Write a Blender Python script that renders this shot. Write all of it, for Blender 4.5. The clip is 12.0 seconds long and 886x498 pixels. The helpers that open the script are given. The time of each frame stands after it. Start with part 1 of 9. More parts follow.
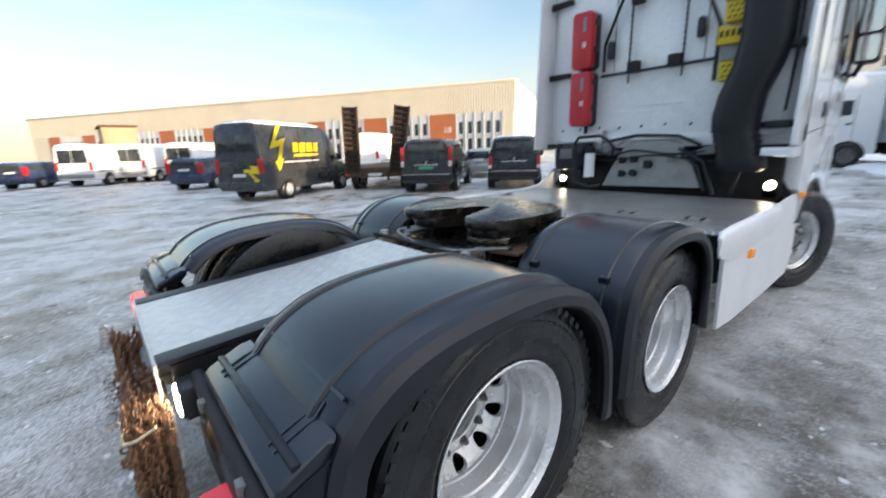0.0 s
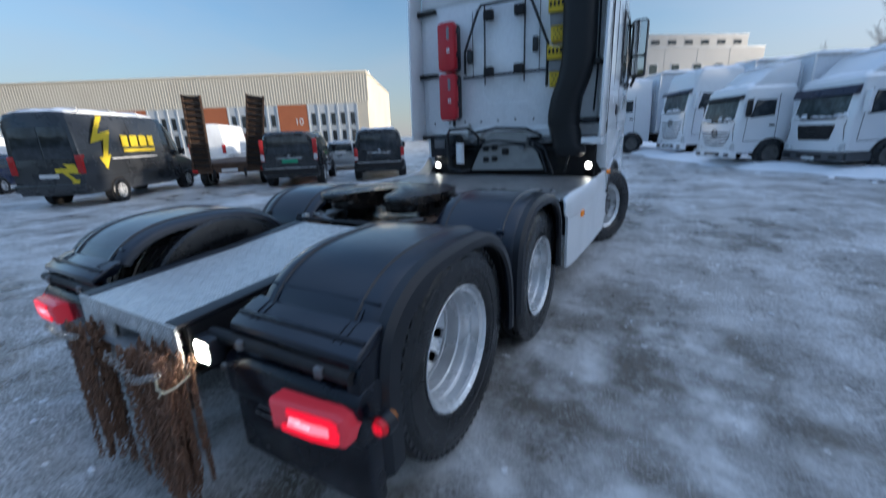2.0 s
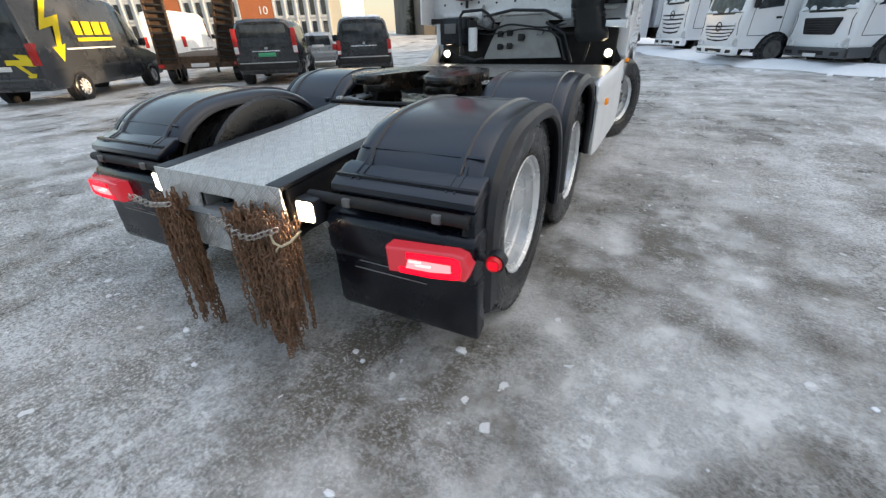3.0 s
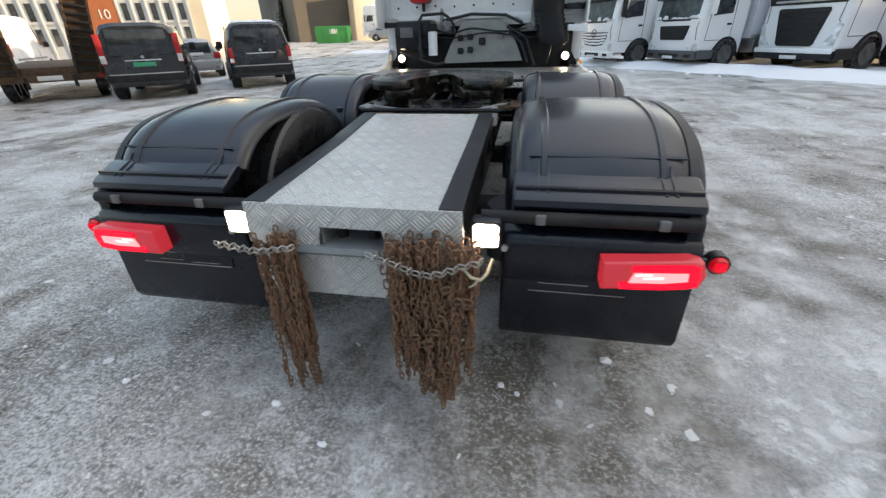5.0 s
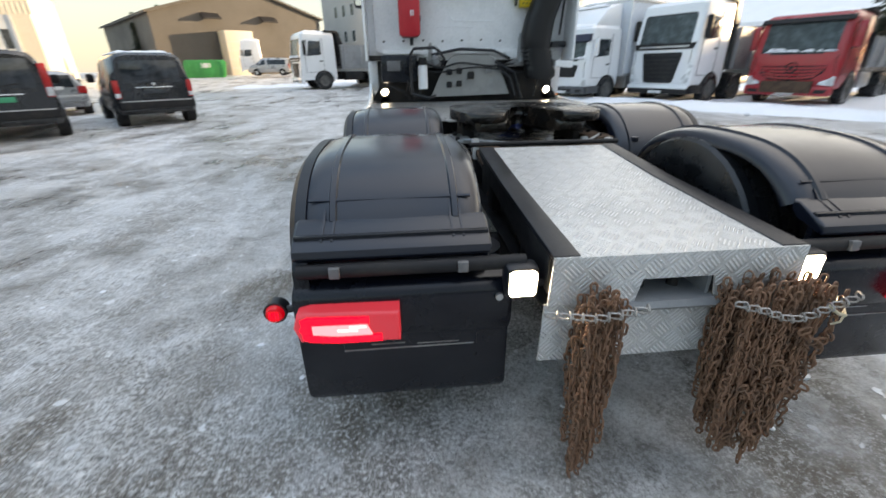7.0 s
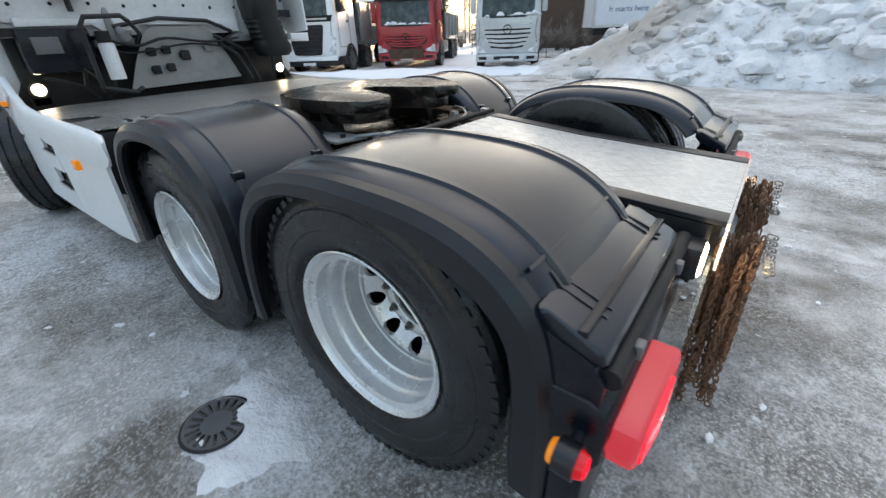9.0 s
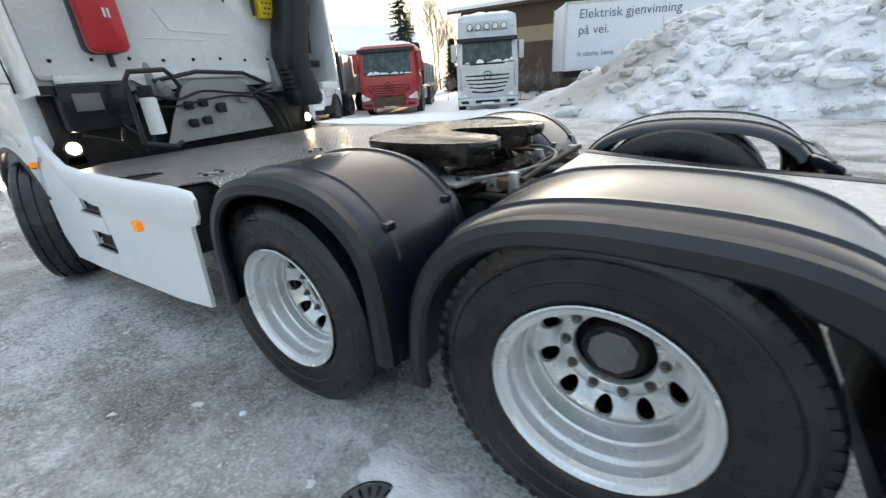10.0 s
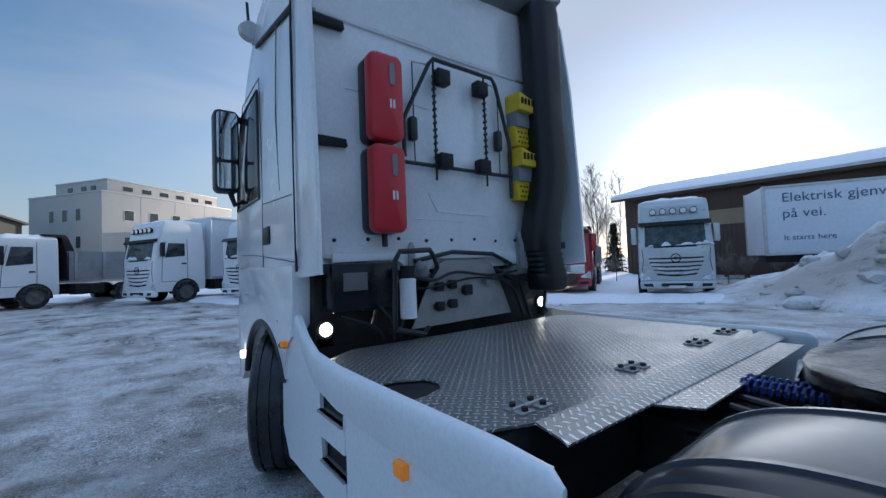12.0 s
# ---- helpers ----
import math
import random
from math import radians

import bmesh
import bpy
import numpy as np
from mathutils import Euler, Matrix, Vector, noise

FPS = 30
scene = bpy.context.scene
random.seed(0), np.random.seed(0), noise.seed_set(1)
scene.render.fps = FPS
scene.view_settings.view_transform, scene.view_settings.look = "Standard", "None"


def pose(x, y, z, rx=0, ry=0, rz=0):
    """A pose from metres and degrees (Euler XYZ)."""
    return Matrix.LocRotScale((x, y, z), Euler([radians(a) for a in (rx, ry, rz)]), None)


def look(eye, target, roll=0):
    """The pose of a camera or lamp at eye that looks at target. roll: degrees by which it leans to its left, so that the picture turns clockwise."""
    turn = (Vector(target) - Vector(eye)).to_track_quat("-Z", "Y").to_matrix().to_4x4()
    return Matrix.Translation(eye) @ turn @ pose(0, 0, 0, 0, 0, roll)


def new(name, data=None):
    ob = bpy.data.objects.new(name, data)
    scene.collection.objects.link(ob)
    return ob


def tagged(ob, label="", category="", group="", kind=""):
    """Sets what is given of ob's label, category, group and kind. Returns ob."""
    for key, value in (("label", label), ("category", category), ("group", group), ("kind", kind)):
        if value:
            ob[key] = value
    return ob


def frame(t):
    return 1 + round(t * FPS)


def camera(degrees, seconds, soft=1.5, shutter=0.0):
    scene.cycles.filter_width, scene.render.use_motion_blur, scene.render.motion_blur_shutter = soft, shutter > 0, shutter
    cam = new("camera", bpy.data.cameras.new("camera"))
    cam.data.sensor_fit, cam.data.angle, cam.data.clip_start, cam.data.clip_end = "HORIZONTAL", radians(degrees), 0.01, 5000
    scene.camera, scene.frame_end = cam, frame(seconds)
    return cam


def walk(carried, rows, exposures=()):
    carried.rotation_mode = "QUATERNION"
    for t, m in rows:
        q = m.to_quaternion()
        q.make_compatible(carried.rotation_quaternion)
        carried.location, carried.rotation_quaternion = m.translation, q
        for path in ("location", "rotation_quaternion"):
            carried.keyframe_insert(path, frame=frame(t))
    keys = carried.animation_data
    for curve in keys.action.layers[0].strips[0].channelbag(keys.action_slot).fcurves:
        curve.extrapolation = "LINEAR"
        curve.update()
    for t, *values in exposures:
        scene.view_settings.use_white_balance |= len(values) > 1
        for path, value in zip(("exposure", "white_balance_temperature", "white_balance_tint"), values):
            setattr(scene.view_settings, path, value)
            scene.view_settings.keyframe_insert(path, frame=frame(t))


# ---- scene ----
cam = camera(95.4, 12.0, soft=1.35, shutter=0.3)
PATH = [
    (0, (1.859, -0.881, 1.492), (0.38, 0.376, 1.007), -1.8),
    (0.5, (1.838, -1.066, 1.569), (0.675, 0.558, 1.474), 0.3),
    (1, (1.866, -1.136, 1.63), (0.931, 0.627, 1.753), 0.9),
    (1.5, (1.931, -1.274, 1.605), (0.972, 0.481, 1.633), 0.1),
    (2, (1.927, -1.513, 1.498), (0.967, 0.155, 0.955), -2.2),
    (2.5, (1.799, -1.759, 1.4), (1.001, -0.208, 0.421), -4.8),
    (3, (1.632, -1.87, 1.378), (0.825, -0.309, 0.422), -1.8),
    (3.2, (1.535, -1.871, 1.368), (0.755, -0.294, 0.416), -3.3),
    (4.8, (0.705, -2.06, 1.359), (0.329, -0.335, 0.42), -2.3),
    (5, (0.568, -2.031, 1.369), (0.222, -0.302, 0.425), -1.7),
    (5.5, (0.264, -2.049, 1.36), (-0.073, -0.294, 0.461), 0.2),
    (6, (-0.092, -2.076, 1.376), (-0.304, -0.33, 0.425), 0.9),
    (6.5, (-0.459, -1.942, 1.365), (-0.607, -0.204, 0.387), -2.6),
    (7, (-0.806, -1.848, 1.362), (-0.647, -0.032, 0.541), -0.8),
    (7.5, (-1.099, -1.691, 1.391), (-0.461, 0.094, 0.754), 0.2),
    (7.7, (-1.182, -1.589, 1.363), (-0.452, 0.071, 0.518), -0.3),
    (9.3, (-1.841, -0.658, 1.384), (-0.373, 0.36, 0.485), -1.0),
    (9.5, (-1.887, -0.536, 1.384), (-0.384, 0.487, 0.552), -1.2),
    (10, (-2.039, -0.181, 1.38), (-0.518, 0.858, 0.601), -4.0),
    (10.5, (-2.068, 0.143, 1.41), (-0.668, 1.45, 0.833), -3.1),
    (11, (-2.107, 0.44, 1.487), (-0.836, 1.982, 1.417), -1.7),
    (11.5, (-2.119, 0.766, 1.52), (-0.887, 2.334, 1.668), -2.2),
    (12, (-1.96, 1.113, 1.473), (-0.755, 2.707, 1.547), -2.2),
]
EXPOSURES = [
    (0.0, 2.52, 7700, 13), (0.5, 2.06, 6600, 10), (1.0, 1.54, 5500, 10), (1.5, 1.48, 5450, 10), (2.0, 1.62, 5800, 10), (2.5, 2.25, 7700, 12), (3.0, 2.45, 8400, 13),
    (5.0, 2.5, 8700, 13), (7.0, 2.65, 8600, 13), (7.5, 2.43, 8200, 12), (9.5, 2.7, 8700, 13), (10.0, 2.78, 8800, 13), (10.5, 2.6, 8700, 14), (11.0, 2.2, 7250, 12),
    (11.5, 1.54, 6000, 11), (12.0, 1.55, 5850, 11),
]
walk(cam, [(t, look(eye, target, roll)) for t, eye, target, roll in PATH], EXPOSURES)

# ---- sky and sun: a low winter sun behind the barn and the trees ----
SUN_AZ, SUN_EL = 71.0, 6.0
world = bpy.data.worlds.new("winter_sky")
scene.world = world
world.use_nodes = True
wt = world.node_tree
wt.nodes.clear()
w_out = wt.nodes.new("ShaderNodeOutputWorld")
w_bg = wt.nodes.new("ShaderNodeBackground")
w_sky = wt.nodes.new("ShaderNodeTexSky")
w_sky.sky_type = "NISHITA"
w_sky.sun_disc = False
w_sky.sun_elevation = radians(SUN_EL)
w_sky.sun_rotation = radians(SUN_AZ)
w_sky.altitude = 100
w_sky.air_density = 1.0
w_sky.dust_density = 0.4
w_sky.ozone_density = 2.5
w_geo = wt.nodes.new("ShaderNodeTexCoord")
w_map = wt.nodes.new("ShaderNodeMapping")
w_map.inputs["Scale"].default_value = (1.0, 1.6, 5.0)
w_map.inputs["Rotation"].default_value = (0.0, 0.1, 0.5)
w_noise = wt.nodes.new("ShaderNodeTexNoise")
w_noise.inputs["Scale"].default_value = 1.6
w_noise.inputs["Detail"].default_value = 6
w_noise.inputs["Roughness"].default_value = 0.5
w_noise.inputs["Distortion"].default_value = 0.6
w_ramp = wt.nodes.new("ShaderNodeMapRange")
w_ramp.interpolation_type = "SMOOTHSTEP"
w_ramp.inputs["From Min"].default_value = 0.26
w_ramp.inputs["From Max"].default_value = 0.80
w_ramp.inputs["To Max"].default_value = 0.5
w_mix = wt.nodes.new("ShaderNodeMix")
w_mix.data_type = "RGBA"
w_white = wt.nodes.new("ShaderNodeMix")
w_white.data_type = "RGBA"
w_white.inputs["Factor"].default_value = 0.75
w_white.inputs["B"].default_value = (2.15, 2.18, 2.24, 1)
L_ = wt.links.new
L_(w_geo.outputs["Generated"], w_map.inputs["Vector"])
L_(w_map.outputs["Vector"], w_noise.inputs["Vector"])
L_(w_noise.outputs["Fac"], w_ramp.inputs["Value"])
L_(w_sky.outputs["Color"], w_white.inputs["A"])
# the veil of cloud is closed on the sun's side
w_vdot = wt.nodes.new("ShaderNodeVectorMath")
w_vdot.operation = "DOT_PRODUCT"
w_vdot.inputs[1].default_value = (math.sin(radians(SUN_AZ)), math.cos(radians(SUN_AZ)), 0.12)
L_(w_geo.outputs["Generated"], w_vdot.inputs[0])
w_veil = wt.nodes.new("ShaderNodeMapRange")
w_veil.interpolation_type = "SMOOTHSTEP"
w_veil.inputs["From Min"].default_value = 0.15
w_veil.inputs["From Max"].default_value = 0.85
w_veil.inputs["To Max"].default_value = 0.75
L_(w_vdot.outputs["Value"], w_veil.inputs["Value"])
w_fac = wt.nodes.new("ShaderNodeMath")
w_fac.operation = "ADD"
w_fac.use_clamp = True
L_(w_ramp.outputs["Result"], w_fac.inputs[0])
L_(w_veil.outputs["Result"], w_fac.inputs[1])
L_(w_fac.outputs[0], w_mix.inputs["Factor"])
L_(w_sky.outputs["Color"], w_mix.inputs["A"])
L_(w_white.outputs["Result"], w_mix.inputs["B"])
# pale winter haze towards the horizon
w_sep = wt.nodes.new("ShaderNodeSeparateXYZ")
w_haze = wt.nodes.new("ShaderNodeMapRange")
w_haze.interpolation_type = "SMOOTHSTEP"
w_haze.inputs["From Min"].default_value = 0.0
w_haze.inputs["From Max"].default_value = 0.34
w_haze.inputs["To Min"].default_value = 0.72
w_haze.inputs["To Max"].default_value = 0.0
w_hmix = wt.nodes.new("ShaderNodeMix")
w_hmix.data_type = "RGBA"
w_hmix.inputs["B"].default_value = (1.58, 1.63, 1.73, 1)
L_(w_geo.outputs["Generated"], w_sep.inputs["Vector"])
L_(w_sep.outputs["Z"], w_haze.inputs["Value"])
L_(w_haze.outputs["Result"], w_hmix.inputs["Factor"])
L_(w_mix.outputs["Result"], w_hmix.inputs["A"])
# veiled glow round the low sun, and a duller sky opposite to it
w_dot = wt.nodes.new("ShaderNodeVectorMath")
w_dot.operation = "DOT_PRODUCT"
w_dot.inputs[1].default_value = (math.sin(radians(SUN_AZ)) * math.cos(radians(SUN_EL)), math.cos(radians(SUN_AZ)) * math.cos(radians(SUN_EL)), math.sin(radians(SUN_EL)))
L_(w_geo.outputs["Generated"], w_dot.inputs[0])
w_sum = None
for lo_, hi_, out_lo, out_hi in ((0.05, 0.85, 0.63, 0.79), (0.55, 0.96, 0.0, -0.1), (0.9, 1.0, 0.0, 0.26), (0.972, 1.0, 0.0, 1.4)):
    w_r = wt.nodes.new("ShaderNodeMapRange")
    w_r.interpolation_type = "SMOOTHSTEP"
    for key_, v_ in (("From Min", lo_), ("From Max", hi_), ("To Min", out_lo), ("To Max", out_hi)):
        w_r.inputs[key_].default_value = v_
    L_(w_dot.outputs["Value"], w_r.inputs["Value"])
    if w_sum is None:
        w_sum = w_r.outputs["Result"]
    else:
        w_add = wt.nodes.new("ShaderNodeMath")
        w_add.operation = "ADD"
        L_(w_sum, w_add.inputs[0])
        L_(w_r.outputs["Result"], w_add.inputs[1])
        w_sum = w_add.outputs[0]
# unseen sky overhead made brighter, added to light the ground and tops
w_top = wt.nodes.new("ShaderNodeMapRange")
w_top.interpolation_type = "SMOOTHSTEP"
for key_, v_ in (("From Min", 0.6), ("From Max", 0.95), ("To Min", 0.0), ("To Max", 1.45)):
    w_top.inputs[key_].default_value = v_
L_(w_sep.outputs["Z"], w_top.inputs["Value"])
w_add = wt.nodes.new("ShaderNodeMath")
w_add.operation = "ADD"
L_(w_sum, w_add.inputs[0])
L_(w_top.outputs["Result"], w_add.inputs[1])
w_sum = w_add.outputs[0]
w_scale = wt.nodes.new("ShaderNodeVectorMath")
w_scale.operation = "SCALE"
L_(w_hmix.outputs["Result"], w_scale.inputs[0])
L_(w_sum, w_scale.inputs["Scale"])
L_(w_scale.outputs["Vector"], w_bg.inputs["Color"])
w_bg.inputs["Strength"].default_value = 0.14
L_(w_bg.outputs["Background"], w_out.inputs["Surface"])

sun_data = bpy.data.lights.new("sun", "SUN")
sun_data.energy = 2.0
sun_data.angle = radians(0.6)
sun_data.color = (1.0, 0.84, 0.64)
sun = new("sun", sun_data)
_se, _sa = radians(SUN_EL), radians(SUN_AZ)
SUN_WAY = Vector((math.sin(_sa) * math.cos(_se), math.cos(_sa) * math.cos(_se), math.sin(_se)))
sun.matrix_world = look(SUN_WAY * 50, (0, 0, 0))

# ---- materials ----
def nodes_of(name):
    m = bpy.data.materials.new(name)
    m.use_nodes = True
    nt = m.node_tree
    return m, nt, nt.nodes["Principled BSDF"]


def noise_node(nt, scale, detail=5, rough=0.6, coord="Object", stretch=None):
    tc = nt.nodes.new("ShaderNodeTexCoord")
    nz = nt.nodes.new("ShaderNodeTexNoise")
    nz.inputs["Scale"].default_value = scale
    nz.inputs["Detail"].default_value = detail
    nz.inputs["Roughness"].default_value = rough
    if stretch:
        mp = nt.nodes.new("ShaderNodeMapping")
        mp.inputs["Scale"].default_value = stretch
        nt.links.new(tc.outputs[coord], mp.inputs["Vector"])
        nt.links.new(mp.outputs["Vector"], nz.inputs["Vector"])
    else:
        nt.links.new(tc.outputs[coord], nz.inputs["Vector"])
    return nz.outputs["Fac"]


def span(nt, fac, a, b, lo=0.0, hi=1.0):
    r = nt.nodes.new("ShaderNodeMapRange")
    r.interpolation_type = "SMOOTHSTEP"
    for key, v in (("From Min", a), ("From Max", b), ("To Min", lo), ("To Max", hi)):
        r.inputs[key].default_value = v
    nt.links.new(fac, r.inputs["Value"])
    return r.outputs["Result"]


def blend(nt, fac, a, b):
    m = nt.nodes.new("ShaderNodeMix")
    m.data_type = "RGBA"
    nt.links.new(fac, m.inputs["Factor"])
    for key, v in (("A", a), ("B", b)):
        if isinstance(v, tuple):
            m.inputs[key].default_value = (*v, 1)
        else:
            nt.links.new(v, m.inputs[key])
    return m.outputs["Result"]


def calc(nt, op, a, b=None):
    m = nt.nodes.new("ShaderNodeMath")
    m.operation = op
    for k, v in ((0, a), (1, b)):
        if v is None:
            continue
        if isinstance(v, (int, float)):
            m.inputs[k].default_value = v
        else:
            nt.links.new(v, m.inputs[k])
    return m.outputs[0]


def bump(nt, bsdf, height, strength=0.3, distance=0.01):
    b = nt.nodes.new("ShaderNodeBump")
    b.inputs["Strength"].default_value = strength
    b.inputs["Distance"].default_value = distance
    nt.links.new(height, b.inputs["Height"])
    nt.links.new(b.outputs["Normal"], bsdf.inputs["Normal"])


def stuff(name, base, dirt=None, amount=0.5, scale=3.0, fine=60.0, rough=(0.4, 0.6), metal=0.0, relief=0.1, depth=0.004, coat=0.0, stretch=None, spec=0.5):
    """A surface with dirt at a large scale and grain at a small one."""
    m, nt, b = nodes_of(name)
    big = noise_node(nt, scale, 6, 0.62, stretch=stretch)
    small = noise_node(nt, fine, 4, 0.6)
    dirt = dirt or tuple(c * 0.7 for c in base)
    f1 = span(nt, big, 0.42, 0.72, 0.0, amount)
    c = blend(nt, f1, base, dirt)
    f2 = span(nt, small, 0.35, 0.75, 0.0, 0.35)
    c = blend(nt, f2, c, tuple(x * 0.75 for x in base))
    nt.links.new(c, b.inputs["Base Color"])
    nt.links.new(span(nt, big, 0.3, 0.75, rough[0], rough[1]), b.inputs["Roughness"])
    b.inputs["Metallic"].default_value = metal
    b.inputs["Coat Weight"].default_value = coat
    b.inputs["Specular IOR Level"].default_value = spec
    b.inputs["Coat Roughness"].default_value = 0.08
    if relief:
        bump(nt, b, small, relief, depth)
    return m


def glowing(name, color, strength, base=(0.8, 0.8, 0.8)):
    m, nt, b = nodes_of(name)
    b.inputs["Base Color"].default_value = (*base, 1)
    b.inputs["Roughness"].default_value = 0.2
    b.inputs["Emission Color"].default_value = (*color, 1)
    b.inputs["Emission Strength"].default_value = strength
    return m


def tread_plate(name, base, worn, pitch=0.046, metal=0.9, single=False):
    """Aluminium chequer plate: raised bars, turned by a quarter from cell to cell."""
    m, nt, b = nodes_of(name)
    tc = nt.nodes.new("ShaderNodeTexCoord")
    sp = nt.nodes.new("ShaderNodeSeparateXYZ")
    nt.links.new(tc.outputs["Object"], sp.inputs["Vector"])
    yz = calc(nt, "SUBTRACT", sp.outputs["Y"], sp.outputs["Z"])
    u0 = calc(nt, "MULTIPLY", calc(nt, "ADD", sp.outputs["X"], yz), 0.7071 / pitch)
    v0 = calc(nt, "MULTIPLY", calc(nt, "SUBTRACT", sp.outputs["X"], yz), 0.7071 / pitch)
    u = calc(nt, "SUBTRACT", calc(nt, "FRACT", u0), 0.5)
    v = calc(nt, "SUBTRACT", calc(nt, "FRACT", v0), 0.5)
    par = calc(nt, "MODULO", calc(nt, "ABSOLUTE", calc(nt, "ADD", calc(nt, "FLOOR", u0), calc(nt, "FLOOR", v0))), 2.0)
    inv = calc(nt, "SUBTRACT", 1.0, par)
    a = calc(nt, "ADD", calc(nt, "MULTIPLY", u, par), calc(nt, "MULTIPLY", v, inv))
    c = calc(nt, "ADD", calc(nt, "MULTIPLY", v, par), calc(nt, "MULTIPLY", u, inv))
    if single:
        # one lozenge to a cell
        d = calc(nt, "ADD", calc(nt, "POWER", calc(nt, "DIVIDE", a, 0.5), 2.0), calc(nt, "POWER", calc(nt, "DIVIDE", c, 0.17), 2.0))
        h = span(nt, d, 0.35, 1.1, 1.0, 0.0)
    else:
        # five short bars side by side in each cell
        wave = calc(nt, "COSINE", calc(nt, "MULTIPLY", c, 2 * math.pi * 5.0))
        ends = span(nt, calc(nt, "ABSOLUTE", a), 0.34, 0.42, 1.0, 0.0)
        flank = span(nt, calc(nt, "ABSOLUTE", c), 0.43, 0.5, 1.0, 0.0)
        # alternate cells are weaker, so the colour imitates their unequal reflections
        h = calc(nt, "MULTIPLY", calc(nt, "MULTIPLY", span(nt, wave, -0.5, 0.6), ends), calc(nt, "MULTIPLY", flank, calc(nt, "ADD", calc(nt, "MULTIPLY", par, 0.45), 0.55)))
    big = noise_node(nt, 2.5, 6, 0.65)
    grain = noise_node(nt, 90, 4, 0.6)
    col = blend(nt, span(nt, big, 0.4, 0.7), base, worn)
    col = blend(nt, span(nt, grain, 0.4, 0.8, 0, 0.4), col, tuple(x * 0.6 for x in worn))
    # raised bars coloured lighter to stand for the highlights on them
    col = blend(nt, calc(nt, "MULTIPLY", h, 0.9), col, tuple(min(0.9, x * (2.2 if single else 1.55)) for x in base))
    nt.links.new(col, b.inputs["Base Color"])
    b.inputs["Metallic"].default_value = metal
    rr = span(nt, big, 0.3, 0.7, 0.3, 0.44)
    nt.links.new(calc(nt, "SUBTRACT", rr, calc(nt, "MULTIPLY", h, 0.1)), b.inputs["Roughness"])
    bump(nt, b, h, 1.0, 0.0045)
    return m


def glass(name, tint=(0.02, 0.025, 0.03), rough=0.06):
    m, nt, b = nodes_of(name)
    n = noise_node(nt, 4, 4)
    nt.links.new(blend(nt, span(nt, n, 0.4, 0.7), tint, tuple(x * 1.8 + 0.01 for x in tint)), b.inputs["Base Color"])
    nt.links.new(span(nt, n, 0.4, 0.75, rough, rough + 0.15), b.inputs["Roughness"])
    b.inputs["Specular IOR Level"].default_value = 0.6
    return m


M = {}
M["truck_white"] = stuff("white_paint_salted", (0.84, 0.85, 0.87), (0.72, 0.73, 0.735), 0.3, 1.3, 40, (0.13, 0.3), relief=0.02, coat=0.6)
M["panel_white"] = stuff("white_plastic_panel", (0.83, 0.85, 0.87), (0.68, 0.7, 0.71), 0.4, 2.0, 50, (0.3, 0.5), relief=0.05)
M["black_plastic"] = stuff("black_fender_plastic", (0.003, 0.0065, 0.016), (0.006, 0.010, 0.021), 0.6, 2.2, 140, (0.3, 0.44), relief=0.03, depth=0.002, spec=0.55, coat=0.3)
# pale sheen and a coat that strengthens the fenders' reflections at grazing view
fender_bsdf = M["black_plastic"].node_tree.nodes["Principled BSDF"]
fender_bsdf.inputs["Sheen Weight"].default_value = 0.05
fender_bsdf.inputs["Sheen Roughness"].default_value = 0.32
fender_bsdf.inputs["Sheen Tint"].default_value = (0.92, 0.94, 1.0, 1)
fender_bsdf.inputs["Coat Roughness"].default_value = 0.17
fender_bsdf.inputs["Coat IOR"].default_value = 1.68
skim = M["black_plastic"].node_tree.nodes.new("ShaderNodeLayerWeight")
M["black_plastic"].node_tree.links.new(span(M["black_plastic"].node_tree, skim.outputs["Facing"], 0.42, 0.84, 0.15, 1.0), fender_bsdf.inputs["Coat Weight"])
M["fender_edge"] = stuff("satin_black_fender_rim", (0.008, 0.0095, 0.0135), (0.022, 0.024, 0.029), 0.6, 3, 180, (0.3, 0.48), relief=0.2, depth=0.002, spec=0.5)
M["dark_metal"] = stuff("black_chassis_paint", (0.016, 0.016, 0.018), (0.05, 0.045, 0.04), 0.7, 5, 70, (0.45, 0.75), relief=0.2, spec=0.25)
M["rust"] = stuff("rusty_steel", (0.1, 0.058, 0.036), (0.045, 0.03, 0.024), 0.8, 9, 90, (0.7, 0.9), metal=0.2, relief=0.5)
M["chain_rust"] = stuff("rusty_chain_steel", (0.24, 0.125, 0.075), (0.09, 0.06, 0.045), 0.8, 18, 120, (0.6, 0.85), metal=0.2, relief=0.4)
M["chain_zinc"] = stuff("zinc_chain", (0.42, 0.4, 0.38), (0.25, 0.2, 0.17), 0.6, 20, 120, (0.4, 0.6), metal=0.7, relief=0.2)
M["grease"] = stuff("greasy_black_steel", (0.010, 0.009, 0.0085), (0.05, 0.03, 0.018), 0.7, 9, 40, (0.1, 0.4), metal=0.2, relief=0.3, depth=0.006, spec=0.6)
M["plate"] = tread_plate("aluminium_tread_plate", (0.64, 0.64, 0.625), (0.48, 0.48, 0.47), 0.06, 0.4)
M["plate_dirty"] = tread_plate("dirty_aluminium_tread_plate", (0.36, 0.36, 0.355), (0.25, 0.25, 0.245), 0.03, 0.8, True)
M["chrome"] = stuff("dull_chrome", (0.72, 0.73, 0.75), (0.5, 0.5, 0.5), 0.4, 9, 80, (0.12, 0.3), metal=1.0, relief=0.02)
M["alu"] = stuff("bare_aluminium", (0.55, 0.55, 0.55), (0.35, 0.35, 0.34), 0.6, 6, 90, (0.35, 0.55), metal=0.85, relief=0.1)
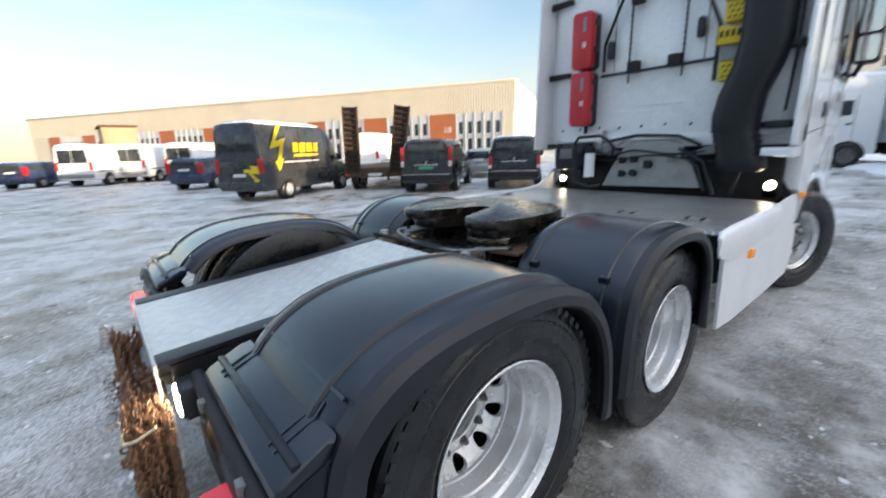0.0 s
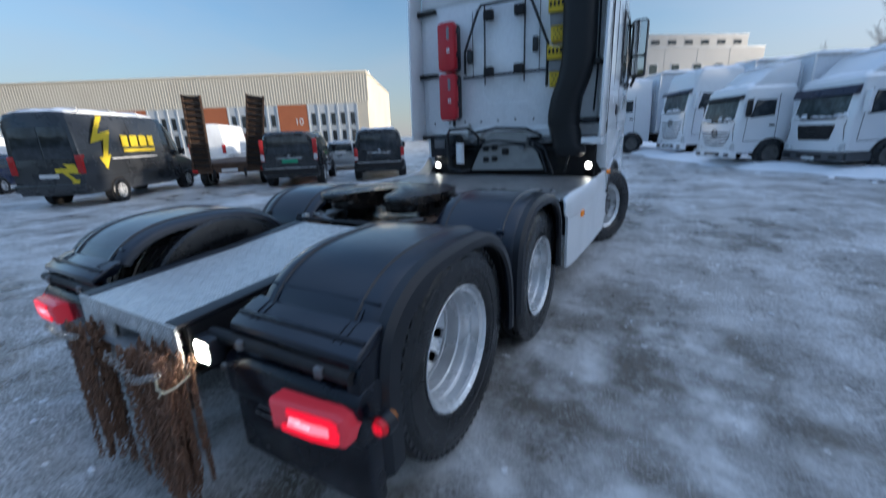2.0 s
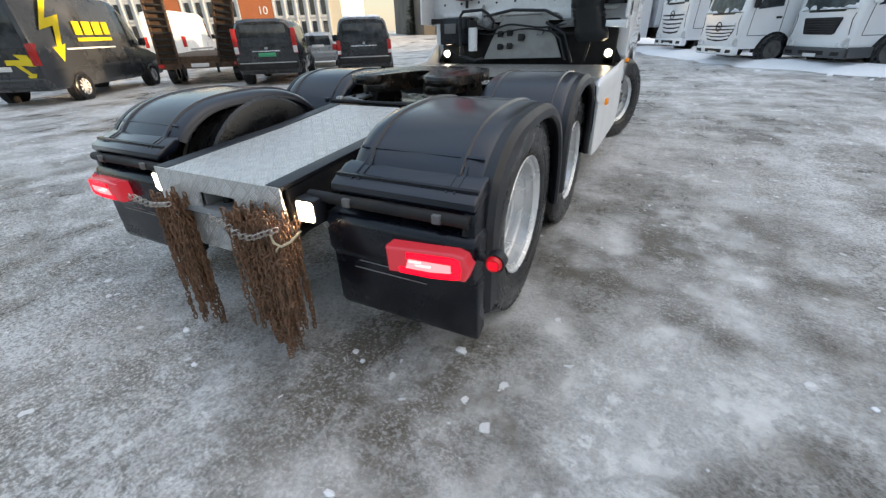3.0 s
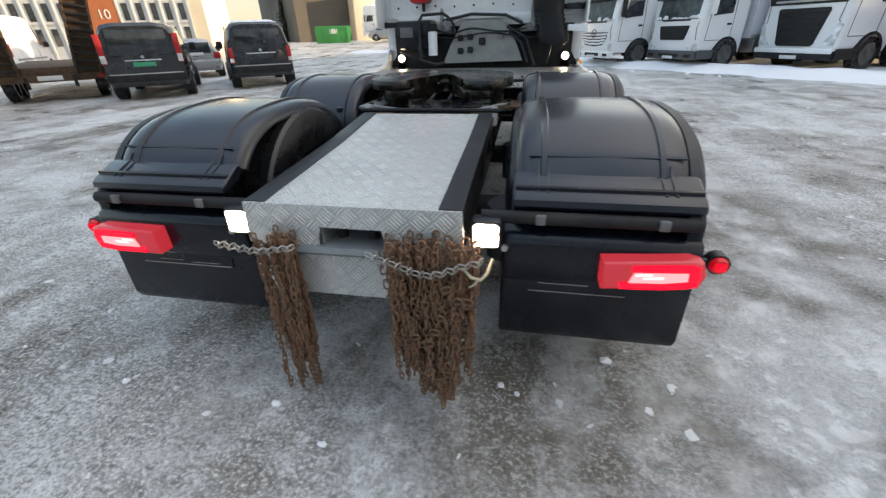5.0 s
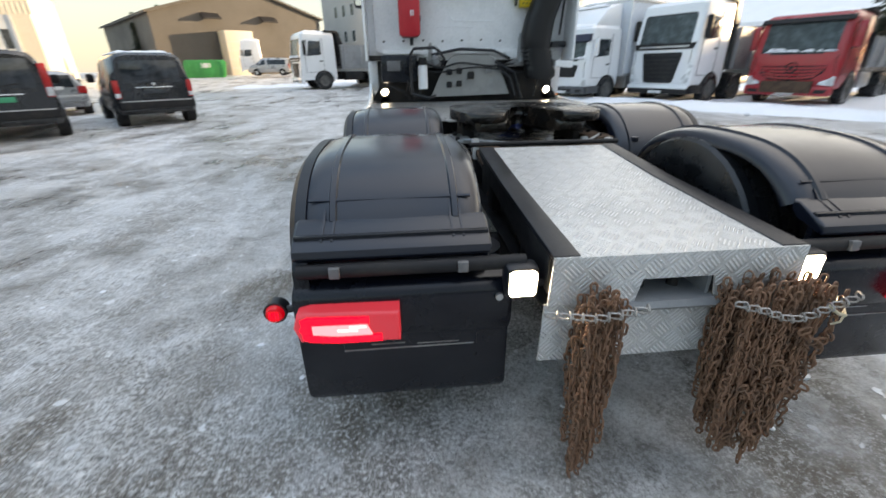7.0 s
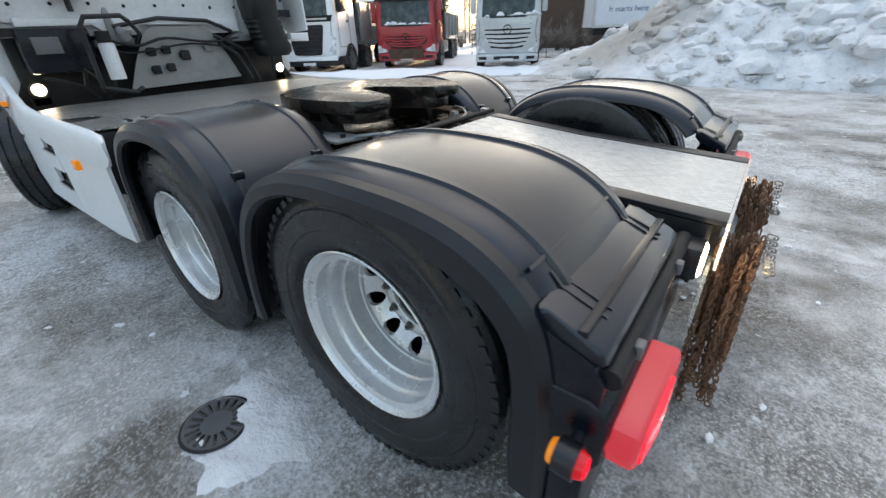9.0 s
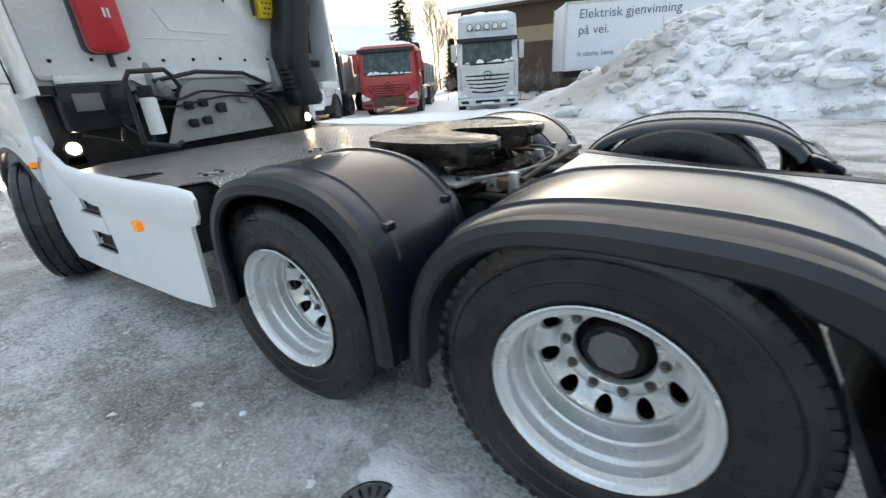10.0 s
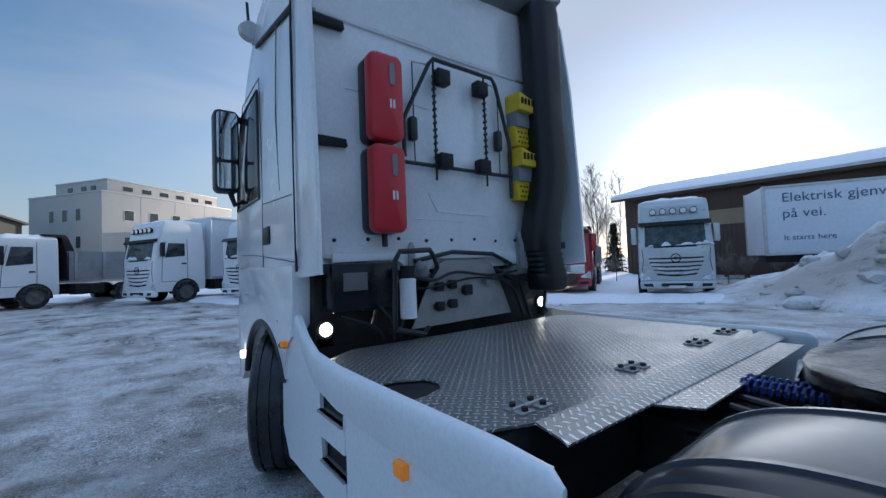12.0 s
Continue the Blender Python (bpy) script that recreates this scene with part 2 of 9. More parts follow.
M["rim"] = stuff("silver_wheel_paint", (0.78, 0.79, 0.80), (0.42, 0.42, 0.42), 0.5, 6, 70, (0.2, 0.36), metal=0.45, relief=0.05, coat=0.3)
M["tyre"] = stuff("tyre_rubber", (0.009, 0.01, 0.012), (0.038, 0.039, 0.041), 0.5, 7, 120, (0.2, 0.42), relief=0.25, depth=0.003, spec=0.5)
M["red_box"] = stuff("red_plastic", (0.55, 0.018, 0.03), (0.4, 0.015, 0.025), 0.5, 4, 80, (0.3, 0.45), relief=0.05)
M["yellow"] = stuff("yellow_plastic", (0.72, 0.5, 0.02), (0.5, 0.34, 0.03), 0.5, 7, 80, (0.4, 0.6), relief=0.1)
M["grey_plastic"] = stuff("grey_plastic", (0.24, 0.25, 0.26), (0.16, 0.16, 0.17), 0.5, 6, 80, (0.4, 0.6), relief=0.1)
M["cap_grey"] = stuff("worn_grey_cap_paint", (0.16, 0.16, 0.165), (0.09, 0.085, 0.08), 0.6, 14, 90, (0.4, 0.6), relief=0.1)
M["nut_grey"] = stuff("dull_grey_wheel_nut", (0.2, 0.19, 0.18), (0.12, 0.1, 0.085), 0.5, 20, 90, (0.4, 0.6), metal=0.5, relief=0.1)
M["zinc"] = stuff("zinc_bracket", (0.5, 0.5, 0.5), (0.3, 0.3, 0.3), 0.6, 10, 90, (0.35, 0.55), metal=0.8, relief=0.1)
M["amber"] = glowing("amber_lens", (1.0, 0.3, 0.02), 0.05, (0.8, 0.25, 0.02))
M["lamp_white"] = glowing("lit_work_lamp", (1.0, 0.93, 0.74), 5.5)
# the lamp glass is facetted: bright and dim cells
lit = M["lamp_white"].node_tree
facet = noise_node(lit, 42, 1, 0.5)
lit.links.new(span(lit, facet, 0.36, 0.56, 2.0, 11.0), lit.nodes["Principled BSDF"].inputs["Emission Strength"])
M["lamp_deck"] = glowing("lit_deck_lamp", (1.0, 0.93, 0.78), 3.2)
M["lamp_red"] = glowing("lit_red_lens", (1.0, 0.0, 0.025), 0.3, (0.5, 0.01, 0.02))
M["marker_red"] = glowing("dark_red_marker", (1.0, 0.0, 0.02), 0.06, (0.3, 0.01, 0.012))
M["lens_pink"] = glowing("lit_clear_red_lens", (1.0, 0.2, 0.25), 0.38, (0.6, 0.25, 0.28))
M["lens_hot"] = glowing("lamp_filament_streak", (1.0, 0.5, 0.54), 0.4, (0.7, 0.5, 0.5))
M["lens_dull"] = glowing("dim_red_lens", (1.0, 0.04, 0.08), 0.075, (0.17, 0.035, 0.042))
M["glass"] = glass("vehicle_glass")
M["lamp_clear"] = glass("clear_lamp_glass", (0.5, 0.51, 0.52), 0.1)
M["glass_pale"] = glass("frosted_vehicle_glass", (0.045, 0.058, 0.06), 0.08)
M["glass_pale"].node_tree.nodes["Principled BSDF"].inputs["Specular IOR Level"].default_value = 0.28
M["snow"] = stuff("snow", (0.88, 0.89, 0.92), (0.8, 0.82, 0.86), 0.5, 1.2, 25, (0.6, 0.85), relief=0.5, depth=0.02)
M["snow_dirty"] = stuff("dirty_snow", (0.76, 0.77, 0.79), (0.4, 0.37, 0.34), 0.85, 0.9, 9, (0.6, 0.9), relief=0.8, depth=0.05)
M["van_black"] = stuff("dark_grey_van_paint", (0.03, 0.033, 0.038), (0.075, 0.075, 0.078), 0.5, 1.5, 40, (0.2, 0.4), relief=0.03, coat=0.5)
M["car_black"] = stuff("black_car_paint", (0.018, 0.02, 0.024), (0.05, 0.05, 0.052), 0.5, 2, 40, (0.18, 0.35), relief=0.03, coat=0.6)
M["car_silver"] = stuff("silver_car_paint", (0.4, 0.41, 0.42), (0.3, 0.3, 0.3), 0.5, 2, 40, (0.25, 0.4), metal=0.5, relief=0.03, coat=0.4)
M["car_blue"] = stuff("dark_blue_car_paint", (0.02, 0.035, 0.09), (0.05, 0.06, 0.09), 0.5, 2, 40, (0.2, 0.4), relief=0.03, coat=0.5)
M["van_white"] = stuff("white_van_paint", (0.8, 0.81, 0.82), (0.62, 0.62, 0.62), 0.5, 1.5, 40, (0.25, 0.45), relief=0.03, coat=0.3)
M["truck_red"] = stuff("red_truck_paint", (0.42, 0.025, 0.035), (0.3, 0.05, 0.05), 0.5, 1.5, 40, (0.25, 0.45), relief=0.03, coat=0.3)
M["truck_silver"] = stuff("silver_truck_paint", (0.55, 0.57, 0.59), (0.4, 0.41, 0.42), 0.5, 1.5, 40, (0.25, 0.45), metal=0.3, relief=0.03, coat=0.3)
M["visor_dark"] = stuff("dark_blue_visor", (0.02, 0.024, 0.05), None, 0.5, 3, 60, (0.25, 0.4), relief=0.05)
M["tipper_grey"] = stuff("grey_tipper_steel", (0.33, 0.34, 0.35), (0.22, 0.22, 0.22), 0.6, 2, 30, (0.45, 0.65), metal=0.2, relief=0.1)
M["tail_red"] = stuff("red_tail_lens", (0.45, 0.02, 0.02), None, 0.4, 6, 60, (0.15, 0.3), relief=0.02)
M["green_plate"] = stuff("green_number_plate", (0.03, 0.33, 0.17), None, 0.3, 6, 60, (0.3, 0.4), relief=0.02)
M["white_plate"] = stuff("white_number_plate", (0.7, 0.7, 0.7), None, 0.3, 6, 60, (0.3, 0.4), relief=0.02)
M["green"] = stuff("green_container_paint", (0.03, 0.3, 0.08), (0.03, 0.2, 0.06), 0.6, 1, 20, (0.4, 0.6), relief=0.1)
M["beige_clad"] = stuff("beige_metal_cladding", (0.6, 0.54, 0.43), (0.53, 0.47, 0.37), 0.6, 0.3, 8, (0.5, 0.7), relief=0.05)
M["orange_panel"] = stuff("rust_orange_panel", (0.42, 0.13, 0.05), (0.35, 0.1, 0.04), 0.6, 0.6, 12, (0.5, 0.7), relief=0.1)
M["door_grey"] = stuff("pale_grey_door", (0.52, 0.54, 0.55), (0.45, 0.46, 0.47), 0.6, 0.8, 12, (0.4, 0.6), relief=0.05)
M["concrete_grey"] = stuff("pale_grey_render", (0.47, 0.455, 0.43), (0.4, 0.39, 0.37), 0.6, 0.15, 5, (0.7, 0.85), relief=0.1)
M["brown_clad"] = stuff("brown_timber_cladding", (0.095, 0.06, 0.045), (0.06, 0.04, 0.03), 0.7, 0.6, 10, (0.7, 0.9), relief=0.2, stretch=(1, 1, 0.1))
M["olive_clad"] = stuff("olive_brown_metal_cladding", (0.083, 0.075, 0.066), (0.066, 0.06, 0.053), 0.6, 0.2, 5, (0.6, 0.8), relief=0.1)
M["yellow_panel"] = stuff("ochre_panel", (0.3, 0.24, 0.15), None, 0.5, 0.6, 10, (0.6, 0.8), relief=0.1)
M["trailer_white"] = stuff("white_trailer_side", (0.7, 0.73, 0.78), (0.58, 0.6, 0.64), 0.5, 0.4, 8, (0.35, 0.5), relief=0.03)
M["ink_blue"] = stuff("slate_blue_lettering", (0.09, 0.13, 0.22), None, 0.3, 2, 20, (0.5, 0.6), relief=0.02)
M["bark"] = stuff("bark", (0.12, 0.095, 0.075), (0.06, 0.05, 0.04), 0.6, 3, 30, (0.8, 0.95), relief=0.5)
M["twig"] = stuff("frosty_twigs", (0.3, 0.26, 0.235), (0.42, 0.4, 0.39), 0.7, 2, 20, (0.8, 0.95), relief=0)
M["needles"] = stuff("spruce_needles", (0.03, 0.045, 0.028), (0.06, 0.07, 0.06), 0.6, 2, 20, (0.7, 0.9), relief=0)
M["blue_spring"] = stuff("blue_hose", (0.02, 0.05, 0.25), None, 0.4, 6, 60, (0.3, 0.5), relief=0.05)
M["mirror"] = stuff("mirror_glass", (0.6, 0.62, 0.64), None, 0.2, 2, 20, (0.02, 0.05), metal=1.0, relief=0)
M["rim_dirty"] = stuff("dirty_truck_rim", (0.13, 0.125, 0.12), (0.06, 0.058, 0.055), 0.7, 4, 40, (0.5, 0.8), metal=0.2, relief=0.1)
M["panel_grey"] = stuff("dull_grey_panel", (0.36, 0.36, 0.355), (0.24, 0.238, 0.232), 0.6, 5, 60, (0.4, 0.6), metal=0.4, relief=0.08)
M["black_trim"] = stuff("black_moulded_plastic", (0.004, 0.0055, 0.0105), (0.010, 0.0125, 0.019), 0.6, 3, 140, (0.2, 0.36), relief=0.06, depth=0.002, spec=0.4)
M["duct_black"] = stuff("black_duct_rubber", (0.008, 0.0085, 0.01), (0.017, 0.017, 0.019), 0.6, 3, 120, (0.35, 0.55), relief=0.2, depth=0.002, spec=0.4)
M["lens_bright"] = stuff("pale_lamp_glass", (0.75, 0.76, 0.77), (0.6, 0.6, 0.6), 0.4, 6, 60, (0.08, 0.2), relief=0.02, coat=0.5)
M["bumper_dark"] = stuff("dark_grey_bumper", (0.07, 0.073, 0.08), (0.12, 0.12, 0.12), 0.6, 3, 60, (0.4, 0.6), relief=0.08)
M["rope"] = stuff("pale_rope", (0.55, 0.48, 0.34), (0.38, 0.33, 0.25), 0.5, 20, 120, (0.8, 0.95), relief=0.4)


def near(nt, x, y, r0, r1, sx=1.0, sy=1.0):
    """1 within r0 of a spot, 0 beyond r1."""
    tc = nt.nodes.new("ShaderNodeTexCoord")
    mp = nt.nodes.new("ShaderNodeMapping")
    mp.inputs["Location"].default_value = (-x * sx, -y * sy, 0)
    mp.inputs["Scale"].default_value = (sx, sy, 0)
    nt.links.new(tc.outputs["Object"], mp.inputs["Vector"])
    ln = nt.nodes.new("ShaderNodeVectorMath")
    ln.operation = "LENGTH"
    nt.links.new(mp.outputs["Vector"], ln.inputs[0])
    return span(nt, ln.outputs["Value"], r0, r1, 1.0, 0.0)


def crumbs(nt, scale, size):
    """Small scattered pieces, some cells empty."""
    tc = nt.nodes.new("ShaderNodeTexCoord")
    warp = nt.nodes.new("ShaderNodeTexNoise")
    warp.inputs["Scale"].default_value = scale * 2.5
    add = nt.nodes.new("ShaderNodeMix")
    add.data_type = "VECTOR"
    add.inputs["Factor"].default_value = 0.6 / scale
    nt.links.new(tc.outputs["Object"], add.inputs["A"])
    nt.links.new(tc.outputs["Object"], warp.inputs["Vector"])
    nt.links.new(warp.outputs["Color"], add.inputs["B"])
    vo = nt.nodes.new("ShaderNodeTexVoronoi")
    vo.inputs["Scale"].default_value = scale
    nt.links.new(add.outputs["Result"], vo.inputs["Vector"])
    sp = nt.nodes.new("ShaderNodeSeparateColor")
    nt.links.new(vo.outputs["Color"], sp.inputs["Color"])
    reach = calc(nt, "MULTIPLY", calc(nt, "POWER", sp.outputs[0], 4.0), size)
    return span(nt, calc(nt, "SUBTRACT", vo.outputs["Distance"], reach), -0.02, 0.02, 1.0, 0.0)


def ground_material():
    m, nt, b = nodes_of("icy_yard")
    tone = noise_node(nt, 0.35, 7, 0.6, stretch=(1.1, 0.8, 1))
    big = noise_node(nt, 1.1, 9, 0.66)
    crust = noise_node(nt, 3.4, 12, 0.72)
    flake = noise_node(nt, 12, 10, 0.76)
    tracks = noise_node(nt, 0.9, 10, 0.68, stretch=(1.9, 0.5, 1))
    fine = noise_node(nt, 42, 8, 0.78)
    grit = noise_node(nt, 150, 5, 0.7)
    # bare wet asphalt under thin ice, milky ice, packed white crust
    wet = blend(nt, span(nt, fine, 0.36, 0.64), (0.1, 0.083, 0.066), (0.24, 0.214, 0.184))
    ice = blend(nt, span(nt, big, 0.36, 0.64), (0.4, 0.39, 0.375), (0.72, 0.715, 0.71))
    # wet patch behind the tail, with the truck's shadow painted into its colour
    patches = calc(nt, "MULTIPLY", near(nt, 0.72, -0.8, 0.2, 0.85), 1.0)
    patches = calc(nt, "MAXIMUM", patches, calc(nt, "MULTIPLY", near(nt, 1.9, 0.9, 0.1, 1.0, 1.4, 0.5), 0.6))
    patches = calc(nt, "MAXIMUM", patches, calc(nt, "MULTIPLY", near(nt, -1.7, 1.1, 0.1, 0.9, 1.4, 0.6), 0.6))
    mixed = calc(nt, "ADD", calc(nt, "MULTIPLY", tone, 0.4), calc(nt, "MULTIPLY", tracks, 0.3))
    mixed = calc(nt, "ADD", mixed, calc(nt, "MULTIPLY", big, 0.3))
    mixed = calc(nt, "SUBTRACT", mixed, calc(nt, "MULTIPLY", patches, 0.13))
    cover = span(nt, mixed, 0.42, 0.53)
    c = blend(nt, cover, wet, ice)
    mott = calc(nt, "ADD", calc(nt, "MULTIPLY", crust, 0.6), calc(nt, "MULTIPLY", flake, 0.4))
    frost = span(nt, calc(nt, "ADD", mott, calc(nt, "MULTIPLY", calc(nt, "SUBTRACT", mixed, 0.48), 0.7)), 0.50, 0.60)
    grain = noise_node(nt, 26, 6, 0.72)
    c = blend(nt, span(nt, calc(nt, "ADD", calc(nt, "MULTIPLY", grain, 0.6), calc(nt, "MULTIPLY", big, 0.4)), 0.53, 0.56, 0, 0.75), c, (0.78, 0.78, 0.785))
    c = blend(nt, span(nt, grain, 0.47, 0.43, 0, 0.6), c, (0.14, 0.132, 0.122))
    c = blend(nt, calc(nt, "MULTIPLY", frost, 0.5), c, (0.8, 0.805, 0.815))
    pit = span(nt, mott, 0.475, 0.40)
    c = blend(nt, calc(nt, "MULTIPLY", pit, 0.42), c, (0.17, 0.16, 0.148))
    streak = span(nt, calc(nt, "ADD", calc(nt, "MULTIPLY", tracks, 0.65), calc(nt, "MULTIPLY", flake, 0.35)), 0.52, 0.63)
    c = blend(nt, calc(nt, "MULTIPLY", streak, 0.65), c, (0.86, 0.865, 0.88))
    c = blend(nt, span(nt, grit, 0.52, 0.68, 0, 0.35), c, (0.12, 0.112, 0.105))
    c = blend(nt, span(nt, grit, 0.46, 0.32, 0, 0.3), c, (0.78, 0.785, 0.8))
    speck = noise_node(nt, 62, 5, 0.72)
    where = span(nt, calc(nt, "ADD", calc(nt, "MULTIPLY", crust, 0.5), calc(nt, "MULTIPLY", tone, 0.5)), 0.4, 0.58)
    c = blend(nt, calc(nt, "MULTIPLY", span(nt, speck, 0.48, 0.44, 0, 0.85), span(nt, where, 0.0, 1.0, 1.0, 0.45)), c, (0.1, 0.093, 0.086))
    c = blend(nt, calc(nt, "MULTIPLY", span(nt, speck, 0.54, 0.585, 0, 0.8), span(nt, where, 0.0, 1.0, 0.5, 1.0)), c, (0.84, 0.845, 0.855))
    # smooth brownish wet ice with milky islands, beside and behind the truck
    veil = noise_node(nt, 1.5, 5, 0.55)
    pool = noise_node(nt, 0.5, 4, 0.5)
    zone = calc(nt, "MAXIMUM", near(nt, 1.75, 0.0, 0.8, 2.1, 1.0, 0.5), span(nt, pool, 0.54, 0.62, 0.0, 0.75))
    zone = calc(nt, "MAXIMUM", zone, calc(nt, "MULTIPLY", near(nt, -1.75, 1.0, 0.3, 1.5, 1.2, 0.7), 0.7))
    zone = calc(nt, "MULTIPLY", zone, span(nt, crust, 0.36, 0.56, 0.95, 0.55))
    tint = calc(nt, "ADD", veil, calc(nt, "MULTIPLY", near(nt, 1.8, -0.3, 0.1, 0.7), 0.14))
    # the same spot behind the tail is tinted darker
    tint = calc(nt, "SUBTRACT", tint, calc(nt, "MULTIPLY", near(nt, 0.85, -0.65, 0.1, 0.6), 0.1))
    smooth = blend(nt, span(nt, tint, 0.40, 0.62), (0.13, 0.113, 0.09), (0.7, 0.695, 0.69))
    c = blend(nt, zone, c, smooth)
    bits = calc(nt, "MAXIMUM", crumbs(nt, 2.2, 0.13), crumbs(nt, 9.0, 0.24))
    c = blend(nt, calc(nt, "MULTIPLY", bits, 0.9), c, (0.88, 0.885, 0.9))
    nt.links.new(c, b.inputs["Base Color"])
    r = calc(nt, "ADD", span(nt, cover, 0.0, 1.0, 0.26, 0.44), calc(nt, "MULTIPLY", frost, 0.35))
    nt.links.new(r, b.inputs["Roughness"])
    b.inputs["Specular IOR Level"].default_value = 0.4
    h = calc(nt, "ADD", calc(nt, "MULTIPLY", fine, 0.5), calc(nt, "MULTIPLY", grit, 0.2))
    h = calc(nt, "ADD", h, calc(nt, "MULTIPLY", mott, 1.2))
    h = calc(nt, "ADD", calc(nt, "MULTIPLY", calc(nt, "ADD", h, calc(nt, "MULTIPLY", grain, 0.5)), span(nt, zone, 0.0, 1.0, 1.0, 0.45)), calc(nt, "MULTIPLY", bits, 0.8))
    bump(nt, b, calc(nt, "ADD", h, calc(nt, "MULTIPLY", frost, 0.3)), 0.85, 0.018)
    return m


M["ground"] = ground_material()

# ---- shaping helpers ----
def part(name, bm, material, parent=None, label="", crease=35, flat=False):
    """Links a bmesh as one mesh object under a thing or a part."""
    me = bpy.data.meshes.new(name)
    bmesh.ops.recalc_face_normals(bm, faces=bm.faces[:])
    bm.to_mesh(me)
    bm.free()
    if not flat:
        me.shade_smooth()
        me.set_sharp_from_angle(angle=radians(crease))
    me.materials.append(material)
    ob = new(name, me)
    if parent is not None:
        # a piece of a sub-part hangs on the part itself, two levels under its thing
        base = Matrix.Identity(4)
        while parent.parent is not None and parent.parent.parent is not None:
            base = parent.matrix_basis @ base
            parent = parent.parent
        ob.parent = parent
        ob.matrix_basis = base
    if label:
        ob["label"] = label
    return ob


def thing(name, m, label, category, group="", kind=""):
    ob = new(name)
    ob.empty_display_size = 0.2
    ob.matrix_basis = m
    return tagged(ob, label, category, group, kind)


def at_heading(x, y, az, z=0.0):
    """A pose on the ground whose own forward (y) points to the compass angle az, clockwise from the world's y."""
    return pose(x, y, z + ground_height(x, y), 0, 0, -az)


def box(bm, lo, hi, bev=0.0, m=None, seg=2):
    lo, hi = Vector(lo), Vector(hi)
    r = bmesh.ops.create_cube(bm, size=1.0)
    vs = r["verts"]
    for v in vs:
        v.co = Vector((lo.x + (v.co.x + 0.5) * (hi.x - lo.x), lo.y + (v.co.y + 0.5) * (hi.y - lo.y), lo.z + (v.co.z + 0.5) * (hi.z - lo.z)))
    if bev > 0:
        es = list({e for v in vs for e in v.link_edges})
        out = bmesh.ops.bevel(bm, geom=es, offset=bev, segments=seg, profile=0.5, affect="EDGES")
        vs = list({v for f in out["faces"] for v in f.verts} | {v for v in vs if v.is_valid})
    if m is not None:
        bmesh.ops.transform(bm, matrix=m, verts=vs)
    return vs


def ring_faces(bm, a, b, closed=True):
    n = len(a)
    for i in range(n if closed else n - 1):
        j = (i + 1) % n
        try:
            bm.faces.new((a[i], a[j], b[j], b[i]))
        except ValueError:
            pass


def loft(bm, rings, closed=True, caps=True):
    """Skins a list of rings of points."""
    vr = [[bm.verts.new(p) for p in r] for r in rings]
    for a, b in zip(vr, vr[1:]):
        ring_faces(bm, a, b, closed)
    if caps and closed:
        bm.faces.new(vr[0][::-1])
        bm.faces.new(vr[-1])
    return vr


def tube(bm, pts, r, seg=8, caps=True):
    """A round bar along a line of points."""
    pts = [Vector(p) for p in pts]
    rings = []
    side = None
    for i, p in enumerate(pts):
        d = (pts[min(i + 1, len(pts) - 1)] - pts[max(i - 1, 0)]).normalized()
        if side is None:
            side = d.orthogonal().normalized()
        side = (side - d * side.dot(d)).normalized()
        up = d.cross(side)
        rad = r[i] if isinstance(r, (list, tuple)) else r
        rings.append([p + (side * math.cos(a) + up * math.sin(a)) * rad for a in (2 * math.pi * k / seg for k in range(seg))])
    return loft(bm, rings, True, caps)


def disc(bm, p, n, r, t=0.01, seg=20):
    p, n = Vector(p), Vector(n).normalized()
    tube(bm, [p, p + n * t], r, seg)


def lathe_x(bm, profile, seg=48, start=0.0, end=2 * math.pi):
    """Turns a list of (x, r) about the x axis."""
    full = abs(end - start - 2 * math.pi) < 1e-6
    n = seg if full else seg + 1
    rings = []
    for k in range(n):
        a = start + (end - start) * k / seg
        rings.append([bm.verts.new((x, r * math.cos(a), r * math.sin(a))) for x, r in profile])
    m = len(rings)
    for k in range(m if full else m - 1):
        ring_faces(bm, rings[k], rings[(k + 1) % m], False)


def prism(bm, outline, axis, a, b, bev=0.0):
    """Pulls a flat outline of pairs along an axis ("x": pairs are y, z; "y": x, z; "z": x, y) from a to b."""
    def put(p, h):
        return {"x": (h, p[0], p[1]), "y": (p[0], h, p[1]), "z": (p[0], p[1], h)}[axis]
    lo = [bm.verts.new(put(p, a)) for p in outline]
    hi = [bm.verts.new(put(p, b)) for p in outline]
    f1 = bm.faces.new(lo)
    f2 = bm.faces.new(hi)
    ring_faces(bm, lo, hi)
    if bev > 0:
        es = [e for e in set(f1.edges) | set(f2.edges)]
        bmesh.ops.bevel(bm, geom=es, offset=bev, segments=2, profile=0.5, affect="EDGES")


def sheet(bm, outline, axis, a, t):
    prism(bm, outline, axis, a, a + t)


def rounded(x0, y0, x1, y1, r, seg=4):
    """A rectangle with round corners, as pairs."""
    out = []
    for cx, cy, a0 in ((x1 - r, y1 - r, 0), (x0 + r, y1 - r, 90), (x0 + r, y0 + r, 180), (x1 - r, y0 + r, 270)):
        for k in range(seg + 1):
            a = radians(a0 + 90 * k / seg)
            out.append((cx + r * math.cos(a), cy + r * math.sin(a)))
    return out


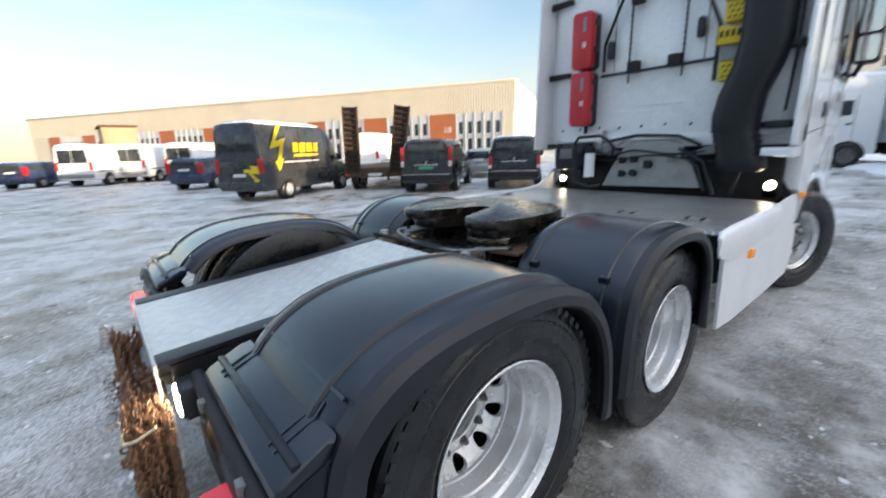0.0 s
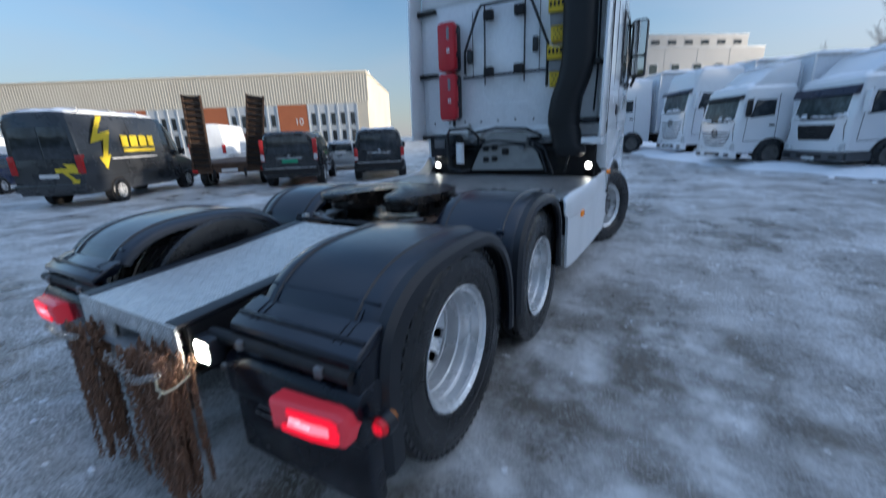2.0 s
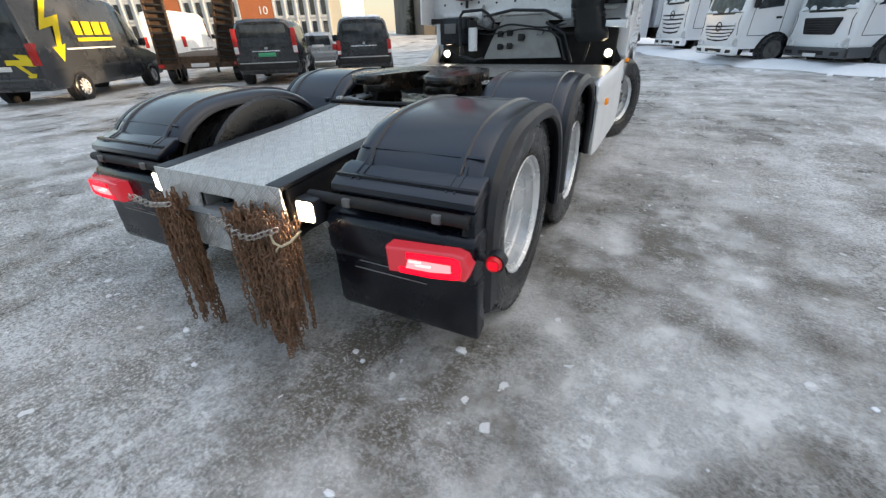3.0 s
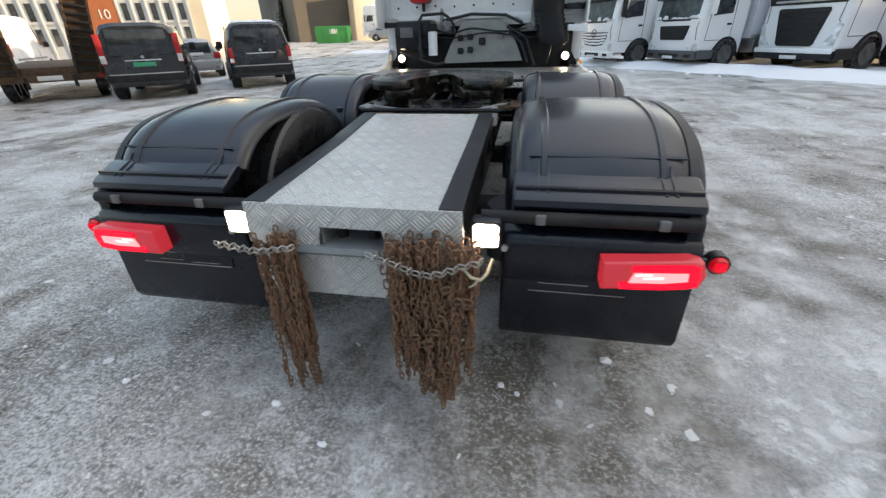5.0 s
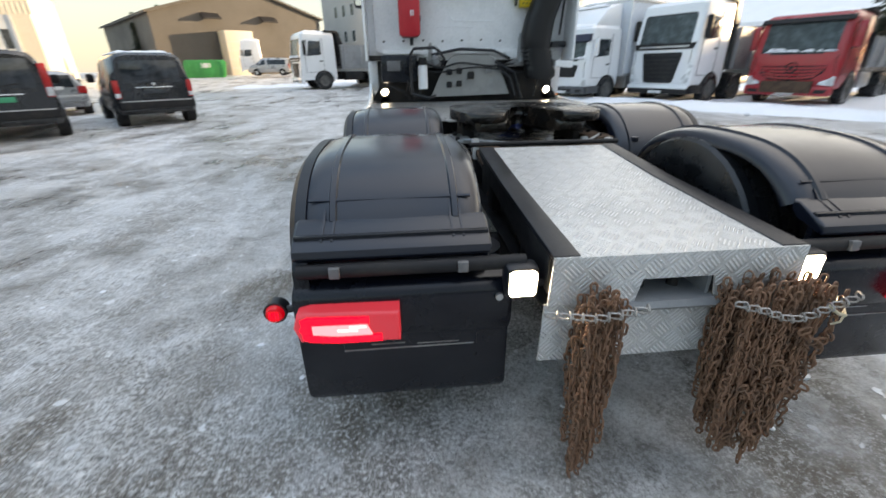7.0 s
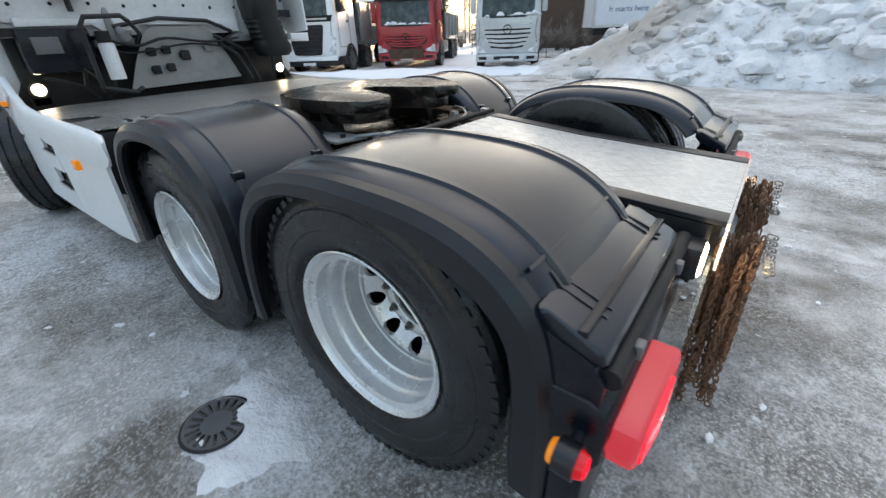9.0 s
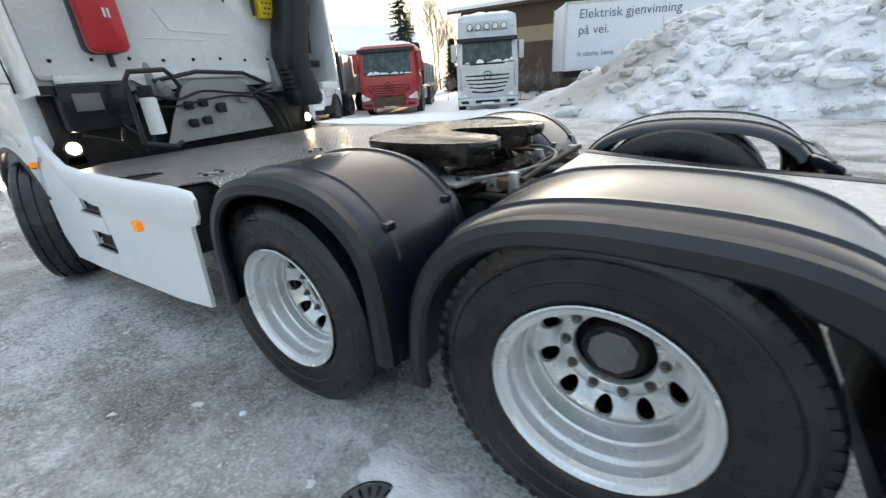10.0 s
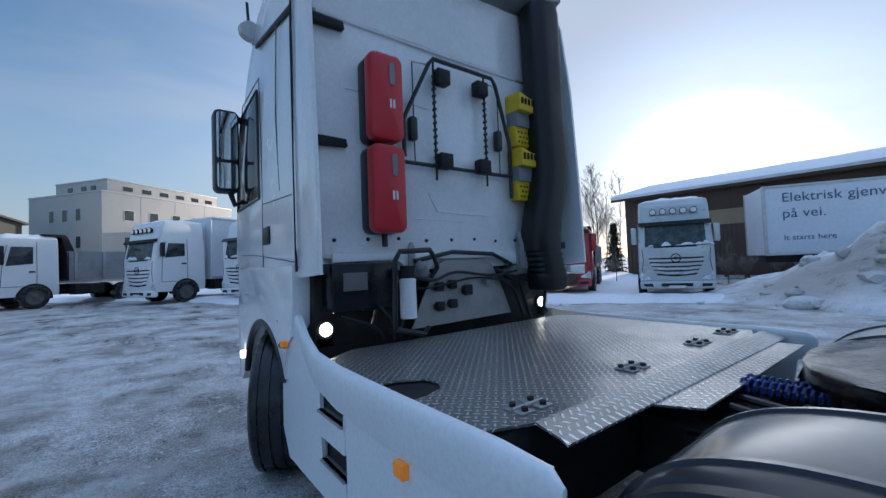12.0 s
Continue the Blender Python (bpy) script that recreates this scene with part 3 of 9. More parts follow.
def patch(bm, rings, s0, s1, r0, r1, lift=0.008, ns=4, nr=4, thick=0.01):
    """A panel that follows a lofted body between stations s0..s1 and ring places r0..r1, a little proud of it."""
    def at(s, r):
        i = min(int(s), len(rings) - 2)
        n = len(rings[0])
        j = int(math.floor(r)) % n
        k = (j + 1) % n
        fs, fr = s - i, r - math.floor(r)
        a = Vector(rings[i][j]).lerp(Vector(rings[i][k]), fr)
        b = Vector(rings[i + 1][j]).lerp(Vector(rings[i + 1][k]), fr)
        return a.lerp(b, fs)
    mid = sum((Vector(p) for r in rings for p in r), Vector()) / (len(rings) * len(rings[0]))
    grid = [[at(s0 + (s1 - s0) * i / ns, r0 + (r1 - r0) * j / nr) for j in range(nr + 1)] for i in range(ns + 1)]
    n = (grid[-1][0] - grid[0][0]).cross(grid[0][-1] - grid[0][0]).normalized()
    if n.dot(grid[ns // 2][nr // 2] - mid) < 0:
        n = -n
    top = [[bm.verts.new(p + n * lift) for p in row] for row in grid]
    low = [[bm.verts.new(p - n * thick) for p in row] for row in grid]
    for g in (top, low):
        for a, b in zip(g, g[1:]):
            ring_faces(bm, a, b, False)
    edge = lambda g: g[0] + [r[-1] for r in g[1:-1]] + g[-1][::-1] + [r[0] for r in g[-2:0:-1]]
    ring_faces(bm, edge(top), edge(low))


def torus_link(bm, m, length=0.035, width=0.022, r=0.0035, seg=10, rs=5):
    """One oval chain link."""
    pts = []
    for k in range(seg):
        a = 2 * math.pi * k / seg
        pts.append((Vector((math.cos(a) * width / 2, 0, math.sin(a) * width / 2 + (1 if math.sin(a) >= 0 else -1) * (length - width) / 2)), Vector((math.cos(a), 0, math.sin(a)))))
    rings = []
    for p, d in pts:
        rings.append([bm.verts.new(m @ (p + d * (r * math.cos(2 * math.pi * j / rs)) + Vector((0, r * math.sin(2 * math.pi * j / rs), 0)))) for j in range(rs)])
    for k in range(seg):
        ring_faces(bm, rings[k], rings[(k + 1) % seg])


def fbm(x, y, s, o=4):
    return noise.fractal(Vector((x * s, y * s, 3.7)), 1.0, 2.0, o)


B = bmesh.new


def smooth_line(pts, n=5):
    """A soft curve through a few points."""
    out = []
    v = [Vector(p) for p in pts]
    for i in range(len(v) - 1):
        p0, p1, p2, p3 = v[max(i - 1, 0)], v[i], v[i + 1], v[min(i + 2, len(v) - 1)]
        for k in range(n):
            t = k / n
            out.append(0.5 * (2 * p1 + (p2 - p0) * t + (2 * p0 - 5 * p1 + 4 * p2 - p3) * t * t + (3 * p1 - p0 - 3 * p2 + p3) * t ** 3))
    return out + [v[-1]]


# ---- ground ----
SNOW_EDGE = [(-14.0, 33.0), (-6.0, 30.0), (-1.0, 25.0), (1.6, 18.0), (3.5, 14.9), (6.3, 12.6), (9.2, 9.6), (12.2, 5.2)]


def ground_height(x, y):
    far = math.hypot(x, y)
    h = 0.012 * fbm(x, y, 1.1) * min(1.0, max(0.0, 60 - far) / 40)
    keep = min(1.0, max(0.0, (abs(x) - 1.3) / 0.6)) if -1.2 < y < 5.5 else 1.0
    # the yard climbs gently away from the truck, but for the row of vans
    side = min(1.0, max(0.0, (x + 13.0) / 6.0))
    rise = 0.013 * max(0.0, min(y, 70.0) - 9.0) * (side if y < 30 else max(side, min(1.0, (y - 30) / 15)))
    return h * keep + rise


bm = B()
steps = [-2500, -900, -400, -200, -120, -80, -60, -48, -40, -34, -29]
axis_v = steps + [-25 + 0.5 * k for k in range(101)] + [-s for s in steps[::-1]]
gv = [[bm.verts.new((x, y, ground_height(x, y))) for y in axis_v] for x in axis_v]
for a, b in zip(gv, gv[1:]):
    ring_faces(bm, a, b, False)
tagged(part("ground", bm, M["ground"], flat=False, crease=180), "icy grey yard with packed snow and wet patches", "ground", kind="structure")

# the snow that lies round the parked trucks, with an uneven ploughed edge
bm = B()
edge_pts = [Vector((x, y, 0)) for x, y in SNOW_EDGE]
line = []
for a, b in zip(edge_pts, edge_pts[1:]):
    n = max(2, int((b - a).length / 0.4))
    line += [a.lerp(b, k / n) for k in range(n)]
line.append(edge_pts[-1])
profile = [(0.0, -0.05), (0.25, 0.07), (0.7, 0.17), (1.3, 0.2), (2.0, 0.13), (3.0, 0.06), (5.0, 0.05), (9.0, 0.06), (16.0, 0.08), (30.0, 0.1)]
rows_v = []
for i, p in enumerate(line):
    row = []
    for d, h in profile:
        q = p + Vector((0.80, 0.60, 0)) * (d + 0.35 * fbm(p.x, p.y, 0.8))
        z = h + (0.07 * fbm(q.x, q.y, 1.6) if d > 0 else 0) + ground_height(q.x, q.y)
        row.append(bm.verts.new((q.x, q.y, z)))
    rows_v.append(row)
for a, b in zip(rows_v, rows_v[1:]):
    ring_faces(bm, a, b, False)
tagged(part("snow_bank", bm, M["snow"], crease=180), "low white ploughed snow bank round parked trucks", "snow", kind="structure")

# ---- the tractor unit: y forward from the rear axle, x to its right ----
truck = thing("truck_tractor", pose(0, 0, 0), "white six-wheel tractor truck with black fenders and aluminium deck", "truck")


def build_wheel(name, m, parent, dual=True, deep=True, tread=0.145, r=0.5, kind=0, dish=0.2, clean=False):
    """A truck wheel about its own x axis; +x is the outer side."""
    hub = part(name, (lambda bm: (lathe_x(bm, [(-0.36, 0.0), (-0.36, 0.2), (-0.20, 0.2), (-0.19, 0.105), (-0.15, 0.1), (-0.15, 0.0)] if deep else [(-0.30, 0.0), (-0.30, 0.225), (-0.07, 0.225), (-0.07, 0.13), (-0.02, 0.125), (0.0, 0.11), (0.002, 0.0)], 28), bm)[1])(B()), M["dark_metal"], parent, "dark hub and brake drum")
    hub.matrix_basis = m
    # tyres with sidewall steps and tread grooves
    for k, x0 in enumerate((0.0, -0.335) if dual else (0.0,)):
        bm = B()
        w = tread
        prof = [(-w * 0.82, 0.292), (-w * 0.97, 0.33), (-w, 0.4), (-w * 0.96, 0.455), (-w * 0.9, r - 0.016), (-w * 0.8, r - 0.003)]
        for gx in (-0.5, 0.0, 0.5):
            prof += [(gx * w - 0.008, r), (gx * w - 0.006, r - 0.014), (gx * w + 0.006, r - 0.014), (gx * w + 0.008, r)]
        prof += [(w * 0.8, r - 0.003), (w * 0.9, r - 0.016), (w * 0.955, 0.458), (w * 0.985, 0.452), (w * 0.993, 0.438), (w * 0.972, 0.435), (w * 0.993, 0.431), (w, 0.4), (w * 0.99, 0.372), (w * 0.965, 0.368), (w * 0.955, 0.335), (w * 0.90, 0.318), (w * 0.82, 0.296)]
        lathe_x(bm, prof, 64)
        t_ob = part("tyre", bm, M["tyre"], hub, "black ribbed truck tyre with salt-dusted sidewall")
        t_ob.location = (0.02 + x0, 0, 0)
        if k == 0 and kind == 1:
            # shoulder lugs of the winter tread, one mesh for all
            bm = B()
            box(bm, (w * 0.86 - 0.02, -0.012, r - 0.034), (w * 0.86 + 0.012, 0.014, r - 0.015), 0)
            lug = part("tread_lug", bm, M["tyre"], hub)
            lug.matrix_basis = Matrix.Translation((0.02, 0, 0))
            for a in range(1, 60):
                more = new("tread_lug", lug.data)
                more.parent = hub
                more.matrix_basis = Matrix.Translation((0.02, 0, 0)) @ Matrix.Rotation(2 * math.pi * a / 60, 4, "X")
        if k == 0:
            # moulded marks on the sidewall, as plain bars
            for a0, count, hh in ((0.5, 7, 0.03), (3.3, 9, 0.02), (1.9, 5, 0.014), (5.0, 6, 0.014)):
                for q in range(count):
                    bm = B()
                    box(bm, (w * 0.985, -0.011, 0.41 - hh / 2), (w * 1.002, 0.008, 0.41 + hh / 2), 0, Matrix.Rotation(a0 + q * 0.075, 4, "X"))
                    mk = part("sidewall_mark", bm, M["tyre"], t_ob)
    # the dished steel rim
    bm = B()
    dz = 0.15 - dish if deep else 0.02
    prof = [(0.132, 0.262), (0.146, 0.296), (0.155, 0.3), (0.158, 0.296), (0.15, 0.286), (0.134, 0.279), (0.1, 0.276), (0.084, 0.272), (0.078, 0.261), (0.07, 0.257), (0.04, 0.255), (0.026, 0.251), (0.02, 0.243), (dz + 0.064, 0.241), (dz + 0.062, 0.233), (dz + 0.05, 0.231)]
    if not deep:
        prof = [(0.10, 0.262), (0.116, 0.296), (0.125, 0.3), (0.128, 0.296), (0.118, 0.286), (0.09, 0.274), (0.03, 0.262), (-0.02, 0.245), (-0.01, 0.225)]
    lathe_x(bm, prof, 56)
    rim = part("rim", bm, M["rim"], hub, "dished silver steel rim")
    # the disc with its round openings, as a ring of cells
    bm = B()
    n_hole = 10 if deep else 8
    seg = n_hole * 6
    r_in, r_out, r_mid, rh = 0.128, 0.241, 0.2065, 0.0295
    face_x = dz if deep else 0.06
    def disc_x(rad):
        t = (rad - r_in) / (r_out - r_in)
        return face_x + (0.0 if t < 0.42 else 0.035 * math.sin((t - 0.42) / 0.58 * math.pi / 2) * (1.5 if deep else -1.4))
    for k in range(n_hole):
        a0 = 2 * math.pi * k / n_hole
        hole = []
        outer = []
        for j in range(16):
            b_ = 2 * math.pi * j / 16
            dy, dr = rh * math.cos(b_), rh * math.sin(b_)
            rad = r_mid + dr
            ang = a0 + dy / r_mid
            hole.append(bm.verts.new((disc_x(rad), rad * math.cos(ang), rad * math.sin(ang))))
            sq = 1 / max(abs(math.cos(b_)), abs(math.sin(b_)))
            tt = math.cos(b_) * sq * math.pi / n_hole
            rr = r_mid + math.sin(b_) * sq * (r_out - r_mid if math.sin(b_) > 0 else r_mid - 0.174)
            outer.append(bm.verts.new((disc_x(rr), rr * math.cos(a0 + tt), rr * math.sin(a0 + tt))))
        back = [bm.verts.new(v.co + Vector((-0.018, 0, 0))) for v in hole]
        ring_faces(bm, hole, outer)
        ring_faces(bm, hole, back)
    bmesh.ops.remove_doubles(bm, verts=bm.verts[:], dist=0.0008)
    lathe_x(bm, [(face_x, 0.175), (face_x + 0.004, 0.171), (face_x + 0.004, r_in + 0.004), (face_x, r_in), (face_x - 0.03, r_in), (face_x - 0.05, 0.2)], n_hole * 6)
    part("wheel_disc", bm, M["rim"], hub, "silver wheel disc with round openings", crease=50)
    for k in range(10):
        a = 2 * math.pi * (k + 0.5) / 10
        bm = B()
        p = Vector((face_x + 0.003, 0.15 * math.cos(a), 0.15 * math.sin(a)))
        tube(bm, [p, p + Vector((0.004, 0, 0))], 0.019, 12)
        tube(bm, [p + Vector((0.004, 0, 0)), p + Vector((0.018, 0, 0))], 0.0142, 6)
        tube(bm, [p + Vector((0.018, 0, 0)), p + Vector((0.026, 0, 0))], 0.009, 8)
        part("wheel_nut", bm, M["nut_grey"], hub, "grey wheel nut", crease=20)
    bm = B()
    cap_x = face_x + (0.02 if deep else 0.05)
    lathe_x(bm, [(face_x - 0.06, 0.104), (cap_x - 0.02, 0.1), (cap_x - 0.008, 0.094), (cap_x - 0.004, 0.084), (cap_x - 0.008, 0.08), (cap_x - 0.008, 0.0)], 32)
    cap = part("hub_cap", bm, M["grey_plastic" if clean else "dark_metal"], hub, "grey hub cap" if clean else "dark greasy hub", crease=30)
    bm = B()
    lathe_x(bm, [(cap_x - 0.01, 0.079), (cap_x - 0.004, 0.077), (cap_x - 0.002, 0.072), (cap_x - 0.002, 0.0)], 8)
    part("cap_face", bm, M["cap_grey"], cap, "flat grey cap face", crease=30)
    return hub


RIGHT, LEFT = Matrix.Identity(4), pose(0, 0, 0, 0, 0, 180)
for side, turn in ((1, RIGHT), (-1, LEFT)):
    build_wheel("wheel", pose(side * 0.985, -0.02, 0.54) @ turn @ pose(0, 0, 0, 17, 0, 0), truck, kind=1, dish=0.26, tread=0.152, r=0.507, clean=side > 0)
    build_wheel("wheel", pose(side * 0.97, 1.335, 0.45) @ turn @ pose(0, 0, 0, 40, 0, 0), truck, dish=0.23)
    build_wheel("wheel", pose(side * 1.06, 4.42, 0.485) @ pose(0, 0, 0, 0, 0, -24) @ turn, truck, dual=False, deep=False, tread=0.15)


# fenders: curved shells with a flared edge and raised ribs
STEP = [(-0.592, 0.922), (-0.615, 0.917), (-0.712, 0.878), (-0.728, 0.866), (-0.732, 0.845), (-0.724, 0.834), (-0.62, 0.862), (-0.592, 0.89)]


REAR_ARC = [(0.60, 0.40), (0.585, 0.60), (0.555, 0.75), (0.485, 0.89), (0.38, 0.99), (0.23, 1.055), (0.06, 1.082), (-0.12, 1.085), (-0.30, 1.073), (-0.43, 1.042), (-0.52, 0.996), (-0.575, 0.95), (-0.606, 0.914)]
DRIVE_ARC = [(1.73, 0.42), (1.715, 0.62), (1.69, 0.80), (1.63, 0.93), (1.52, 1.03), (1.38, 1.08), (1.22, 1.10), (1.05, 1.095), (0.9, 1.06), (0.78, 0.985), (0.70, 0.89), (0.665, 0.77), (0.65, 0.60), (0.645, 0.42)]


def shell(bm, arc, x0, x1, thick=0.012):
    rings = []
    cols = [0.0, 0.025, 0.06, 0.12, 0.2, 0.5, 0.8, 0.87, 0.92, 0.96, 1.0]
    drop = [0.05, 0.025, 0.01, 0.003, 0.0, -0.004, 0.0, 0.003, 0.01, 0.022, 0.045]
    n = len(arc)
    cy = sum(p[0] for p in arc) / n
    cz = 0.5
    for (y, z) in arc:
        d = Vector((0, y - cy, z - cz)).normalized()
        row = []
        for c, dr in zip(cols, drop):
            x = x0 + (x1 - x0) * c
            row.append(Vector((x, y, z)) - d * dr)
        rings.append(row)
    top = [[bm.verts.new(p) for p in r] for r in rings]
    low = [[bm.verts.new(p - Vector((0, p.y - cy, p.z - cz)).normalized() * thick) for p in r] for r in rings]
    for g in (top, low):
        for a, b in zip(g, g[1:]):
            ring_faces(bm, a, b, False)
    per = lambda g: g[0] + [r[-1] for r in g[1:-1]] + g[-1][::-1] + [r[0] for r in g[-2:0:-1]]
    ring_faces(bm, per(top), per(low))


def smooth_arc(arc, n=4):
    out = []
    m = len(arc)
    for i in range(m - 1):
        p0, p1, p2, p3 = arc[max(i - 1, 0)], arc[i], arc[i + 1], arc[min(i + 2, m - 1)]
        for k in range(n):
            t = k / n
            out.append(tuple(0.5 * (2 * p1[j] + (p2[j] - p0[j]) * t + (2 * p0[j] - 5 * p1[j] + 4 * p2[j] - p3[j]) * t * t + (3 * p1[j] - p0[j] - 3 * p2[j] + p3[j]) * t ** 3) for j in (0, 1)))
    out.append(arc[-1])
    return out


def flare(bm, arc, x, s, cz=0.5, hub=None):
    """The matt band along a fender's outer edge."""
    n = len(arc)
    cy = sum(p[0] for p in arc) / n
    rings = []
    for y, z in arc:
        d = Vector((0, y - cy, z - cz)).normalized()
        p = Vector((x, y, z)) - d * 0.018
        width = 0.055 if hub is None else max(0.055, min(0.08, math.hypot(y - hub[0], z - hub[1]) - 0.56))
        rings.append([p + d * 0.006 - Vector((s * 0.035, 0, 0)), p + d * 0.004, p - d * 0.02 + Vector((s * 0.022, 0, 0)), p - d * width + Vector((s * 0.026, 0, 0)), p - d * (width + 0.012) + Vector((s * 0.012, 0, 0)), p - d * (width + 0.004) - Vector((s * 0.012, 0, 0)), p - d * 0.03 - Vector((s * 0.035, 0, 0))])
    loft(bm, rings, True, True)


def rib(bm, arc, x, w=0.017, h=0.008, cz=0.5):
    n = len(arc)
    cy = sum(p[0] for p in arc) / n
    rings = []
    for y, z in arc:
        d = Vector((0, y - cy, z - cz)).normalized()
        p = Vector((x, y, z))
        rings.append([p - d * 0.006 - Vector((w, 0, 0)), p + d * h - Vector((w * 0.5, 0, 0)), p + d * h + Vector((w * 0.5, 0, 0)), p - d * 0.006 + Vector((w, 0, 0))])
    loft(bm, rings, True, True)


for s in (1, -1):
    for arc0, which in ((REAR_ARC, "rear"), (DRIVE_ARC, "drive")):
        arc = smooth_arc(arc0)
        bm = B()
        shell(bm, arc, s * 0.555, s * 1.175)
        fender = part("fender", bm, M["black_plastic"], truck, "black plastic wheel fender")
        bm = B()
        flare(bm, arc if which == "drive" else smooth_arc(REAR_ARC + [(-0.632, 0.86), (-0.652, 0.78), (-0.664, 0.70), (-0.67, 0.55), (-0.67, 0.37)]), s * 1.175, s, hub=(-0.02, 0.54) if which == "rear" else None)
        part("fender_edge", bm, M["fender_edge"], fender, "matt black flared fender edge", crease=30)
        for xr in (0.655, 1.05):
            bm = B()
            rib(bm, [p for p in arc if p[1] > 0.8], s * xr)
            part("fender_rib", bm, M["black_plastic"], fender, crease=40)
        if which == "rear":
            bm = B()
            prism(bm, [(-0.55, 0.974), (-0.553, 0.977), (-0.559, 0.971), (-0.557, 0.966)], "x", s * 0.6, s * 1.13, 0.0)
            part("fender_rib", bm, M["black_plastic"], fender, "fine raised line across the fender", crease=40)
        if which == "drive":
            # folding joint of the mid section
            for xr in (0.68, 1.05):
                bm = B()
                box(bm, (s * xr - 0.022, 0.70, 0.905), (s * xr + 0.022, 0.79, 0.935), 0.004, pose(0, 0, 0))
                part("fender_clip", bm, M["black_plastic"], fender)
    # stepped rear end, cross tube, lamp carrier and mud flap
    bm = B()
    prism(bm, STEP, "x", s * 0.555, s * 1.165, 0.01)
    step = part("fender_step", bm, M["black_plastic"], truck, "black stepped fender end")
    for xr in (0.655, 1.06):
        bm = B()
        for dx in (-0.02, 0.012):
            prism(bm, [(-0.575, 0.946), (-0.578, 0.951), (-0.606, 0.922), (-0.64, 0.911), (-0.698, 0.888), (-0.7, 0.88), (-0.62, 0.908)], "x", s * xr + dx, s * xr + dx + 0.007, 0.0)
        part("hinge_strap", bm, M["black_plastic"], step, "black hinge strap", crease=30)
    bm = B()
    tube(bm, [(s * 0.45, -0.738, 0.806), (s * 1.15, -0.738, 0.806)], 0.023, 14)
    cross = part("fender_tube", bm, M["dark_metal"], truck, "black steel fender support tube")
    for xr in (0.65, 1.036):
        bm = B()
        box(bm, (s * xr - 0.016, -0.77, 0.792), (s * xr + 0.016, -0.752, 0.826), 0.003)
        part("clamp", bm, M["cap_grey"], cross, "small dull zinc clamp")
    bm = B()
    prism(bm, [(-0.58, 0.76), (-0.72, 0.757), (-0.752, 0.738), (-0.764, 0.71), (-0.762, 0.60), (-0.742, 0.56), (-0.58, 0.56)], "x", s * (0.525 if s > 0 else 0.485), s * 1.18, 0.02)
    carrier = part("lamp_carrier", bm, M["black_trim"], truck, "black plastic tail lamp carrier")
    bm = B()
    box(bm, (min(s * 0.56, s * 1.16), -0.69, 0.74), (max(s * 0.56, s * 1.16), -0.67, 0.90), 0.004)
    part("back_plate", bm, M["black_trim"], carrier, "black plate under the fender end")
    bm = B()
    prism(bm, [(-0.66, 0.86), (-0.605, 0.88), (-0.592, 0.80), (-0.605, 0.68), (-0.62, 0.5), (-0.625, 0.36), (-0.735, 0.34), (-0.735, 0.80), (-0.71, 0.84)], "x", s * 1.12, s * 1.168, 0.004)
    part("fender_cheek", bm, M["black_trim"], carrier, "black inner fender cheek")
    bm = B()
    tube(bm, [(s * 0.535, -0.762, 0.70), (s * 0.535, -0.775, 0.70)], 0.012, 10)
    part("bolt", bm, M["zinc"], carrier, "bright bolt head")
    bm = B()
    prism(bm, [(-0.66, 0.58), (-0.738, 0.58), (-0.738, 0.33), (-0.722, 0.298), (-0.66, 0.32)], "x", s * (0.525 if s > 0 else 0.49), s * 1.185, 0.012)
    flap = part("mud_flap", bm, M["black_trim"], truck, "black plastic mud flap")
    if s > 0:
        # thin pale bars stand in for light glinting on the flap's edges
        for zz, a, b_ in ((0.548, 0.66, 0.84), (0.512, 0.63, 0.97)):
            bm = B()
            box(bm, (a, -0.741, zz), (b_, -0.73, zz + 0.0028), 0.0)
            part("flap_glint", bm, M["panel_grey"], flap, "fine pale line, an edge glint put into colour")
    else:
        bm = B()
        prism(bm, [(-0.73, 0.575), (-0.744, 0.57), (-0.745, 0.51), (-0.73, 0.502)], "x", -1.04, -0.6, 0.003)
        ledge = part("flap_ledge", bm, M["black_trim"], flap, "black raised ledge with scuffed edges")
        for a, b_, zz, hh in ((-1.03, -0.86, 0.566, 0.003), (-1.0, -0.93, 0.553, 0.002), (-1.04, -0.61, 0.51, 0.0035), (-0.8, -0.66, 0.523, 0.002), (-0.95, -0.84, 0.53, 0.002)):
            bm = B()
            box(bm, (a, -0.747, zz), (b_, -0.74, zz + hh), 0.0)
            part("scuff", bm, M["panel_grey"], ledge)
    # tail lamp with its wrapped outer end: a red light guide round a pale bar
    off, up = (0.044, -0.003) if s > 0 else (0.034, -0.006)
    lamp_m = pose(s * (0.96 + off), 0, up, 0, -3.0 if s > 0 else 0.0, 0)
    front = [(s * 0.815, 0.718), (s * 1.085, 0.723), (s * 1.12, 0.712), (s * 1.135, 0.66), (s * 1.118, 0.602), (s * 0.815, 0.598)]

    LAMP_Y = -0.026

    def lamp_y(x, y):
        return y + LAMP_Y + 0.11 * max(0.0, abs(x) - 1.0)

    def lens_plate(name, outline, y, mat, label):
        bm = B()
        loft(bm, [[Vector((s * x, lamp_y(x, yy), z)) for x, z in outline] for yy in (-0.785, y)])
        return part(name, bm, M[mat], lamp, label, crease=30)

    bm = B()
    loft(bm, [[Vector((x, lamp_y(x, yy), z)) for x, z in front] for yy in (-0.69, -0.806)])
    bmesh.ops.bevel(bm, geom=[e for e in bm.edges if all(v.co.y < -0.78 for v in e.verts)], offset=0.016, segments=3, profile=0.5, affect="EDGES")
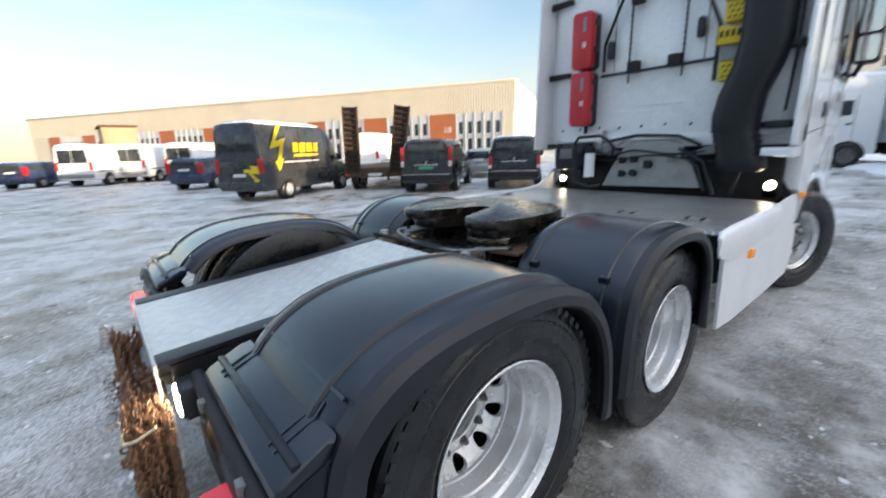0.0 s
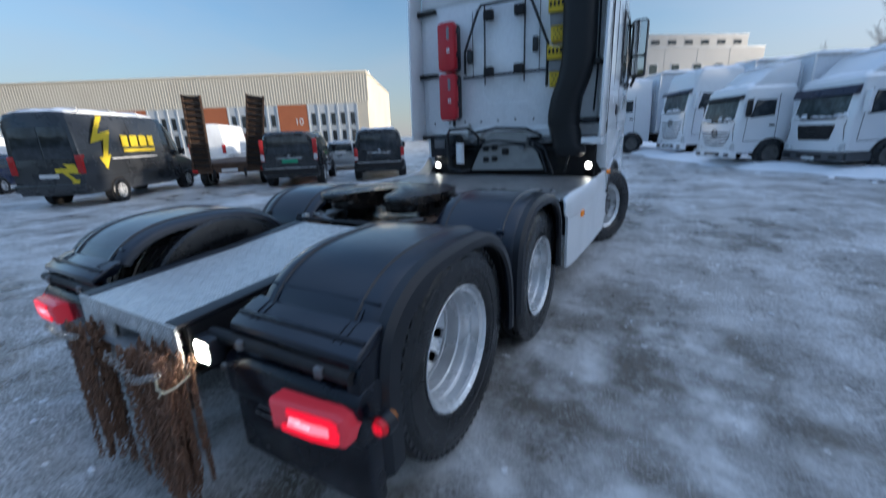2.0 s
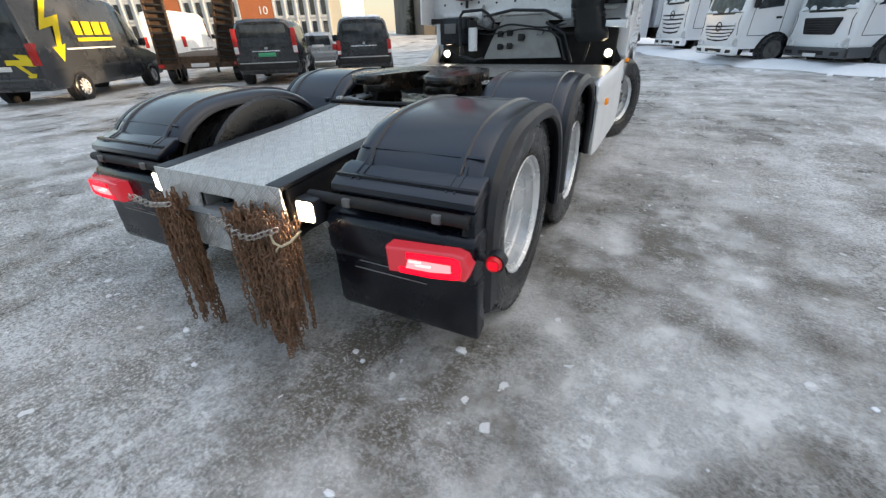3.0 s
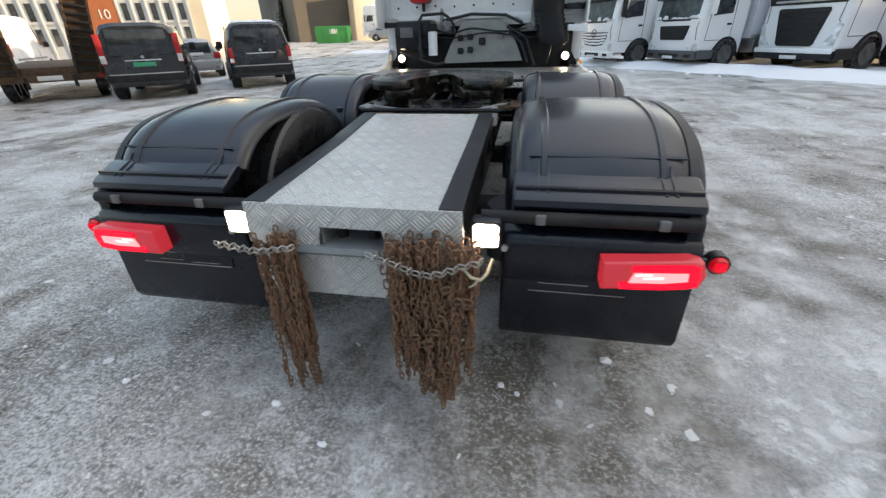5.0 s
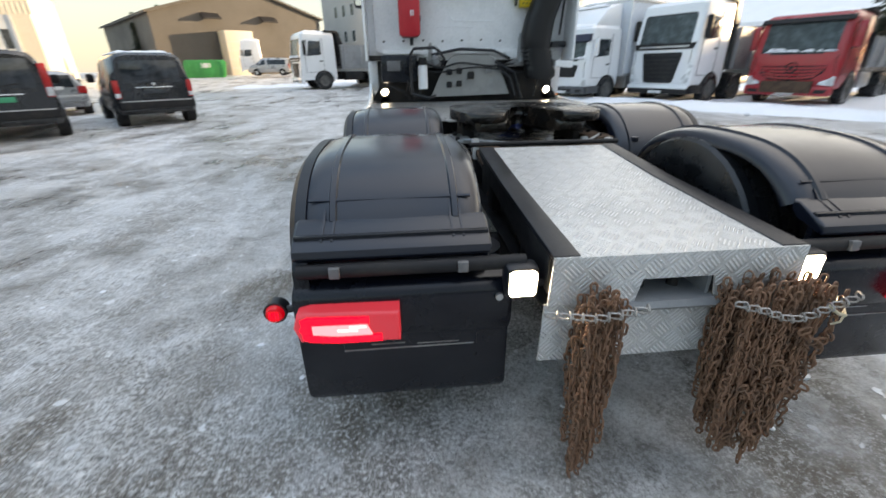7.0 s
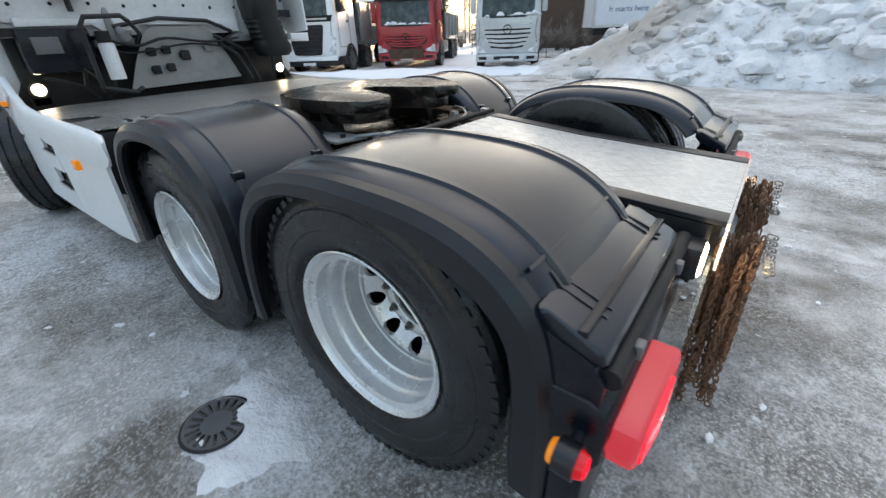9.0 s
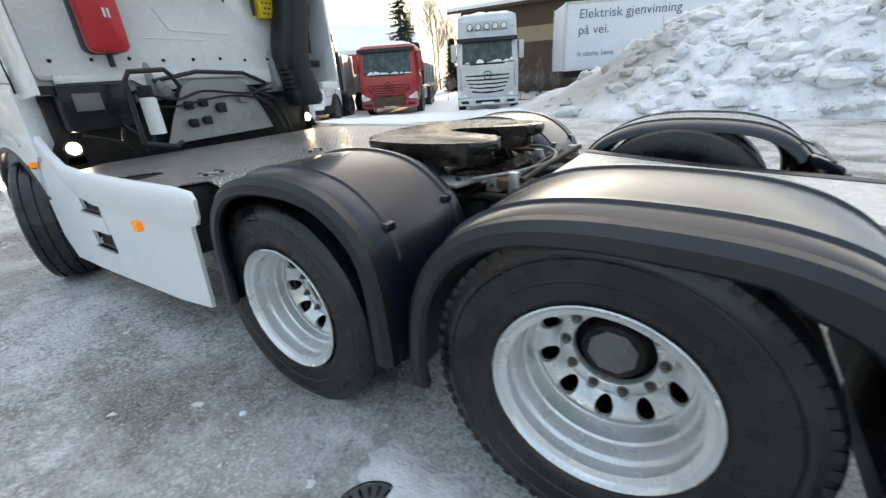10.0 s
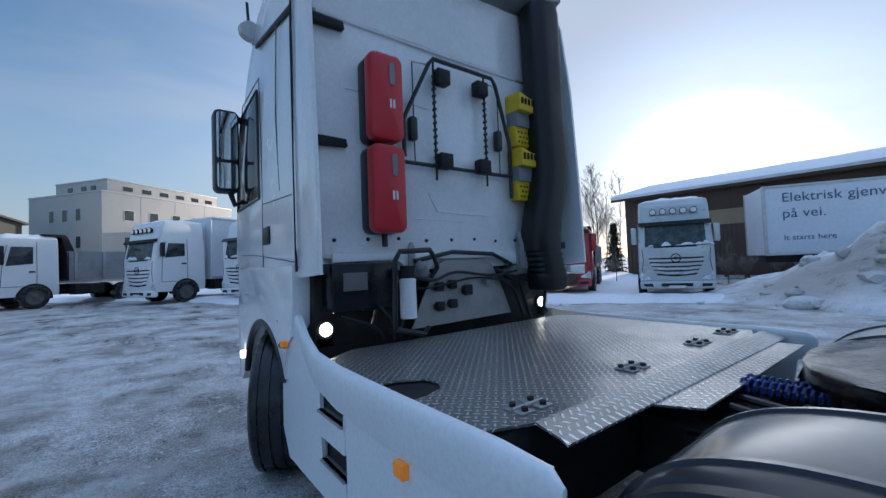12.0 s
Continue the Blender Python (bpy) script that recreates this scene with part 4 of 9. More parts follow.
    lamp = part("tail_lamp", bm, M["lens_dull"], truck, "red and clear tail lamp, lit")
    lamp.matrix_basis = Matrix.Translation((0, 0, 0.66)) @ lamp_m @ Matrix.Diagonal((1.0, 1.0, 0.86, 1.0)) @ Matrix.Translation((-s * 0.96, 0, -0.66))
    lens_plate("light_guide", [(0.905, 0.707), (1.0, 0.709), (1.085, 0.710), (1.108, 0.700), (1.106, 0.677), (1.0, 0.683), (0.905, 0.682)], -0.8085, "lamp_red", "glowing red light guide")
    lens_plate("light_guide", [(0.87, 0.636), (1.0, 0.637), (1.106, 0.642), (1.106, 0.622), (1.085, 0.612), (1.0, 0.609), (0.87, 0.609)], -0.8085, "lamp_red", "glowing red light guide")
    lens_plate("light_guide", [(1.075, 0.642), (1.106, 0.642), (1.114, 0.66), (1.106, 0.677), (1.075, 0.68)], -0.8085, "lamp_red", "glowing red light guide")
    lens_plate("light_bar", [(0.915, 0.682), (1.0, 0.683), (1.075, 0.68), (1.075, 0.642), (1.0, 0.637), (0.898, 0.636)], -0.8078, "lens_pink", "pale bright light bar")
    for x0_, x1_, z0_ in ((0.915, 0.965, 0.668), (0.94, 1.0, 0.655)):
        lens_plate("bright_spot", [(x0_, z0_ + 0.006), (x1_, z0_ + 0.009), (x1_, z0_), (x0_, z0_ - 0.002)], -0.8088, "lens_hot", "white hot streak of light")
    # side marker on a rubber arm
    bm = B()
    tube(bm, [(s * 1.15, -0.71, 0.668), (s * 1.215, -0.712, 0.666)], 0.013, 8)
    arm = part("marker_arm", bm, M["fender_edge"], truck, "black rubber marker lamp arm")
    bm = B()
    tube(bm, [(s * 1.24, -0.69, 0.665), (s * 1.24, -0.732, 0.665)], 0.036, 18)
    part("marker_housing", bm, M["fender_edge"], arm)
    bm = B()
    tube(bm, [(s * 1.24, -0.731, 0.665), (s * 1.24, -0.748, 0.665)], [0.03, 0.024], 18)
    part("marker_lens", bm, M["marker_red"], arm, "round dark red marker lens")
    for k in range(4):
        bm = B()
        tube(bm, [(s * 1.24 - 0.012 + 0.008 * k, -0.7485, 0.652), (s * 1.24 - 0.012 + 0.008 * k, -0.7485, 0.678)], 0.0025, 5)
        part("marker_glow", bm, M["lamp_red"], arm)
    bm = B()
    tube(bm, [(s * 1.24, -0.691, 0.665), (s * 1.24, -0.677, 0.665)], [0.03, 0.024], 18)
    part("marker_lens", bm, M["amber"], arm, "amber marker lens")
    # reversing work lamp beside the deck
    bm = B()
    box(bm, (s * 0.471 - 0.052, -0.802, 0.706), (s * 0.471 + 0.052, -0.73, 0.812), 0.014)
    work = part("work_lamp", bm, M["fender_edge"], truck, "black square work lamp")
    bm = B()
    box(bm, (s * 0.471 - 0.043, -0.808, 0.716), (s * 0.471 + 0.043, -0.79, 0.802), 0.012)
    part("lamp_glass", bm, M["lamp_white"], work, "glaring lit lamp glass")
    bm = B()
    tube(bm, [(s * 0.39, -0.76, 0.735), (s * 0.5, -0.75, 0.735)], 0.012, 8)
    part("lamp_bracket", bm, M["dark_metal"], work)

# chassis rails, cross members, axles
for s in (1, -1):
    bm = B()
    prism(bm, [(s * 0.31, 0.62), (s * 0.378, 0.62), (s * 0.378, 0.632), (s * 0.322, 0.632), (s * 0.322, 0.838), (s * 0.378, 0.838), (s * 0.378, 0.85), (s * 0.31, 0.85)], "y", -0.78, 5.0)
    part("chassis_rail", bm, M["dark_metal"], truck, "black steel chassis rail")
    for y0 in (-0.3, 0.35, 0.9, 1.6):
        for dy in (0, 0.07):
            for dz in (0.68, 0.8):
                bm = B()
                tube(bm, [(s * 0.32, y0 + dy, dz), (s * 0.342, y0 + dy, dz)], 0.014, 6)
                part("bolt", bm, M["rust"], truck, "rusty chassis bolt", crease=20)
    for y0, z0 in ((0.0, 0.53), (1.345, 0.465)):
        bm = B()
        lathe_x(bm, [(-0.12, 0.0), (-0.12, 0.11), (0.12, 0.11), (0.12, 0.0)], 20)
        ob = part("air_bellow", bm, M["fender_edge"], truck, "black rubber air spring")
        ob.matrix_basis = pose(s * 0.55, y0 - 0.35, z0 + 0.05, 0, 90, 0)
for y0 in (-0.45, 0.2, 0.75, 1.75, 2.6):
    bm = B()
    box(bm, (-0.37, y0 - 0.05, 0.66), (0.37, y0 + 0.05, 0.82), 0.01)
    part("cross_member", bm, M["dark_metal"], truck, "black chassis cross member")
for y0, z0 in ((0.0, 0.53), (1.345, 0.465), (4.42, 0.485)):
    bm = B()
    tube(bm, [(-0.75, y0, z0), (-0.3, y0, z0), (0.3, y0, z0), (0.75, y0, z0)], [0.075, 0.07, 0.07, 0.075], 14)
    if y0 == 1.345:
        tube(bm, [(-0.22, y0, z0), (-0.1, y0, z0), (0.1, y0, z0), (0.22, y0, z0)], [0.08, 0.2, 0.2, 0.08], 18)
    part("axle", bm, M["dark_metal"], truck, "dirty black axle")

# rear deck: two tread plates with a kink, dark edge strips, and the hanging end plate
bm = B()
prism(bm, [(-0.832, 0.857), (-0.12, 0.896), (0.42, 0.945), (0.42, 0.938), (-0.12, 0.889), (-0.832, 0.85)], "x", -0.34, 0.34)
part("deck_plate", bm, M["plate"], truck, "sloping aluminium tread plate deck")
for s in (1, -1):
    bm = B()
    prism(bm, [(-0.832, 0.8615), (-0.12, 0.9005), (0.42, 0.9495), (0.42, 0.93), (-0.12, 0.881), (-0.832, 0.842)], "x", s * 0.315, s * 0.396, 0.003)
    part("deck_edge", bm, M["fender_edge"], truck, "dark rubber deck edge strip")
    bm = B()
    prism(bm, [(-0.80, 0.84), (-0.12, 0.88), (0.42, 0.93), (0.42, 0.86), (-0.80, 0.72)], "x", s * 0.38, s * 0.394)
    part("deck_side", bm, M["dark_metal"], truck, "black deck side plate")
bm = B()
prism(bm, [(-0.396, 0.858), (0.396, 0.858), (0.403, 0.70), (0.13, 0.70), (0.115, 0.775), (-0.115, 0.775), (-0.13, 0.70), (-0.403, 0.70)], "y", -0.842, -0.833)
apron = part("end_plate", bm, M["plate"], truck, "aluminium tread plate tail panel")
bm = B()
prism(bm, [(-0.405, 0.69), (0.405, 0.69), (0.411, 0.48), (-0.411, 0.48)], "y", -0.824, -0.814)
part("lower_plate", bm, M["plate"], apron, "hanging aluminium lower plate")
# towing jaw pocket behind the end plate, and its grey bar
bm = B()
for lo, hi in (((-0.115, -0.82, 0.765), (0.115, -0.68, 0.775)), ((-0.125, -0.82, 0.69), (-0.113, -0.68, 0.775)), ((0.113, -0.82, 0.69), (0.125, -0.68, 0.775)), ((-0.125, -0.69, 0.66), (0.125, -0.68, 0.775))):
    box(bm, lo, hi)
pocket = part("tow_pocket", bm, M["grey_plastic"], truck, "grey steel towing pocket")
bm = B()
prism(bm, [(-0.85, 0.70), (-0.70, 0.70), (-0.70, 0.66), (-0.84, 0.66), (-0.86, 0.68)], "x", -0.30, 0.15, 0.006)
part("tow_sill", bm, M["grey_plastic"], pocket, "worn grey steel sill")
for xx in (-0.07, 0.05):
    bm = B()
    tube(bm, [(xx, -0.75, 0.695), (xx, -0.75, 0.755)], [0.02, 0.012], 10)
    part("tow_pin", bm, M["dark_metal"], pocket)

# fifth wheel coupling on its mounting
HALF = [(0.0, 1.77), (0.2, 1.745), (0.36, 1.66), (0.455, 1.5), (0.49, 1.28), (0.478, 1.06), (0.44, 0.9), (0.385, 0.815), (0.29, 0.79), (0.2, 0.83), (0.17, 0.9), (0.09, 1.15), (0.058, 1.25)]
half = smooth_arc(HALF, 3) + [(0.056 * math.cos(math.pi * k / 12), 1.262 + 0.056 * math.sin(math.pi * k / 12)) for k in range(7)]
half = [(x, 0.66 + (y - 0.79) * 0.86) for x, y in half]
outline = half + [(-x, y) for x, y in half[::-1][1:-1]]
bm = B()
prism(bm, outline, "z", 1.045, 1.105, 0.02)
under = [(x * 0.86, 1.09 + (y - 1.09) * 0.88) for x, y in outline]
prism(bm, under, "z", 0.985, 1.05, 0.012)
coupling = part("fifth_wheel", bm, M["grease"], truck, "greasy black fifth wheel coupling plate")
for s in (1, -1):
    bm = B()
    prism(bm, [(0.88, 0.88), (1.28, 0.88), (1.18, 1.05), (0.98, 1.05)], "x", s * 0.34, s * 0.42, 0.006)
    part("coupling_bracket", bm, M["dark_metal"], coupling, "black coupling bracket")
bm = B()
box(bm, (-0.5, 0.74, 0.872), (0.5, 1.42, 0.888), 0.004)
part("mounting_plate", bm, M["grease"], coupling, "greasy mounting plate")
bm = B()
tube(bm, [(0.36, 1.3, 1.035), (0.62, 1.42, 1.03), (0.86, 1.44, 1.03), (0.89, 1.47, 1.03), (0.84, 1.49, 1.03)], 0.012, 8)
part("release_lever", bm, M["dark_metal"], coupling)
for s in (1, -1):
    bm = B()
    prism(bm, [(0.30, 0.885), (0.62, 0.945), (0.62, 0.90), (0.30, 0.872)], "x", s * 0.25, s * 0.40, 0.005)
    part("ramp_plate", bm, M["rust"], truck, "rusty brown coupling ramp")
bm = B()
tube(bm, [(-0.44, 0.48, 0.955), (-0.1, 0.49, 0.955), (0.44, 0.48, 0.955)], 0.013, 8)
tube(bm, [(-0.40, 0.56, 0.93), (0.1, 0.55, 0.95), (0.42, 0.58, 0.93)], 0.010, 8)
part("cross_pipe", bm, M["dark_metal"], truck, "black air pipes across the chassis")
for k, (x0, y0, x1, y1) in enumerate(((-0.3, 0.45, -0.2, 1.7), (-0.15, 0.45, -0.05, 1.75), (0.2, 0.5, 0.1, 1.72))):
    bm = B()
    tube(bm, [(x0, y0, 0.86), ((x0 + x1) / 2 + 0.06, (y0 + y1) / 2, 0.84), (x1, y1, 0.9)], 0.016, 8)
    part("air_hose", bm, M["fender_edge"], truck, "black air hose")
# brackets, valves and a small tank between the chassis rails
for x0, y0, h in ((-0.40, 0.52, 0.11), (0.40, 0.5, 0.1), (-0.34, 0.66, 0.07), (0.33, 0.68, 0.08)):
    bm = B()
    prism(bm, [(y0 - 0.035, 0.87), (y0 + 0.035, 0.87), (y0 + 0.03, 0.87 + h), (y0 - 0.01, 0.87 + h)], "x", x0 - 0.02, x0 + 0.02, 0.004)
    bracket = part("chassis_bracket", bm, M["zinc"], truck, "grey steel chassis bracket")
    bm = B()
    tube(bm, [(x0 - 0.026, y0, 0.9), (x0 + 0.026, y0, 0.9)], 0.011, 6)
    part("bolt", bm, M["rust"], bracket, crease=20)
for x0, y0, r in ((-0.18, 0.58, 0.045), (0.16, 0.62, 0.04), (-0.05, 0.68, 0.035)):
    bm = B()
    tube(bm, [(x0, y0, 0.74), (x0, y0, 0.80), (x0, y0, 0.82), (x0, y0, 0.87)], [r, r, r * 0.55, r * 0.5], 12)
    part("air_valve", bm, M["zinc"] if x0 < 0 else M["dark_metal"], truck, "small air valve", crease=30)
bm = B()
tube(bm, [(-0.27, 1.52, 0.76), (-0.26, 1.52, 0.76), (0.26, 1.52, 0.76), (0.27, 1.52, 0.76)], [0.05, 0.09, 0.09, 0.05], 16)
part("air_tank", bm, M["dark_metal"], truck, "black air tank", crease=40)
# hose that hangs across between the deck and the coupling, and the worn plates beside it
bm = B()
tube(bm, smooth_line([(-0.44, 0.72, 0.945), (-0.40, 0.64, 0.955), (-0.2, 0.57, 0.945), (0.05, 0.53, 0.938), (0.28, 0.57, 0.945), (0.42, 0.70, 0.955), (0.47, 0.80, 0.945)]), 0.0085, 8)
part("cross_hose", bm, M["grey_plastic"], truck, "grey air hose hanging across the frame")
for s in (1, -1):
    bm = B()
    prism(bm, [(s * 0.385, 0.70), (s * 0.55, 0.74), (s * 0.54, 1.0), (s * 0.39, 1.04)], "z", 0.925, 0.94, 0.003)
    mount = part("mount_plate", bm, M["panel_grey" if s < 0 else "rust"], truck, "worn steel mounting plate")
    for yy in (0.78, 0.95):
        bm = B()
        tube(bm, [(s * 0.47, yy, 0.938), (s * 0.47, yy, 0.955)], 0.015, 6)
        part("bolt", bm, M["dark_metal"], mount, crease=20)
# blue coiled hoses behind the catwalk
for x0 in (0.02, 0.1):
    bm = B()
    pts = [(x0 + 0.028 * math.cos(k * 0.9), 1.42 + 0.0035 * k, 0.93 + 0.028 * math.sin(k * 0.9)) for k in range(90)]
    tube(bm, pts, 0.006, 5)
    part("coiled_hose", bm, M["blue_spring"], truck, "blue coiled hose")

# catwalk of tread plate, with notches at its edges and a folded rear lip
bm = B()
walk_outline = [(-1.19, 3.22), (-1.19, 2.66), (-1.08, 2.64), (-0.98, 2.58), (-0.96, 2.5), (-1.0, 2.43), (-1.10, 2.39), (-1.19, 2.38), (-1.19, 2.02), (-1.0, 1.95), (1.0, 1.95), (1.19, 2.02), (1.19, 3.22), (0.95, 3.40), (-0.95, 3.40)]
prism(bm, walk_outline, "z", 0.972, 0.98)
catwalk = part("catwalk", bm, M["plate_dirty"], truck, "aluminium tread plate catwalk behind the cab")
bm = B()
prism(bm, [(1.951, 0.9815), (1.86, 0.962), (1.835, 0.95), (1.835, 0.942), (1.86, 0.954), (1.951, 0.973)], "x", -1.0, 1.17)
part("catwalk_lip", bm, M["plate_dirty"], catwalk, "sloping tread plate lip")
bm = B()
prism(bm, [(-0.5, 1.836), (1.0, 1.836), (1.0, 1.72), (-0.42, 1.70)], "z", 0.937, 0.945)
part("catwalk_extension", bm, M["plate_dirty"], catwalk, "tread plate extension")
for xx, yy in ((-0.92, 2.05), (-0.22, 2.06), (0.5, 2.07), (0.95, 2.08)):
    bm = B()
    for dx in (-0.045, 0.045):
        box(bm, (xx + dx - 0.03, yy - 0.045, 0.981), (xx + dx + 0.03, yy + 0.045, 0.988), 0.002)
    tube(bm, [(xx - 0.075, yy, 0.99), (xx + 0.075, yy, 0.99)], 0.007, 8)
    hinge = part("hinge", bm, M["panel_grey"], catwalk, "small bolted hinge", crease=25)
    for dx in (-0.045, 0.045):
        for dy in (-0.027, 0.027):
            bm = B()
            tube(bm, [(xx + dx, yy + dy, 0.987), (xx + dx, yy + dy, 1.0)], 0.013, 6)
            part("bolt", bm, M["dark_metal"], hinge, "dark bolt head", crease=25)
bm = B()
box(bm, (-1.15, 1.98, 0.60), (1.15, 3.35, 0.965), 0.03)
part("under_tray", bm, M["dark_metal"], truck, "black tanks under the catwalk")

# white side panels with two openings and an amber lamp each
def side_skirt(s):
    bm = B()
    x = s * 1.20
    pts = [(1.74, 0.985), (1.80, 0.80), (1.86, 0.36), (2.2, 0.32), (3.2, 0.285), (3.83, 0.28), (3.92, 0.45), (3.93, 1.06), (3.84, 1.16), (3.58, 1.20), (3.45, 1.09), (3.3, 1.02), (3.0, 0.99), (2.3, 0.985)]
    if s > 0:
        # this side stays low beside the lamp
        pts = pts[:7] + [(3.93, 1.0), (3.84, 1.02), (3.58, 1.015), (3.45, 1.005), (3.3, 1.0)] + pts[12:]
    holes = [(2.93, 0.735, 3.25, 0.855), (2.92, 0.49, 3.22, 0.605)] if s < 0 else []
    # build as vertical strips so that the openings go through
    ys = sorted({p[0] for p in pts} | {h[0] for h in holes} | {h[2] for h in holes})
    def zrange(y):
        lo, hi = 9, -9
        n = len(pts)
        for i in range(n):
            (y0, z0), (y1, z1) = pts[i], pts[(i + 1) % n]
            if min(y0, y1) - 1e-9 <= y <= max(y0, y1) + 1e-9:
                zz = [z0, z1] if abs(y1 - y0) < 1e-9 else [z0 + (z1 - z0) * (y - y0) / (y1 - y0)]
                lo, hi = min(lo, *zz), max(hi, *zz)
        return lo, hi
    t = s * 0.02
    def bulge(y, z):
        return s * (0.012 * math.sin(min(1, max(0, (z - 0.3) / 0.7)) * math.pi))
    def slab(y0, y1, za, zb):
        q = [(y0, za[0]), (y1, za[1]), (y1, zb[1]), (y0, zb[0])]
        out = [bm.verts.new((x + bulge(*p), *p)) for p in q]
        inn = [bm.verts.new((x + bulge(*p) - t, *p)) for p in q]
        bm.faces.new(out)
        bm.faces.new(inn)
        ring_faces(bm, out, inn)
    for y0, y1 in zip(ys, ys[1:]):
        a, b = zrange(y0 + 1e-6), zrange(y1 - 1e-6)
        cut = sorted((h[1], h[3]) for h in holes if h[0] - 1e-6 <= y0 and y1 <= h[2] + 1e-6)
        lo = (a[0], b[0])
        for c0, c1 in cut:
            slab(y0, y1, lo, (c0, c0))
            lo = (c1, c1)
        slab(y0, y1, lo, (a[1], b[1]))
    bmesh.ops.remove_doubles(bm, verts=bm.verts[:], dist=0.0004)
    inner = [f for f in bm.faces if all(len(e.link_faces) > 2 for e in f.edges)]
    bmesh.ops.delete(bm, geom=inner, context="FACES_ONLY")
    ob = part("side_panel", bm, M["panel_white"], truck, "white plastic side panel", crease=25)
    for h in holes:
        bm = B()
        box(bm, (min(x - s * 0.03, x - s * 0.24), h[0] - 0.02, h[1] - 0.02), (max(x - s * 0.03, x - s * 0.24), h[2] + 0.02, h[3] + 0.02))
        part("panel_recess", bm, M["dark_metal"], ob, "dark step recess")
        bm = B()
        prism(bm, [(h[0], h[1]), (h[2], h[1]), (h[2], h[1] - 0.014), (h[0], h[1] - 0.014)], "x", x - s * 0.03, x + s * 0.018)
        part("step_edge", bm, M["alu"], ob, "thin metal step edge")
    bm = B()
    box(bm, (min(x, x + s * 0.03), 2.365, 0.712), (max(x, x + s * 0.026), 2.435, 0.768), 0.006)
    part("side_marker", bm, M["amber"], ob, "amber side marker lamp")
    # rounded shoulder that climbs over the catwalk's edge
    bm = B()
    spine = [(1.70, 0.955, 0.0), (1.74, 0.985, 0.6), (1.9, 0.992, 1.0), (2.4, 0.99, 1.0), (3.0, 0.994, 1.0), (3.3, 1.022, 0.8), (3.46, 1.092, 0.5), (3.6, 1.19, 0.3)]
    section = [(1.172, -0.012), (1.186, 0.006), (1.205, 0.006), (1.218, -0.006), (1.227, -0.03), (1.228, -0.075), (1.221, -0.14), (1.212, -0.2), (1.19, -0.2), (1.18, -0.05)]
    if s > 0:
        spine = spine[:5] + [(3.12, 0.98, 0.3)]
    loft(bm, [[Vector((s * (1.2 + (px - 1.2) * (0.35 + 0.65 * k)), y, z + pz * (0.4 + 0.6 * k))) for px, pz in section] for y, z, k in spine])
    part("panel_shoulder", bm, M["panel_white"], ob, "rounded white panel shoulder", crease=50)


side_skirt(1)
side_skirt(-1)

# ---- the cab ----
def rr_ring(z, x, y0, y1, r, seg=5):
    return [Vector((px, py, z)) for px, py in rounded(-x, y0, x, y1, r, seg)]


def cab_ring(z, x, y1, rf, y0=3.53, rb=0.07):
    """A cab outline with sharp rear and wide front corners."""
    out = []
    for cx, cy, a0, r in ((x - rf, y1 - rf, 0, rf), (-x + rf, y1 - rf, 90, rf), (-x + rb, y0 + rb, 180, rb), (x - rb, y0 + rb, 270, rb)):
        for k in range(7):
            a = radians(a0 + 15 * k)
            out.append(Vector((cx + r * math.cos(a), cy + r * math.sin(a), z)))
    return out


bm = B()
cab_rings = [cab_ring(1.44, 1.19, 5.7, 0.4), cab_ring(1.6, 1.215, 5.72, 0.4), cab_ring(2.2, 1.215, 5.68, 0.42), cab_ring(2.7, 1.205, 5.5, 0.42), cab_ring(3.2, 1.185, 5.28, 0.42), cab_ring(3.55, 1.165, 5.0, 0.42), cab_ring(3.78, 1.13, 4.6, 0.4), cab_ring(3.86, 1.05, 4.2, 0.25)]
loft(bm, cab_rings)
cab = part("cab", bm, M["truck_white"], truck, "tall white sleeper cab", crease=32)
